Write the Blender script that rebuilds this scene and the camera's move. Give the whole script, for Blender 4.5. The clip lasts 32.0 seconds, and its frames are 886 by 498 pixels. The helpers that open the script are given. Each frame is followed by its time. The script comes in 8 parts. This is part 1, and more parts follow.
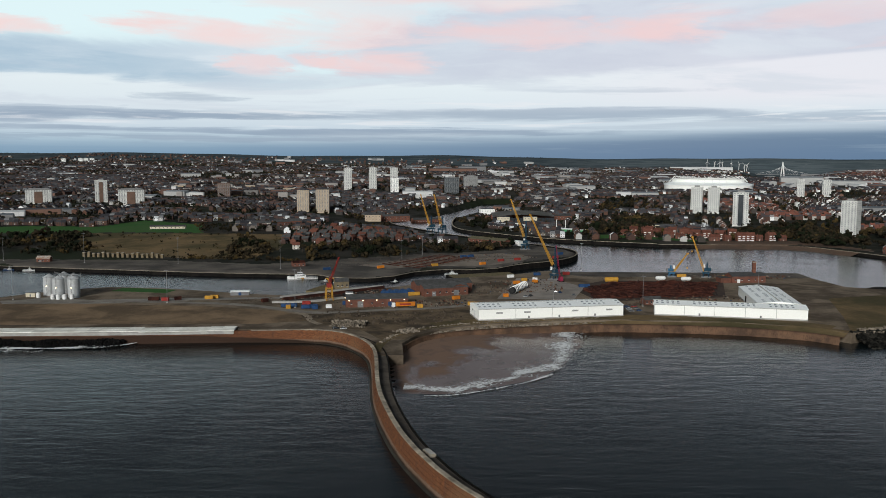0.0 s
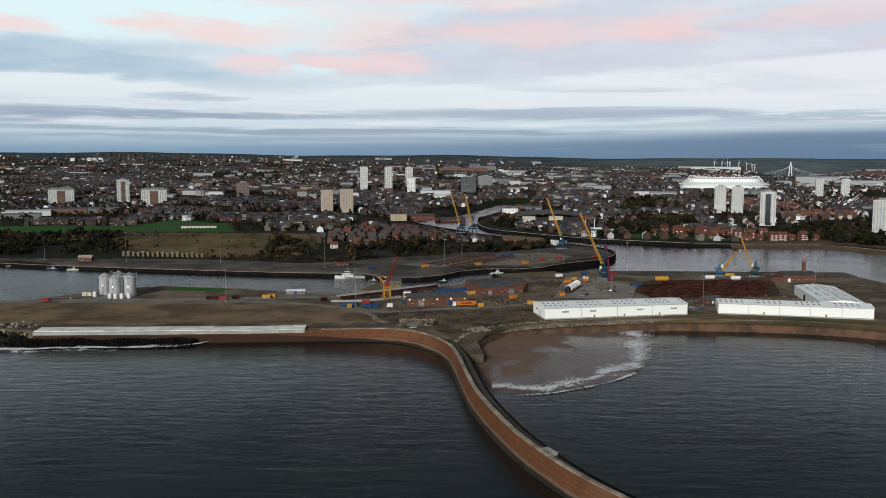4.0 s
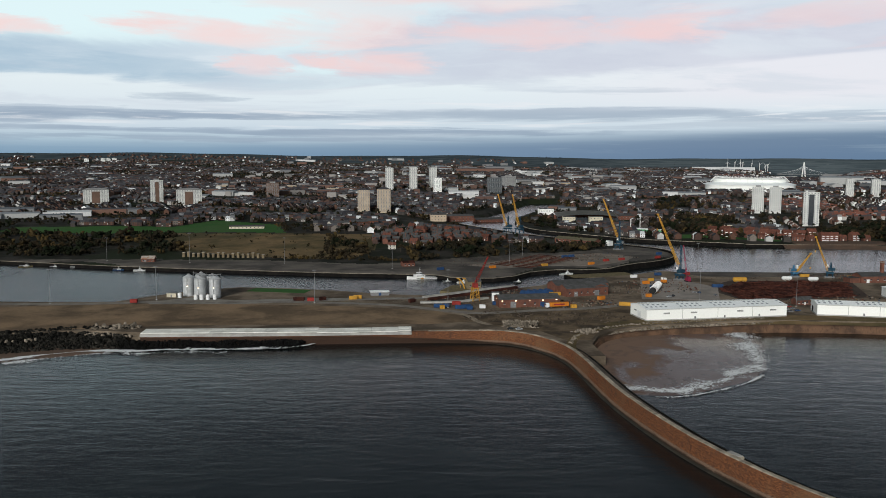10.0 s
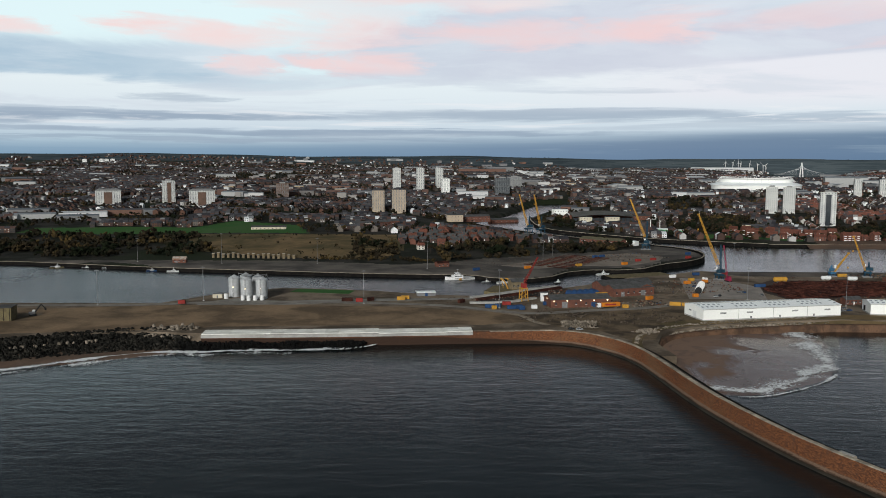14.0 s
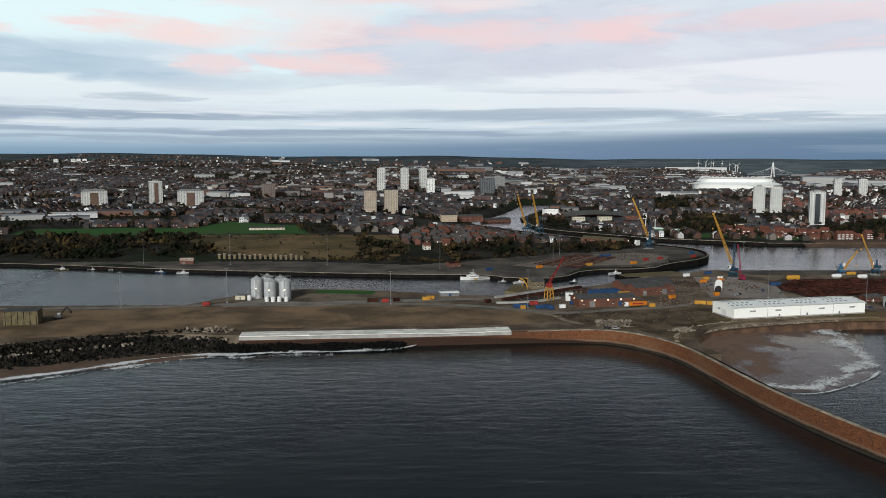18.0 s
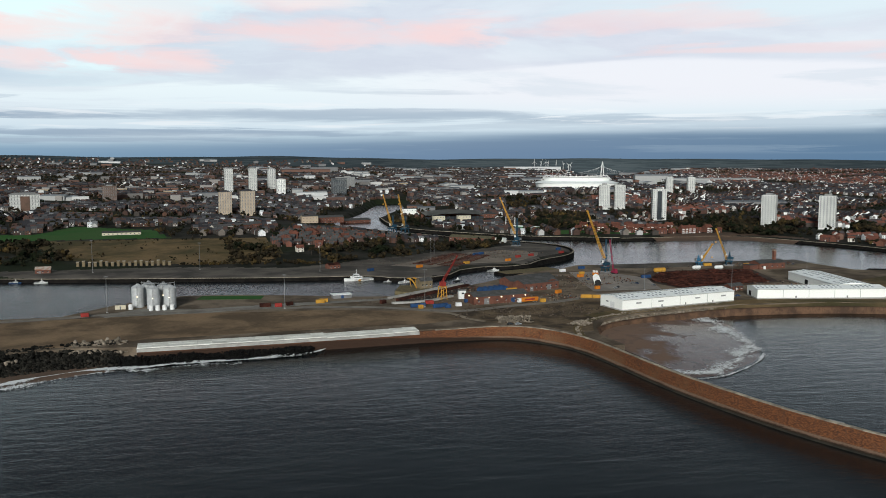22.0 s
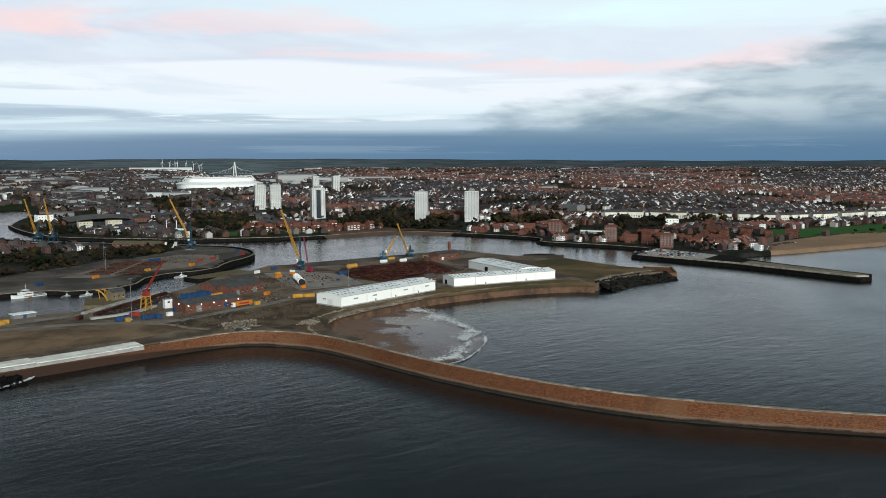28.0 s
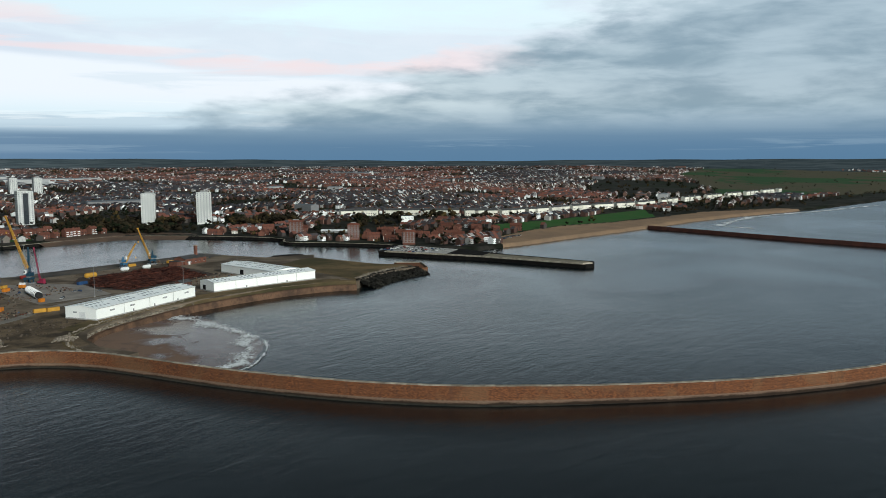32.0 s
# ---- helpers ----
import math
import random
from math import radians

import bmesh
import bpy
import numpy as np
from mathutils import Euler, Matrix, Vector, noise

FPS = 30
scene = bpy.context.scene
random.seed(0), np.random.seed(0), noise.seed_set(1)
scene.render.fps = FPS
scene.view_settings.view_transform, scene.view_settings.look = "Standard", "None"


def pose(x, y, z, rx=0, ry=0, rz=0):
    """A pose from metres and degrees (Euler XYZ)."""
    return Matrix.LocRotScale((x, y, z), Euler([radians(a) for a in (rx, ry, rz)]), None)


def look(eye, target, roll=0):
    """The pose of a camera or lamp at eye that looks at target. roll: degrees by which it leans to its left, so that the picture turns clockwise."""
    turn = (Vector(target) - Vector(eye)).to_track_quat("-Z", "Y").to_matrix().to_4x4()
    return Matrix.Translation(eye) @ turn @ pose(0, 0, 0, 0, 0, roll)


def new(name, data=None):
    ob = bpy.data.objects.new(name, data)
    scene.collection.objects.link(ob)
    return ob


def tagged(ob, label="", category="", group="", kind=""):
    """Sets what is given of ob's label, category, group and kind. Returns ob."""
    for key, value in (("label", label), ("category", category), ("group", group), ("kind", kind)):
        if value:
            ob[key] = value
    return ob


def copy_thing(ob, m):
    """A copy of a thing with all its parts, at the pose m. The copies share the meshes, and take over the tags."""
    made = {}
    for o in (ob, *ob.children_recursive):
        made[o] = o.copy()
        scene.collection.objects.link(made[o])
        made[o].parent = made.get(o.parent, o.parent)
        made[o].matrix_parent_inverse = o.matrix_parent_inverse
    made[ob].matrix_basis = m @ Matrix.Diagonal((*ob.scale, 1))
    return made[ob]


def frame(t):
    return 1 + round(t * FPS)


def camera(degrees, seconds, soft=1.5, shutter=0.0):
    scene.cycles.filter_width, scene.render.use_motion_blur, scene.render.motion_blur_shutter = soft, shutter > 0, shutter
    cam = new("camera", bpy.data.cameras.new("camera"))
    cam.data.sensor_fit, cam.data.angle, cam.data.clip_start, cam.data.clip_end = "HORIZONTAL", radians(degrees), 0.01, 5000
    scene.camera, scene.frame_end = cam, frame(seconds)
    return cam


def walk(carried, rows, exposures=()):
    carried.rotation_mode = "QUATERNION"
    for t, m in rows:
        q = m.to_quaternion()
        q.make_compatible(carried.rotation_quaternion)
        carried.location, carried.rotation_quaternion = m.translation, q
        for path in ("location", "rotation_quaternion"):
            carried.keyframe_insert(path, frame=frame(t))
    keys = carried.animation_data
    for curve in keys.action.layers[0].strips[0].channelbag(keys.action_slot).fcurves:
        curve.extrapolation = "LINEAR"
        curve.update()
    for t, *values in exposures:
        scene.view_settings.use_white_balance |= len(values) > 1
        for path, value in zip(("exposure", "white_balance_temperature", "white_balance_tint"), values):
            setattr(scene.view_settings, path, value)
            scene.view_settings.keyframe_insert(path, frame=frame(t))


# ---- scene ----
cam = camera(55.03, 32.0, soft=0.9)
# seconds, eye, target, roll
PATH = [
    (0, (0.00, 0.00, 111.50), (0.0260, 99.4314, 100.8466), 0.15),
    (1, (-10.84, -0.27, 111.43), (-10.7907, 99.1578, 100.7804), 0.16),
    (2, (-21.78, -0.18, 111.33), (-21.6793, 99.2494, 100.6836), 0.16),
    (3, (-32.40, 0.04, 111.18), (-32.2910, 99.4708, 100.5254), 0.16),
    (3.5, (-37.75, 0.17, 110.89), (-37.6702, 99.5938, 100.2088), 0.15),
    (5.5, (-59.43, 2.11, 110.57), (-59.3401, 101.5399, 99.8953), 0.14),
    (6, (-64.75, 2.26, 110.54), (-64.6510, 101.6851, 99.8700), 0.15),
    (7, (-75.51, 2.73, 110.61), (-75.4221, 102.1578, 99.9596), 0.18),
    (8, (-86.27, 3.52, 110.44), (-86.1943, 102.9468, 99.7880), 0.17),
    (9, (-96.82, 4.09, 110.60), (-96.7798, 103.5168, 99.9554), 0.15),
    (10, (-107.54, 4.43, 110.54), (-107.5428, 103.8633, 99.9052), 0.14),
    (11, (-118.46, 4.71, 110.43), (-118.4905, 104.1414, 99.8178), 0.15),
    (12, (-128.93, 5.27, 110.42), (-128.9951, 104.7092, 99.7969), 0.14),
    (12.5, (-133.97, 5.65, 110.46), (-134.0492, 105.0917, 99.8706), 0.13),
    (13, (-139.17, 5.94, 110.32), (-139.1313, 105.3838, 99.7530), 0.13),
    (13.5, (-144.37, 6.15, 110.13), (-144.0568, 105.5904, 99.5651), 0.13),
    (14, (-149.53, 6.36, 109.99), (-148.5024, 105.7929, 99.4262), 0.13),
    (14.5, (-154.72, 6.59, 109.94), (-153.0268, 106.0189, 99.3694), 0.13),
    (16.5, (-175.49, 7.29, 110.18), (-173.0254, 106.6988, 99.6182), 0.15),
    (17, (-180.67, 7.56, 110.08), (-177.8820, 106.9630, 99.5231), 0.13),
    (17.5, (-185.79, 7.87, 110.00), (-182.2799, 107.2536, 99.4491), 0.12),
    (18, (-190.93, 8.28, 109.97), (-186.2462, 107.6078, 99.4058), 0.10),
    (18.5, (-196.05, 8.80, 110.00), (-189.9659, 108.0542, 99.4267), 0.08),
    (19, (-201.19, 9.42, 110.10), (-193.4342, 108.5585, 99.5316), 0.07),
    (19.5, (-206.33, 10.14, 110.15), (-196.7545, 109.1154, 99.5846), 0.05),
    (20, (-211.50, 10.91, 110.22), (-200.0859, 109.6946, 99.6671), 0.04),
    (20.5, (-216.56, 11.82, 110.21), (-203.1358, 110.3476, 99.6550), 0.03),
    (21, (-221.51, 12.80, 110.16), (-205.6554, 110.9741, 99.6035), 0.02),
    (21.5, (-226.49, 13.82, 110.09), (-207.1130, 111.3535, 99.5378), -0.00),
    (22, (-231.56, 15.06, 110.05), (-207.9940, 111.6714, 99.5175), -0.04),
    (22.5, (-236.47, 16.55, 110.02), (-208.7753, 112.0605, 99.5016), -0.07),
    (23, (-241.48, 18.34, 109.95), (-210.7524, 112.9194, 99.4416), -0.10),
    (23.5, (-246.37, 20.25, 109.85), (-213.3193, 114.0462, 99.3342), -0.13),
    (24, (-251.19, 22.31, 109.85), (-215.7565, 115.2257, 99.3225), -0.16),
    (24.5, (-255.95, 24.52, 109.89), (-217.8287, 116.3608, 99.3355), -0.18),
    (26.5, (-272.79, 36.51, 109.06), (-221.8731, 121.9214, 98.4803), -0.22),
    (27, (-276.82, 39.64, 108.94), (-221.9783, 122.5905, 98.3555), -0.23),
    (27.5, (-280.72, 42.71, 108.91), (-222.1184, 123.0460, 98.3267), -0.23),
    (28, (-284.55, 45.79, 108.91), (-222.4107, 123.4214, 98.3179), -0.23),
    (28.5, (-288.33, 49.06, 108.80), (-222.7937, 123.8447, 98.1947), -0.22),
    (29, (-291.94, 52.45, 108.67), (-223.1432, 124.2333, 98.0423), -0.21),
    (29.5, (-295.43, 55.90, 108.63), (-223.8457, 124.9091, 97.9988), -0.20),
    (30, (-298.70, 59.35, 108.53), (-224.4961, 125.5333, 97.8891), -0.21),
    (30.5, (-301.89, 62.94, 108.45), (-225.0148, 125.9970, 97.7899), -0.22),
    (31, (-305.01, 66.60, 108.54), (-225.5299, 126.3452, 97.8533), -0.23),
    (31.5, (-308.06, 70.29, 108.74), (-226.1187, 126.6021, 98.0302), -0.25),
    (32, (-311.12, 74.01, 108.93), (-226.8586, 126.7771, 98.1763), -0.25),
]
walk(cam, [(t, look(eye, target, roll)) for t, eye, target, roll in PATH],
     [(0.0, -0.04, 6450, 9.0), (16.0, -0.02, 6450, 9.0), (22.0, 0.09, 6400, 7.0), (28.0, 0.15, 6250, 4.0), (32.0, 0.15, 6200, 2.5)])

# ---- sky and sun ----
world = bpy.data.worlds.new("sky")
scene.world = world
world.use_nodes = True


class Graph:
    """Short hand for node trees."""

    def __init__(self, tree):
        self.tree = tree
        tree.nodes.clear()

    def node(self, kind, values=(), operation="", data_type="", blend_type="", smooth=False):
        n = self.tree.nodes.new(kind)
        if operation:
            n.operation = operation
        if data_type:
            n.data_type = data_type
        if blend_type:
            n.blend_type = blend_type
        if smooth:
            n.interpolation_type = "SMOOTHSTEP"
        for key, value in dict(values).items():
            if isinstance(value, bpy.types.NodeSocket):
                self.tree.links.new(value, n.inputs[key])
            else:
                n.inputs[key].default_value = value
        return n

    def math(self, op, a, b=0.0, c=0.0, clamp=False):
        n = self.node("ShaderNodeMath", {0: a, 1: b, 2: c}, operation=op)
        n.use_clamp = clamp
        return n.outputs[0]

    def step(self, value, low, high):
        n = self.node("ShaderNodeMapRange", {0: value, 1: low, 2: high, 3: 0.0, 4: 1.0}, smooth=True)
        return n.outputs[0]

    def mix(self, fac, a, b, blend="MIX"):
        n = self.node("ShaderNodeMix", {0: fac}, data_type="RGBA", blend_type=blend)
        for key, value in ((6, a), (7, b)):
            if isinstance(value, bpy.types.NodeSocket):
                self.tree.links.new(value, n.inputs[key])
            else:
                n.inputs[key].default_value = (*value[:3], 1)
        return n.outputs[2]

    def noise(self, vector, scale, detail=4.0, rough=0.55, distort=0.0):
        n = self.node("ShaderNodeTexNoise", {"Vector": vector, "Scale": scale, "Detail": detail, "Roughness": rough, "Distortion": distort})
        return n.outputs[0]


SUN_TURN, SUN_RISE = radians(200), radians(22)
g = Graph(world.node_tree)
way = g.node("ShaderNodeTexCoord").outputs["Generated"]
sep = g.node("ShaderNodeSeparateXYZ", {0: way}).outputs
up = sep[2]
turn = g.math("ARCTAN2", sep[0], sep[1])
# clouds lie in flat sheets, stretched along the horizon
def veil(across, tall, seed, detail=6.0, rough=0.58, bend=0.5):
    v = g.node("ShaderNodeCombineXYZ", {0: g.math("MULTIPLY", turn, across), 1: g.math("MULTIPLY", up, tall), 2: seed}).outputs[0]
    return g.noise(v, 1.0, detail, rough, bend)


def band(a, b, c, d):
    return g.math("MULTIPLY", g.step(up, a, b), g.math("SUBTRACT", 1.0, g.step(up, c, d)))


clear = g.node("ShaderNodeTexSky")
clear.sky_type, clear.sun_disc, clear.sun_elevation, clear.sun_rotation = "NISHITA", False, SUN_RISE, SUN_TURN
blue = g.mix(1.0, clear.outputs[0], (0.10, 0.10, 0.10), "MULTIPLY")
over = g.math("MAXIMUM", g.math("ADD", up, 0.05), 0.03)
flat_x, flat_y = g.math("DIVIDE", sep[0], over), g.math("DIVIDE", sep[1], over)


def sheet(scale, seed, detail=6.0, rough=0.56, bend=0.35):
    """Cloud cover in a level layer, seen in perspective."""
    v = g.node("ShaderNodeCombineXYZ", {0: flat_x, 1: flat_y, 2: seed}).outputs[0]
    return g.noise(v, scale, detail, rough, bend)


def layer(colour, cover, low, high, strength, *masks):
    """One more cloud layer over what is there."""
    fac = g.math("MULTIPLY", g.step(cover, low, high), strength)
    for m in masks:
        fac = g.math("MULTIPLY", fac, m)
    return g.mix(fac, c, colour)


def srgb(r, k, b):
    return tuple((v / 255 / 12.92) if v < 11 else ((v / 255 + 0.055) / 1.055) ** 2.4 for v in (r, k, b))


streak, fine_streak = veil(2.4, 62.0, 3.1, 7.0, 0.6, 0.3), veil(4.5, 95.0, 8.7, 7.0, 0.62, 0.4)
puffs, wisps = veil(7.0, 30.0, 5.3, 7.0, 0.62, 0.3), veil(3.2, 26.0, 17.7, 6.0, 0.6, 0.6)
tall = g.math("ADD", up, g.math("MULTIPLY", g.math("SUBTRACT", streak, 0.5), 0.012))
# ragged edges: bearing and height bent by the clouds' own grain
bent_turn = g.math("ADD", turn, g.math("MULTIPLY", g.math("SUBTRACT", puffs, 0.5), 0.34))
bent_up = g.math("ADD", up, g.math("MULTIPLY", g.math("SUBTRACT", wisps, 0.5), 0.060))
north = g.step(turn, 0.0, 0.55)


def bank(bearing, rise, half, deep, amount=1.0, soft=0.15):
    """One cloud with ragged edges, by its bearing, height, half width and half depth."""
    dx = g.math("DIVIDE", g.math("SUBTRACT", bent_turn, bearing), half)
    dy = g.math("DIVIDE", g.math("SUBTRACT", bent_up, rise), deep)
    d = g.math("ADD", g.math("MULTIPLY", dx, dx), g.math("MULTIPLY", dy, dy))
    return g.math("MULTIPLY", g.math("MULTIPLY", g.step(d, 2.2, soft), g.math("MULTIPLY_ADD", g.step(puffs, 0.30, 0.62), 0.5, 0.5)), amount)


def bar(bearing, rise, half, deep, amount=1.0):
    """One thin level streak."""
    dx = g.math("DIVIDE", g.math("SUBTRACT", bent_turn, bearing), half)
    dy = g.math("DIVIDE", g.math("SUBTRACT", g.math("ADD", up, g.math("MULTIPLY", g.math("SUBTRACT", fine_streak, 0.5), 0.022)), rise), deep)
    d = g.math("ADD", g.math("MULTIPLY", dx, dx), g.math("MULTIPLY", dy, dy))
    return g.math("MULTIPLY", g.step(d, 1.6, 0.1), amount)


ramp = g.node("ShaderNodeValToRGB", {0: tall})
stops = ((0.0, srgb(122, 155, 182)), (0.012, srgb(140, 168, 192)), (0.020, srgb(176, 198, 214)), (0.034, srgb(206, 220, 232)), (0.056, srgb(224, 234, 242)), (0.088, srgb(234, 243, 247)), (0.12, srgb(234, 245, 249)), (0.188, srgb(230, 243, 247)), (0.225, srgb(118, 127, 136)), (0.28, (0.098, 0.116, 0.132)), (0.34, (0.084, 0.100, 0.114)), (0.46, (0.058, 0.070, 0.081)), (1.0, (0.056, 0.070, 0.086)))
els = ramp.color_ramp.elements
while len(els) < len(stops):
    els.new(1.0)
for e, (at, colour) in zip(els, stops):
    e.position, e.color = at, (*colour, 1)
c = ramp.outputs[0]
low_fade = g.math("SUBTRACT", 1.0, g.step(up, 0.185, 0.22))
# rosy white to the north-west
c = g.mix(g.math("MULTIPLY", g.math("MULTIPLY", g.step(turn, 0.0, 0.4), band(0.045, 0.075, 0.15, 0.2)), 0.8), c, srgb(238, 235, 243))
# the lavender deck overhead, with its long lower edge
hump = g.math("DIVIDE", g.math("SUBTRACT", turn, 0.46), 0.30)
edge = g.math("MULTIPLY_ADD", g.math("POWER", 2.718, g.math("MULTIPLY", g.math("MULTIPLY", hump, hump), -1.0)), 0.024, 0.082)
deck_up = g.math("ADD", up, g.math("MULTIPLY", g.math("SUBTRACT", wisps, 0.5), 0.030))
over_edge = g.math("SUBTRACT", deck_up, edge)
deck = g.math("MULTIPLY", g.math("MULTIPLY", g.step(over_edge, -0.002, 0.008), g.math("MULTIPLY_ADD", g.step(puffs, 0.35, 0.65), 0.25, 0.62)), low_fade)
c = g.mix(deck, c, g.mix(g.step(turn, -0.35, 0.15), srgb(198, 214, 228), g.mix(g.step(turn, 0.35, 0.8), srgb(205, 209, 224), srgb(216, 222, 233))))
# bright gaps in the deck
gaps = g.math("MULTIPLY", g.math("MULTIPLY", g.step(sheet(0.55, 4.1), 0.50, 0.62), g.step(over_edge, 0.0, 0.02)), low_fade)
c = g.mix(g.math("MULTIPLY", gaps, 0.45), c, srgb(232, 240, 246))
for spot in ((-0.42, 0.168, 0.30, 0.040, 1.3), (-0.42, 0.134, 0.22, 0.014, 0.9), (-0.10, 0.165, 0.10, 0.02, 0.6), (-0.16, 0.140, 0.09, 0.022, 0.75), (0.10, 0.186, 0.12, 0.012, 0.8), (-0.16, 0.094, 0.07, 0.008, 0.8), (0.62, 0.17, 0.25, 0.020, 0.45), (0.98, 0.165, 0.16, 0.025, 0.7)):
    c = g.mix(bank(*spot), c, srgb(230, 250, 253))
# the blue wedge to the south-west
for spot in ((-0.48, 0.104, 0.15, 0.015, 0.75), (-0.36, 0.094, 0.16, 0.009, 0.65), (-0.24, 0.088, 0.08, 0.006, 0.4)):
    c = g.mix(bank(*spot), c, srgb(168, 194, 214))
# rosy lit undersides
for spot in ((-0.26, 0.136, 0.08, 0.014, 0.75), (-0.09, 0.142, 0.07, 0.018, 0.6), (-0.20, 0.106, 0.04, 0.008, 0.6), (-0.06, 0.108, 0.06, 0.009, 0.7), (0.09, 0.143, 0.08, 0.013, 0.65), (0.24, 0.148, 0.07, 0.012, 0.75), (0.02, 0.180, 0.12, 0.012, 0.6), (-0.49, 0.132, 0.06, 0.009, 0.85), (-0.14, 0.178, 0.10, 0.014, 0.4), (0.50, 0.150, 0.12, 0.010, 0.45), (0.62, 0.118, 0.12, 0.006, 0.45), (0.86, 0.104, 0.13, 0.008, 0.55), (1.02, 0.105, 0.08, 0.010, 0.5)):
    c = g.mix(bank(*spot), c, srgb(255, 214, 210))
# thin slate streaks over the pale band
for spot in ((-0.28, 0.0475, 0.26, 0.0050, 0.85), (-0.50, 0.043, 0.07, 0.0080, 0.7), (0.15, 0.0500, 0.20, 0.0070, 0.7), (0.42, 0.046, 0.14, 0.0050, 0.5), (-0.10, 0.0300, 0.32, 0.0042, 0.85), (-0.44, 0.0310, 0.08, 0.0036, 0.6), (-0.30, 0.065, 0.06, 0.0045, 0.5), (-0.44, 0.052, 0.10, 0.0030, 0.45), (0.18, 0.077, 0.10, 0.0040, 0.30), (-0.25, 0.0215, 0.30, 0.0030, 0.6)):
    c = g.mix(bar(*spot), c, srgb(146, 164, 186))
c = layer(srgb(176, 190, 206), streak, 0.50, 0.60, 0.50, band(0.014, 0.024, 0.048, 0.064))
c = layer(srgb(238, 240, 245), fine_streak, 0.56, 0.66, 0.6, band(0.030, 0.038, 0.060, 0.080))
c = layer(srgb(212, 220, 231), wisps, 0.48, 0.60, 0.55, band(0.050, 0.060, 0.090, 0.105))
# slate blue along the skyline, deeper to the north
low = g.math("SUBTRACT", 1.0, g.step(g.math("SUBTRACT", tall, g.math("MULTIPLY", north, 0.010)), 0.012, 0.031))
c = g.mix(g.math("MULTIPLY", g.math("MULTIPLY", low, g.step(turn, -0.45, 0.35)), 0.92), c, g.mix(g.step(turn, 0.2, 0.9), srgb(104, 128, 158), srgb(84, 116, 148)))
c = layer(srgb(150, 170, 190), fine_streak, 0.54, 0.66, 0.35, band(0.004, 0.010, 0.020, 0.030))
# the dark bank to the north
lean = g.math("ADD", turn, g.math("MULTIPLY", g.math("SUBTRACT", veil(7.0, 24.0, 21.0, 6.0, 0.55, 0.1), 0.5), 0.55))
lean = g.math("SUBTRACT", lean, g.math("MULTIPLY", up, 4.0))
lobes = veil(9.0, 40.0, 24.0, 6.0, 0.55, 0.2)
dark = g.mix(g.step(lobes, 0.30, 0.66), srgb(126, 146, 162), g.mix(g.step(turn, 0.9, 1.35), srgb(198, 207, 214), srgb(170, 184, 196)))
dark = g.mix(g.math("SUBTRACT", 1.0, g.step(tall, 0.020, 0.062)), dark, srgb(108, 134, 160))
fade = g.math("SUBTRACT", 1.0, g.step(up, 0.19, 0.24))
c = g.mix(g.math("MULTIPLY", g.math("MULTIPLY", g.math("MULTIPLY", g.step(lean, 0.52, 0.68), g.step(tall, 0.012, 0.030)), fade), 0.92), c, dark)
c = g.mix(0.04, c, blue)
back = g.node("ShaderNodeBackground", {"Color": c, "Strength": 1.0})
g.node("ShaderNodeOutputWorld", {0: back.outputs[0]})

lamp = bpy.data.lights.new("sun", "SUN")
lamp.energy, lamp.angle, lamp.color = 3.0, radians(16), (1.0, 0.985, 0.95)
sun = new("sun", lamp)
sun.matrix_world = look((900 * math.sin(SUN_TURN), 900 * math.cos(SUN_TURN), 900 * math.tan(SUN_RISE)), (0, 0, 0))

# ---- materials ----
MATS = {}


def stuff_mat(name, col, col2=None, rough=0.85, scale=0.4, fine=6.0, bump=0.3, metal=0.0, by="object", spread=0.0, streaks=0.0, spec=0.06, contrast=(0.35, 0.65)):
    """A surface of two tones, with broad blotches, fine grain, relief and a tone of its own for each piece."""
    if name in MATS:
        return MATS[name]
    m = bpy.data.materials.new(name)
    m.use_nodes = True
    q = Graph(m.node_tree)
    place = q.node("ShaderNodeNewGeometry").outputs["Position"]
    a = q.noise(place, scale, 5.0, 0.6, 0.3)
    b = q.noise(place, fine, 3.0, 0.6)
    colour = q.mix(q.step(a, *contrast), col, col2 or [v * 0.75 for v in col])
    grain = q.math("MULTIPLY_ADD", b, 0.5, 0.75)
    tone = q.node("ShaderNodeCombineColor", {0: grain, 1: grain, 2: grain}).outputs[0]
    colour = q.mix(1.0, colour, tone, "MULTIPLY")
    if streaks:
        drips = q.node("ShaderNodeVectorMath", {0: place, 1: (1.0, 1.0, 0.08)}, operation="MULTIPLY").outputs[0]
        colour = q.mix(q.math("MULTIPLY", q.step(q.noise(drips, 1.3, 4.0), 0.5, 0.72), streaks), colour, [v * 0.35 for v in col])
    if spread:
        rnd = q.node("ShaderNodeObjectInfo").outputs["Random"] if by == "object" else q.node("ShaderNodeNewGeometry").outputs["Random Per Island"]
        k = q.math("MULTIPLY_ADD", rnd, 2 * spread, 1 - spread)
        colour = q.mix(1.0, colour, q.node("ShaderNodeCombineColor", {0: k, 1: k, 2: k}).outputs[0], "MULTIPLY")
    relief = q.node("ShaderNodeBump", {"Strength": bump, "Distance": 0.2, "Height": b})
    s = q.node("ShaderNodeBsdfPrincipled", {"Base Color": colour, "Roughness": rough, "Metallic": metal, "Normal": relief.outputs[0], "Specular IOR Level": spec})
    q.node("ShaderNodeOutputMaterial", {0: s.outputs[0]})
    MATS[name] = m
    return m


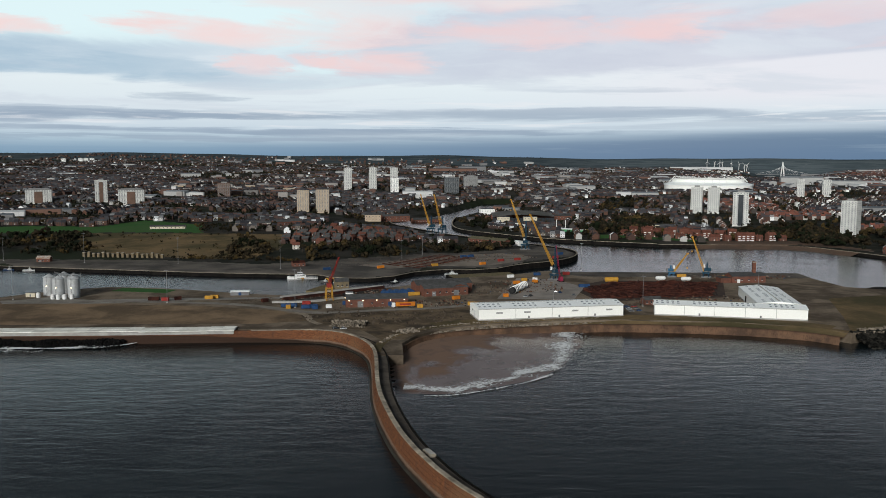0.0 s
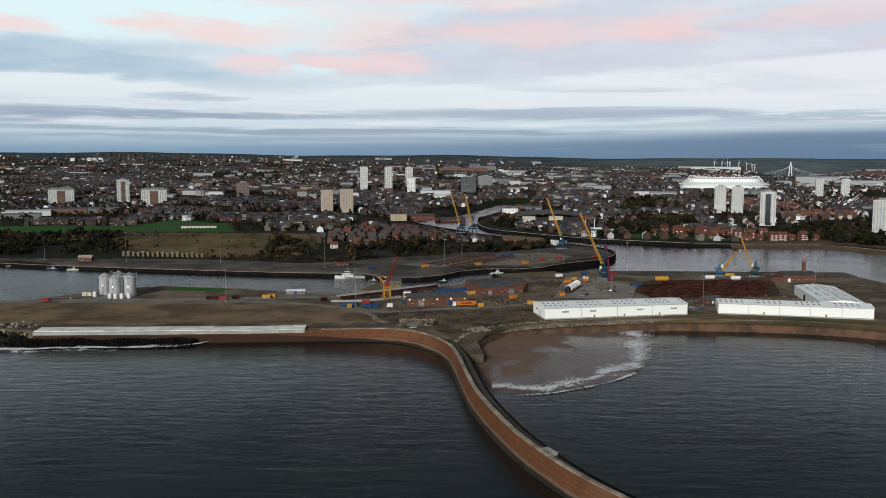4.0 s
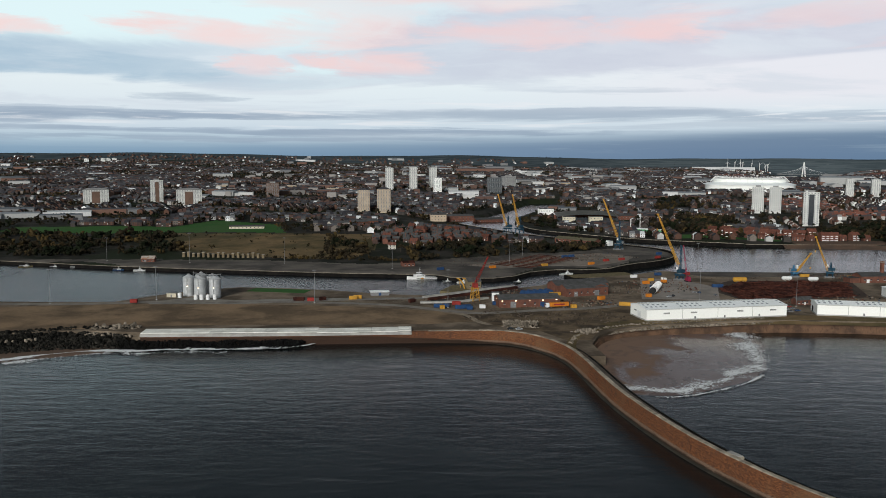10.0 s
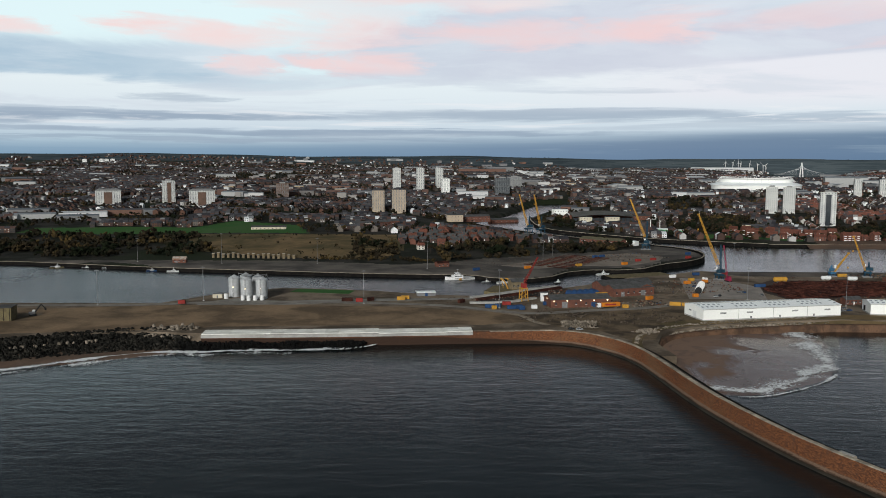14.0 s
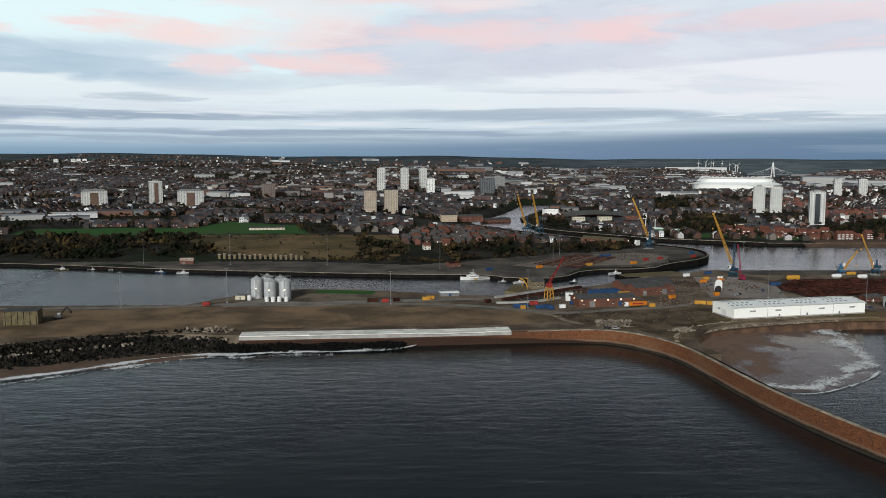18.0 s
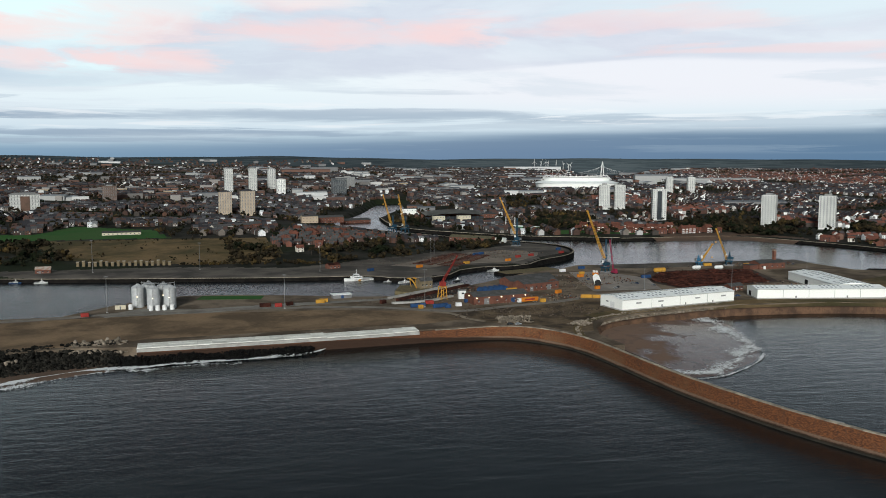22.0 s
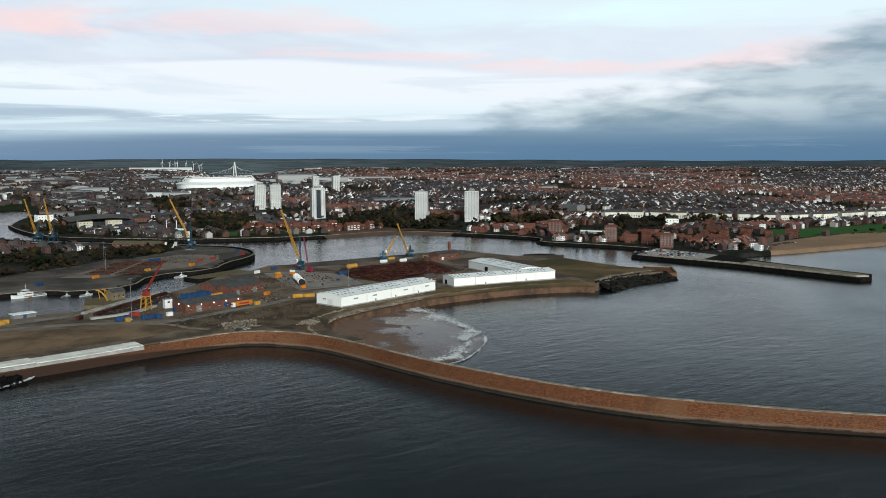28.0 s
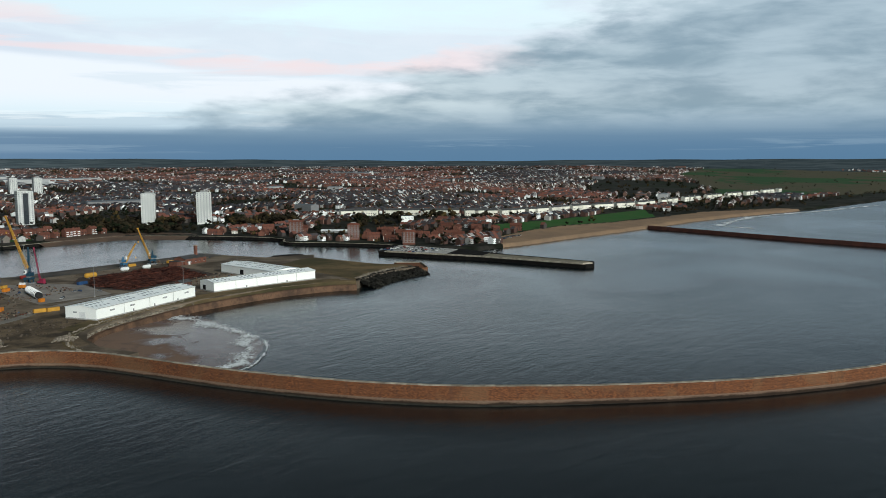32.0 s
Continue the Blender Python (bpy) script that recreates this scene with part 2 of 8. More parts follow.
def island_mat(name, stops, rough=0.9, scale=0.8, spec=0.05):
    """A surface whose colour is picked piece by piece from a row of colours."""
    if name in MATS:
        return MATS[name]
    m = bpy.data.materials.new(name)
    m.use_nodes = True
    q = Graph(m.node_tree)
    geo = q.node("ShaderNodeNewGeometry").outputs
    ramp = q.node("ShaderNodeValToRGB", {0: geo["Random Per Island"]})
    ramp.color_ramp.interpolation = "CONSTANT"
    els = ramp.color_ramp.elements
    while len(els) < len(stops):
        els.new(1.0)
    for e, (at, colour) in zip(els, stops):
        e.position, e.color = at, (*colour, 1)
    n = q.math("MULTIPLY_ADD", q.noise(geo["Position"], scale, 3.0), 0.7, 0.65)
    colour = q.mix(1.0, ramp.outputs[0], q.node("ShaderNodeCombineColor", {0: n, 1: n, 2: n}).outputs[0], "MULTIPLY")
    s = q.node("ShaderNodeBsdfPrincipled", {"Base Color": colour, "Roughness": rough, "Specular IOR Level": spec})
    q.node("ShaderNodeOutputMaterial", {0: s.outputs[0]})
    MATS[name] = m
    return m


def water_mat(name, deep, wave, rough, swell):
    m = bpy.data.materials.new(name)
    m.use_nodes = True
    q = Graph(m.node_tree)
    place = q.node("ShaderNodeNewGeometry").outputs["Position"]
    along = q.node("ShaderNodeVectorMath", {0: place, 1: (0.35, 1.0, 1.0)}, operation="MULTIPLY").outputs[0]
    a = q.noise(along, wave, 4.0, 0.6, 0.4)
    b = q.noise(along, wave * 5, 3.0, 0.6)
    calm = q.noise(place, 0.006, 3.0, 0.5, 1.0)
    height = q.math("MULTIPLY_ADD", b, 0.25, a)
    relief = q.node("ShaderNodeBump", {"Strength": q.math("MULTIPLY_ADD", calm, swell, swell * 0.4), "Distance": 1.0, "Height": height})
    colour = q.mix(q.step(q.noise(place, 0.012, 4.0, 0.6, 0.8), 0.35, 0.7), deep, [v * 1.5 for v in deep])
    s = q.node("ShaderNodeBsdfPrincipled", {"Base Color": colour, "Roughness": q.math("MULTIPLY_ADD", calm, 0.15, rough), "IOR": 1.33, "Normal": relief.outputs[0]})
    q.node("ShaderNodeOutputMaterial", {0: s.outputs[0]})
    return m


SEA = water_mat("sea_water", (0.004, 0.007, 0.008), 0.16, 0.12, 0.235)
DOCK = water_mat("dock_water", (0.008, 0.010, 0.012), 0.22, 0.18, 0.50)

# ---- building blocks ----
from mathutils import geometry


def link(name, mesh, parent=None, label=""):
    ob = new(name, mesh)
    ob.parent = parent
    if label:
        ob["label"] = label
    return ob


def mesh_of(name, bm, *mats):
    me = bpy.data.meshes.new(name)
    bm.to_mesh(me)
    bm.free()
    for m in mats:
        me.materials.append(m)
    return me


def part(name, bm, material, parent=None, label="", smooth=False):
    """One bmesh as one mesh object under a thing or a part."""
    me = mesh_of(name, bm, material)
    if smooth:
        me.polygons.foreach_set("use_smooth", [True] * len(me.polygons))
    return link(name, me, parent, label)


def thing(name, label, category, m=None, group="", kind=""):
    ob = new(name)
    if m is not None:
        ob.matrix_world = m
    return tagged(ob, label, category, group, kind)


def add_box(bm, x0, x1, y0, y1, z0, z1, bevel=0.0, turn=None):
    r = bmesh.ops.create_cube(bm, size=1.0)["verts"]
    for v in r:
        v.co = Vector(((x0 + x1) / 2 + v.co.x * (x1 - x0), (y0 + y1) / 2 + v.co.y * (y1 - y0), (z0 + z1) / 2 + v.co.z * (z1 - z0)))
        if turn is not None:
            v.co = turn @ v.co
    if bevel:
        edges = list({e for v in r for e in v.link_edges})
        bmesh.ops.bevel(bm, geom=edges, offset=bevel, segments=1, affect="EDGES")
    return bm


def box(x0, x1, y0, y1, z0, z1, bevel=0.0):
    return add_box(bmesh.new(), x0, x1, y0, y1, z0, z1, bevel)


def add_tube(bm, p, q, r0, r1=None, n=8):
    """A round bar from p to q."""
    p, q = Vector(p), Vector(q)
    d = q - p
    made = bmesh.ops.create_cone(bm, cap_ends=True, segments=n, radius1=r0, radius2=r0 if r1 is None else r1, depth=d.length)["verts"]
    m = Matrix.Translation((p + q) / 2) @ d.to_track_quat("Z", "Y").to_matrix().to_4x4()
    for v in made:
        v.co = m @ v.co
    return bm


def tube(p, q, r0, r1=None, n=8):
    return add_tube(bmesh.new(), p, q, r0, r1, n)


def prism(points, z0, z1):
    """An upright block over an outline of (x, y)."""
    bm = bmesh.new()
    low = [bm.verts.new((x, y, z0)) for x, y in points]
    top = [bm.verts.new((x, y, z1)) for x, y in points]
    n = len(points)
    for i in range(n):
        bm.faces.new((low[i], low[(i + 1) % n], top[(i + 1) % n], top[i]))
    for tri in geometry.tessellate_polygon([[v.co for v in top]]):
        bm.faces.new([top[k] for k in tri])
    bmesh.ops.recalc_face_normals(bm, faces=bm.faces)
    return bm


def smooth_line(points, times=3):
    """A polyline with its corners rounded off."""
    pts = [Vector(p) for p in points]
    for _ in range(times):
        out = [pts[0]]
        for a, b in zip(pts, pts[1:]):
            out += [a.lerp(b, 0.25), a.lerp(b, 0.75)]
        pts = out + [pts[-1]]
    return pts


def even(points, step):
    """Points at even steps along a polyline."""
    pts = [Vector(p) for p in points]
    out, left = [pts[0].copy()], step
    for a, b in zip(pts, pts[1:]):
        length, done = (b - a).length, 0.0
        while length - done >= left:
            done += left
            out.append(a.lerp(b, done / length))
            left = step
        left -= length - done
    return out


def sweep(line, profile, closed=False):
    """A profile of (across, up) carried along a line; across runs to the right of the way."""
    bm = bmesh.new()
    rings = []
    for i, p in enumerate(line):
        d = (line[min(i + 1, len(line) - 1)] - line[max(i - 1, 0)]).normalized()
        r = Vector((d.y, -d.x, 0))
        rings.append([bm.verts.new((p.x + r.x * a, p.y + r.y * a, p.z + h)) for a, h in profile])
    n = len(profile)
    for a, b in zip(rings, rings[1:]):
        for k in range(n if closed else n - 1):
            bm.faces.new((a[k], a[(k + 1) % n], b[(k + 1) % n], b[k]))
    if closed:
        bm.faces.new(rings[0])
        bm.faces.new(rings[-1])
    bmesh.ops.recalc_face_normals(bm, faces=bm.faces)
    return bm


def ss(x, a, b):
    t = np.clip((np.asarray(x, float) - a) / (b - a), 0, 1)
    return t * t * (3 - 2 * t)


def far_from(x, y, line):
    """The distance of points from a polyline."""
    best = np.full(np.shape(x), 1e9)
    for (ax, ay), (bx, by) in zip(line, line[1:]):
        dx, dy = bx - ax, by - ay
        t = np.clip(((x - ax) * dx + (y - ay) * dy) / (dx * dx + dy * dy), 0, 1)
        best = np.minimum(best, np.hypot(x - ax - t * dx, y - ay - t * dy))
    return best


def inside(x, y, outline):
    hit = np.zeros(np.shape(x), bool)
    for (ax, ay), (bx, by) in zip(outline, outline[1:] + outline[:1]):
        crosses = (ay > y) != (by > y)
        with np.errstate(divide="ignore", invalid="ignore"):
            hit ^= crosses & (x < (bx - ax) * (y - ay) / (by - ay + 1e-12) + ax)
    return hit


# ---- the land ----
QUAY = 6.3  # the docks' level over the low tide
# the shore of the town behind the docks, from south to north, and round its back
TOWN = [(-5400, 641), (-731, 800), (-595, 874), (-548, 864), (-452, 833), (-372, 813), (-271, 793), (-209, 781), (-158, 775), (-112, 772), (-98, 750), (-52, 750), (-17, 807), (45, 808),
        (77, 851), (116, 880), (141, 914), (154, 957), (149, 997), (114, 1049), (20, 1170), (-15, 1236), (-42, 1294), (-75, 1360), (-92, 1456), (-55, 1524), (-5, 1662), (37, 1808), (104, 2069),
        (160, 2083), (130, 1810), (66, 1682), (26, 1555), (16, 1435), (18, 1321), (35, 1263), (86, 1199), (149, 1129), (208, 1099), (273, 1069), (362, 1066), (442, 1065), (493, 964), (522, 869),
        (518, 833), (489, 821), (486, 796), (510, 744), (525, 688), (522, 660), (527, 600), (547, 562), (587, 554), (646, 541), (720, 530), (826, 511), (945, 491), (1086, 473), (1251, 437), (1537, 350), (2011, 258), (3226, -7), (5400, -640), (5400, 5400), (-5400, 5400)]
RIVER = [(261, 920), (175, 1022), (70, 1130), (12, 1250), (-26, 1340), (-38, 1460), (-8, 1570), (48, 1720), (132, 2071)]



def height(x, y):
    """The town's ground: low by the water, rising inland to the hills."""
    x, y = np.asarray(x, float), np.asarray(y, float)
    d = far_from(x, y, TOWN[:-2])
    inland = far_from(x, y, TOWN[:16] + [(60, 1420), (119, 1440), (346, 1285)] + TOWN[-21:-2])
    north = ss(x - 0.35 * y, -600, 1400)
    h = 2.0 + 12 * ss(inland, 15, 330) + 12 * ss(inland, 300, 900) + 16 * ss(inland, 800, 1500) + 22 * ss(inland, 1400, 2800) + (64 - 34 * north) * ss(inland, 2500, 4300)
    h = h * (0.45 + 0.55 * ss(far_from(x, y, RIVER), 30, 180)) + 1.5
    wave = np.sin(x * 0.0021 + 1.3) * np.cos(y * 0.0017 - x * 0.0009) + 0.5 * np.sin(x * 0.0057 - y * 0.0043)
    h = h + wave * 7 * ss(inland, 500, 2500) * ss(far_from(x, y, RIVER), 200, 900)
    # a low plain to the north-west, then the far skyline
    r, a = np.hypot(x + 150, y), np.degrees(np.arctan2(x + 150, y))
    h = np.minimum(h, 88 - 36 * ss(a, -18, 12) + 0.12 * (h - 60))
    h = h - 46 * np.exp(-((a - 23.6) / 2.4) ** 2) * ss(r, 2900, 3900) * (1 - ss(r, 4900, 5100))
    rim = 134 - 12 * ss(a, -25, 0) - 12 * ss(a, 0, 15) - 22 * ss(a, 25, 60) + 4 * np.sin(a * 0.33 + 1.0) * (1 - ss(a, 5, 40)) + 1.5 * np.sin(a * 0.9)
    h = h + (rim - h) * np.where(h < rim, ss(r, 4350 + 330 * ss(a, 5, 14) + 220 * ss(a, 8, 13) * (1 - ss(a, 30, 37)), 4900 + 90 * ss(a, 8, 13)), 1.0)
    return np.where(inside(x, y, TOWN), 3.2 + (np.maximum(h, np.where((x < 172) & (y < 1100), 5.4, 4.0)) - 3.2) * ss(d, -1, 12), -4.0)


def polar_sheet():
    turns = np.radians(np.concatenate([np.arange(-75, -31, 1.5), np.arange(-31, 92, 0.25), np.arange(92, 130, 1.5)]))
    reach = 520 * np.exp(np.linspace(0, math.log(5300 / 520), 350))
    a, r = np.meshgrid(turns, reach, indexing="ij")
    x, y = -150 + r * np.sin(a), r * np.cos(a)
    z = height(x, y)
    n, m = x.shape
    k = np.arange(n * m).reshape(n, m)
    faces = np.stack([k[:-1, :-1], k[1:, :-1], k[1:, 1:], k[:-1, 1:]], -1).reshape(-1, 4)[:, ::-1]
    me = bpy.data.meshes.new("ground")
    me.from_pydata(np.stack([x, y, z], -1).reshape(-1, 3).tolist(), [], faces.tolist())
    me.polygons.foreach_set("use_smooth", [True] * len(me.polygons))
    return me


def ground_mat():
    m = bpy.data.materials.new("town_ground")
    m.use_nodes = True
    q = Graph(m.node_tree)
    place = q.node("ShaderNodeNewGeometry").outputs["Position"]
    big = q.noise(place, 0.004, 4.0, 0.6, 0.5)
    mid = q.noise(place, 0.03, 4.0, 0.6)
    fine = q.noise(place, 0.4, 3.0, 0.6)
    c = q.mix(q.step(mid, 0.42, 0.6), (0.013, 0.015, 0.010), (0.036, 0.033, 0.028))
    c = q.mix(q.step(big, 0.52, 0.62), c, (0.016, 0.022, 0.010))
    # far fields, greyed with distance: haze put into the ground's colour
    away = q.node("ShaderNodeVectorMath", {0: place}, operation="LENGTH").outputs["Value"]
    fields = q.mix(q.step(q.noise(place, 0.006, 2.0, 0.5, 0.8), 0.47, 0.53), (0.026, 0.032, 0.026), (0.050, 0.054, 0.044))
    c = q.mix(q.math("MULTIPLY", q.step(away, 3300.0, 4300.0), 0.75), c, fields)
    k = q.math("MULTIPLY_ADD", fine, 0.8, 0.6)
    c = q.mix(1.0, c, q.node("ShaderNodeCombineColor", {0: k, 1: k, 2: k}).outputs[0], "MULTIPLY")
    s = q.node("ShaderNodeBsdfPrincipled", {"Base Color": c, "Roughness": 0.95, "Specular IOR Level": 0.1})
    q.node("ShaderNodeOutputMaterial", {0: s.outputs[0]})
    return m


GREEN_S = [(-690, 1163), (-556, 1186), (-481, 1171), (-447, 1277), (-339, 1204), (-310, 1091), (-392, 1101), (-596, 1100), (-690, 1105)]
FIELD = [(-470, 1094), (-308, 1083), (-199, 1071), (-181, 947), (-200, 893), (-250, 885), (-307, 900), (-409, 950)]
QUAY_S = [(-744, 806), (-566, 868), (-520, 879), (-409, 878), (-298, 877), (-182, 843), (-137, 865), (-76, 900), (40, 961), (98, 1005), (106, 1090), (132, 1073), (167, 1024), (167, 977), (150, 933), (82, 867), (49, 823), (-18, 820), (-51, 760), (-98, 741), (-133, 761), (-266, 790), (-375, 806), (-475, 862)]
BEACH_N = [(583, 546), (636, 584), (681, 606), (769, 608), (866, 598), (976, 560), (1127, 533), (1292, 506), (1490, 409), (1478, 286), (941, 435), (678, 508)]
BANK_N = [(708, 628), (787, 682), (945, 643), (1254, 603), (1128, 544), (977, 564), (866, 602), (770, 611)]
FARM_N = [(1702, 602), (1988, 656), (3128, 1105), (5191, 1445), (4108, 237), (4984, -719), (2703, 235), (2159, 341)]
MUD_N = [(336, 1059), (341, 1108), (465, 1110), (512, 1014), (502, 985), (451, 1067)]
LAWN_N = [(209, 1131), (215, 1172), (332, 1135), (354, 1108), (319, 1086)]
ground = polar_sheet()
GREEN = stuff_mat("mown_grass", (0.036, 0.105, 0.028), (0.052, 0.105, 0.034), 0.95, 0.02, 0.4, 0.2)
EARTH = stuff_mat("autumn_rough_grass", (0.180, 0.125, 0.066), (0.070, 0.060, 0.031), 0.95, 0.02, 0.25, 0.6)
QUAY_STUFF = stuff_mat("old_quay_paving", (0.135, 0.120, 0.103), (0.060, 0.055, 0.050), 0.9, 0.03, 0.7, 0.3)
SAND = stuff_mat("beach_sand", (0.30, 0.20, 0.125), (0.24, 0.165, 0.11), 0.9, 0.03, 0.6, 0.2)
MUD = stuff_mat("river_mud", (0.13, 0.085, 0.06), (0.09, 0.065, 0.05), 0.7, 0.05, 0.6, 0.3)
FARM = stuff_mat("far_pasture", (0.036, 0.082, 0.034), (0.088, 0.080, 0.050), 0.95, 0.0024, 0.05, 0.2, contrast=(0.46, 0.50))


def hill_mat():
    """Far hedged fields, woods and villages, in long low bands; haze is put into their blue-grey."""
    m = bpy.data.materials.new("hazy_hedged_country")
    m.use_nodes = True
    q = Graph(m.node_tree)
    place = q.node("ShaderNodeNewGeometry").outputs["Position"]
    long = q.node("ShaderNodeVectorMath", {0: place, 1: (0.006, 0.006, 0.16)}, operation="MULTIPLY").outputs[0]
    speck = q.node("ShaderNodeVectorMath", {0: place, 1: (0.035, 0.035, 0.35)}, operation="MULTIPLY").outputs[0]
    # blue-grey tones carry the haze of distance in the base colour
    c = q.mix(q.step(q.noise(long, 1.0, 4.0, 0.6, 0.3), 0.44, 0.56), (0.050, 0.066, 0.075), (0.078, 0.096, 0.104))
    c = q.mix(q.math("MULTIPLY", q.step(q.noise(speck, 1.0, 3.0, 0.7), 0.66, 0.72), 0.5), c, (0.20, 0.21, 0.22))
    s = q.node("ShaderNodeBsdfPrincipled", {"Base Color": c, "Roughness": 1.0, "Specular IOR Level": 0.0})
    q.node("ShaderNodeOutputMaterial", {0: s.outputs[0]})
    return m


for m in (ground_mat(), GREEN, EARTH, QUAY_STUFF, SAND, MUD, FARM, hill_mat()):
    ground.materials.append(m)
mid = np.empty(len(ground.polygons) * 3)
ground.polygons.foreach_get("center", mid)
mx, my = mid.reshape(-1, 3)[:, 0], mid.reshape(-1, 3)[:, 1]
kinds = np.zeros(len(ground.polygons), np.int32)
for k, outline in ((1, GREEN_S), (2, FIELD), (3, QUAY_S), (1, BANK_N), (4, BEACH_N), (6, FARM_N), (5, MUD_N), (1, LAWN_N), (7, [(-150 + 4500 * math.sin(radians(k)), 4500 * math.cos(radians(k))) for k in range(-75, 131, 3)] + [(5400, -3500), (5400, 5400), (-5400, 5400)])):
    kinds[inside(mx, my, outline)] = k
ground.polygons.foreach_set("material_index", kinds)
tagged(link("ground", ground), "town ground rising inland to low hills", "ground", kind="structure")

bm = bmesh.new()
bmesh.ops.create_grid(bm, x_segments=60, y_segments=60, size=7000)
tagged(part("water", bm, SEA), "dark grey rippled sea and river water", "water", kind="structure")

GRASS = stuff_mat("rough_grass", (0.245, 0.170, 0.105), (0.110, 0.080, 0.052), 0.95, 0.03, 0.5, 0.5)
TARMAC = stuff_mat("worn_tarmac", (0.078, 0.061, 0.044), (0.215, 0.170, 0.125), 0.9, 0.035, 0.6, 0.2)
STONE = stuff_mat("dark_quay_stone", (0.016, 0.014, 0.012), (0.007, 0.0065, 0.006), 0.9, 0.2, 1.2, 0.5, streaks=0.5)


def sea_wall_mat():
    """Red sandstone in courses, with a weed-dark foot below the tide line."""
    m = bpy.data.materials.new("red_sea_wall")
    m.use_nodes = True
    q = Graph(m.node_tree)
    place = q.node("ShaderNodeNewGeometry").outputs["Position"]
    z = q.node("ShaderNodeSeparateXYZ", {0: place}).outputs[2]
    flat = q.node("ShaderNodeVectorMath", {0: place, 1: (0.8, 0.8, 3.0)}, operation="MULTIPLY").outputs[0]
    stones = q.noise(flat, 1.1, 3.0, 0.65)
    grain = q.noise(place, 2.2, 4.0, 0.65)
    broad = q.noise(place, 0.05, 4.0, 0.6, 0.4)
    c = q.mix(q.step(stones, 0.36, 0.64), (0.222, 0.088, 0.038), (0.085, 0.039, 0.023))
    c = q.mix(q.math("MULTIPLY", q.step(broad, 0.48, 0.66), 0.6), c, (0.178, 0.098, 0.052))
    c = q.mix(q.math("MULTIPLY", q.step(q.noise(place, 0.22, 5.0, 0.65, 0.5), 0.56, 0.68), 0.6), c, (0.070, 0.042, 0.030))
    c = q.mix(q.math("MULTIPLY", q.step(q.math("ADD", z, stones), 2.9, 2.5), 0.85), c, (0.175, 0.120, 0.085))
    drips = q.node("ShaderNodeVectorMath", {0: place, 1: (1.0, 1.0, 0.06)}, operation="MULTIPLY").outputs[0]
    c = q.mix(q.math("MULTIPLY", q.step(q.noise(drips, 0.7, 4.0), 0.52, 0.72), 0.5), c, (0.12, 0.060, 0.038))
    tide = q.math("ADD", z, q.math("MULTIPLY_ADD", stones, 1.6, q.math("MULTIPLY_ADD", broad, 2.0, -1.8)))
    x = q.node("ShaderNodeSeparateXYZ", {0: place}).outputs[0]
    weed = q.math("MULTIPLY", q.step(x, -75.0, -165.0), 3.2)
    c = q.mix(q.step(q.math("SUBTRACT", tide, weed), 1.7, 0.8), c, (0.030, 0.020, 0.014))
    c = q.mix(q.math("MULTIPLY", q.step(x, -75.0, -150.0), 0.55), c, (0.060, 0.034, 0.024))
    k = q.math("MULTIPLY_ADD", grain, 1.0, 0.5)
    c = q.mix(1.0, c, q.node("ShaderNodeCombineColor", {0: k, 1: k, 2: k}).outputs[0], "MULTIPLY")
    bump = q.node("ShaderNodeBump", {"Strength": 0.6, "Distance": 0.3, "Height": stones})
    s = q.node("ShaderNodeBsdfPrincipled", {"Base Color": c, "Roughness": 0.9, "Specular IOR Level": 0.1, "Normal": bump.outputs[0]})
    q.node("ShaderNodeOutputMaterial", {0: s.outputs[0]})
    return m


WALL_RED = sea_wall_mat()
HARBOUR_STONE = stuff_mat("brown_harbour_stone", (0.150, 0.088, 0.055), (0.070, 0.045, 0.032), 0.9, 0.12, 1.5, 0.5, streaks=0.5)
CONCRETE = stuff_mat("pale_concrete", (0.42, 0.41, 0.38), (0.30, 0.29, 0.27), 0.85, 0.15, 2.0, 0.2)
WHITE = stuff_mat("white_cladding", (0.93, 0.93, 0.88), (0.91, 0.91, 0.86), 0.5, 0.03, 9.0, 0.0)
WHITE_ROOF = stuff_mat("pale_roof_sheet", (0.91, 0.94, 0.93), (0.88, 0.91, 0.90), 0.5, 0.05, 9.0, 0.0)

# the peninsula with the docks' seaward yards
PORT = [(-597, 445), (-443, 483), (-396, 495), (-325, 511), (-288, 506), (-285, 502), (-191, 507), (-117, 516), (-79, 518), (-62, 505), (-45, 476), (-36, 447), (-21, 447), (-23, 477), (-15, 500),
        (-2, 517), (24, 531), (80, 545), (117, 550), (187, 542), (234, 525), (248, 507), (269, 518), (317, 521), (347, 517), (359, 530), (349, 568), (359, 653), (378, 667), (360, 681), (333, 695), (322, 777), (209, 780), (121, 781),
        (96, 791), (63, 765), (23, 746), (-26, 700), (-60, 674), (-100, 650), (-121, 646), (-151, 652), (-192, 668), (-232, 680), (-271, 685), (-292, 674), (-316, 654), (-346, 613), (-378, 612), (-455, 613), (-610, 614)]
tagged(part("port_ground", prism(PORT, -3, QUAY), TARMAC), "grey worn yard ground of the docks", "ground", kind="structure")
bm = prism([(-640, 560), (-353, 560), (-107, 600), (14, 733), (54, 767), (47, 810), (-3, 832), (-60, 790), (-93, 800), (-375, 850), (-560, 885), (-700, 895)], -2, 2.4)
tagged(part("dock_water", bm, DOCK), "still grey water of the dock basin", "water", kind="structure")

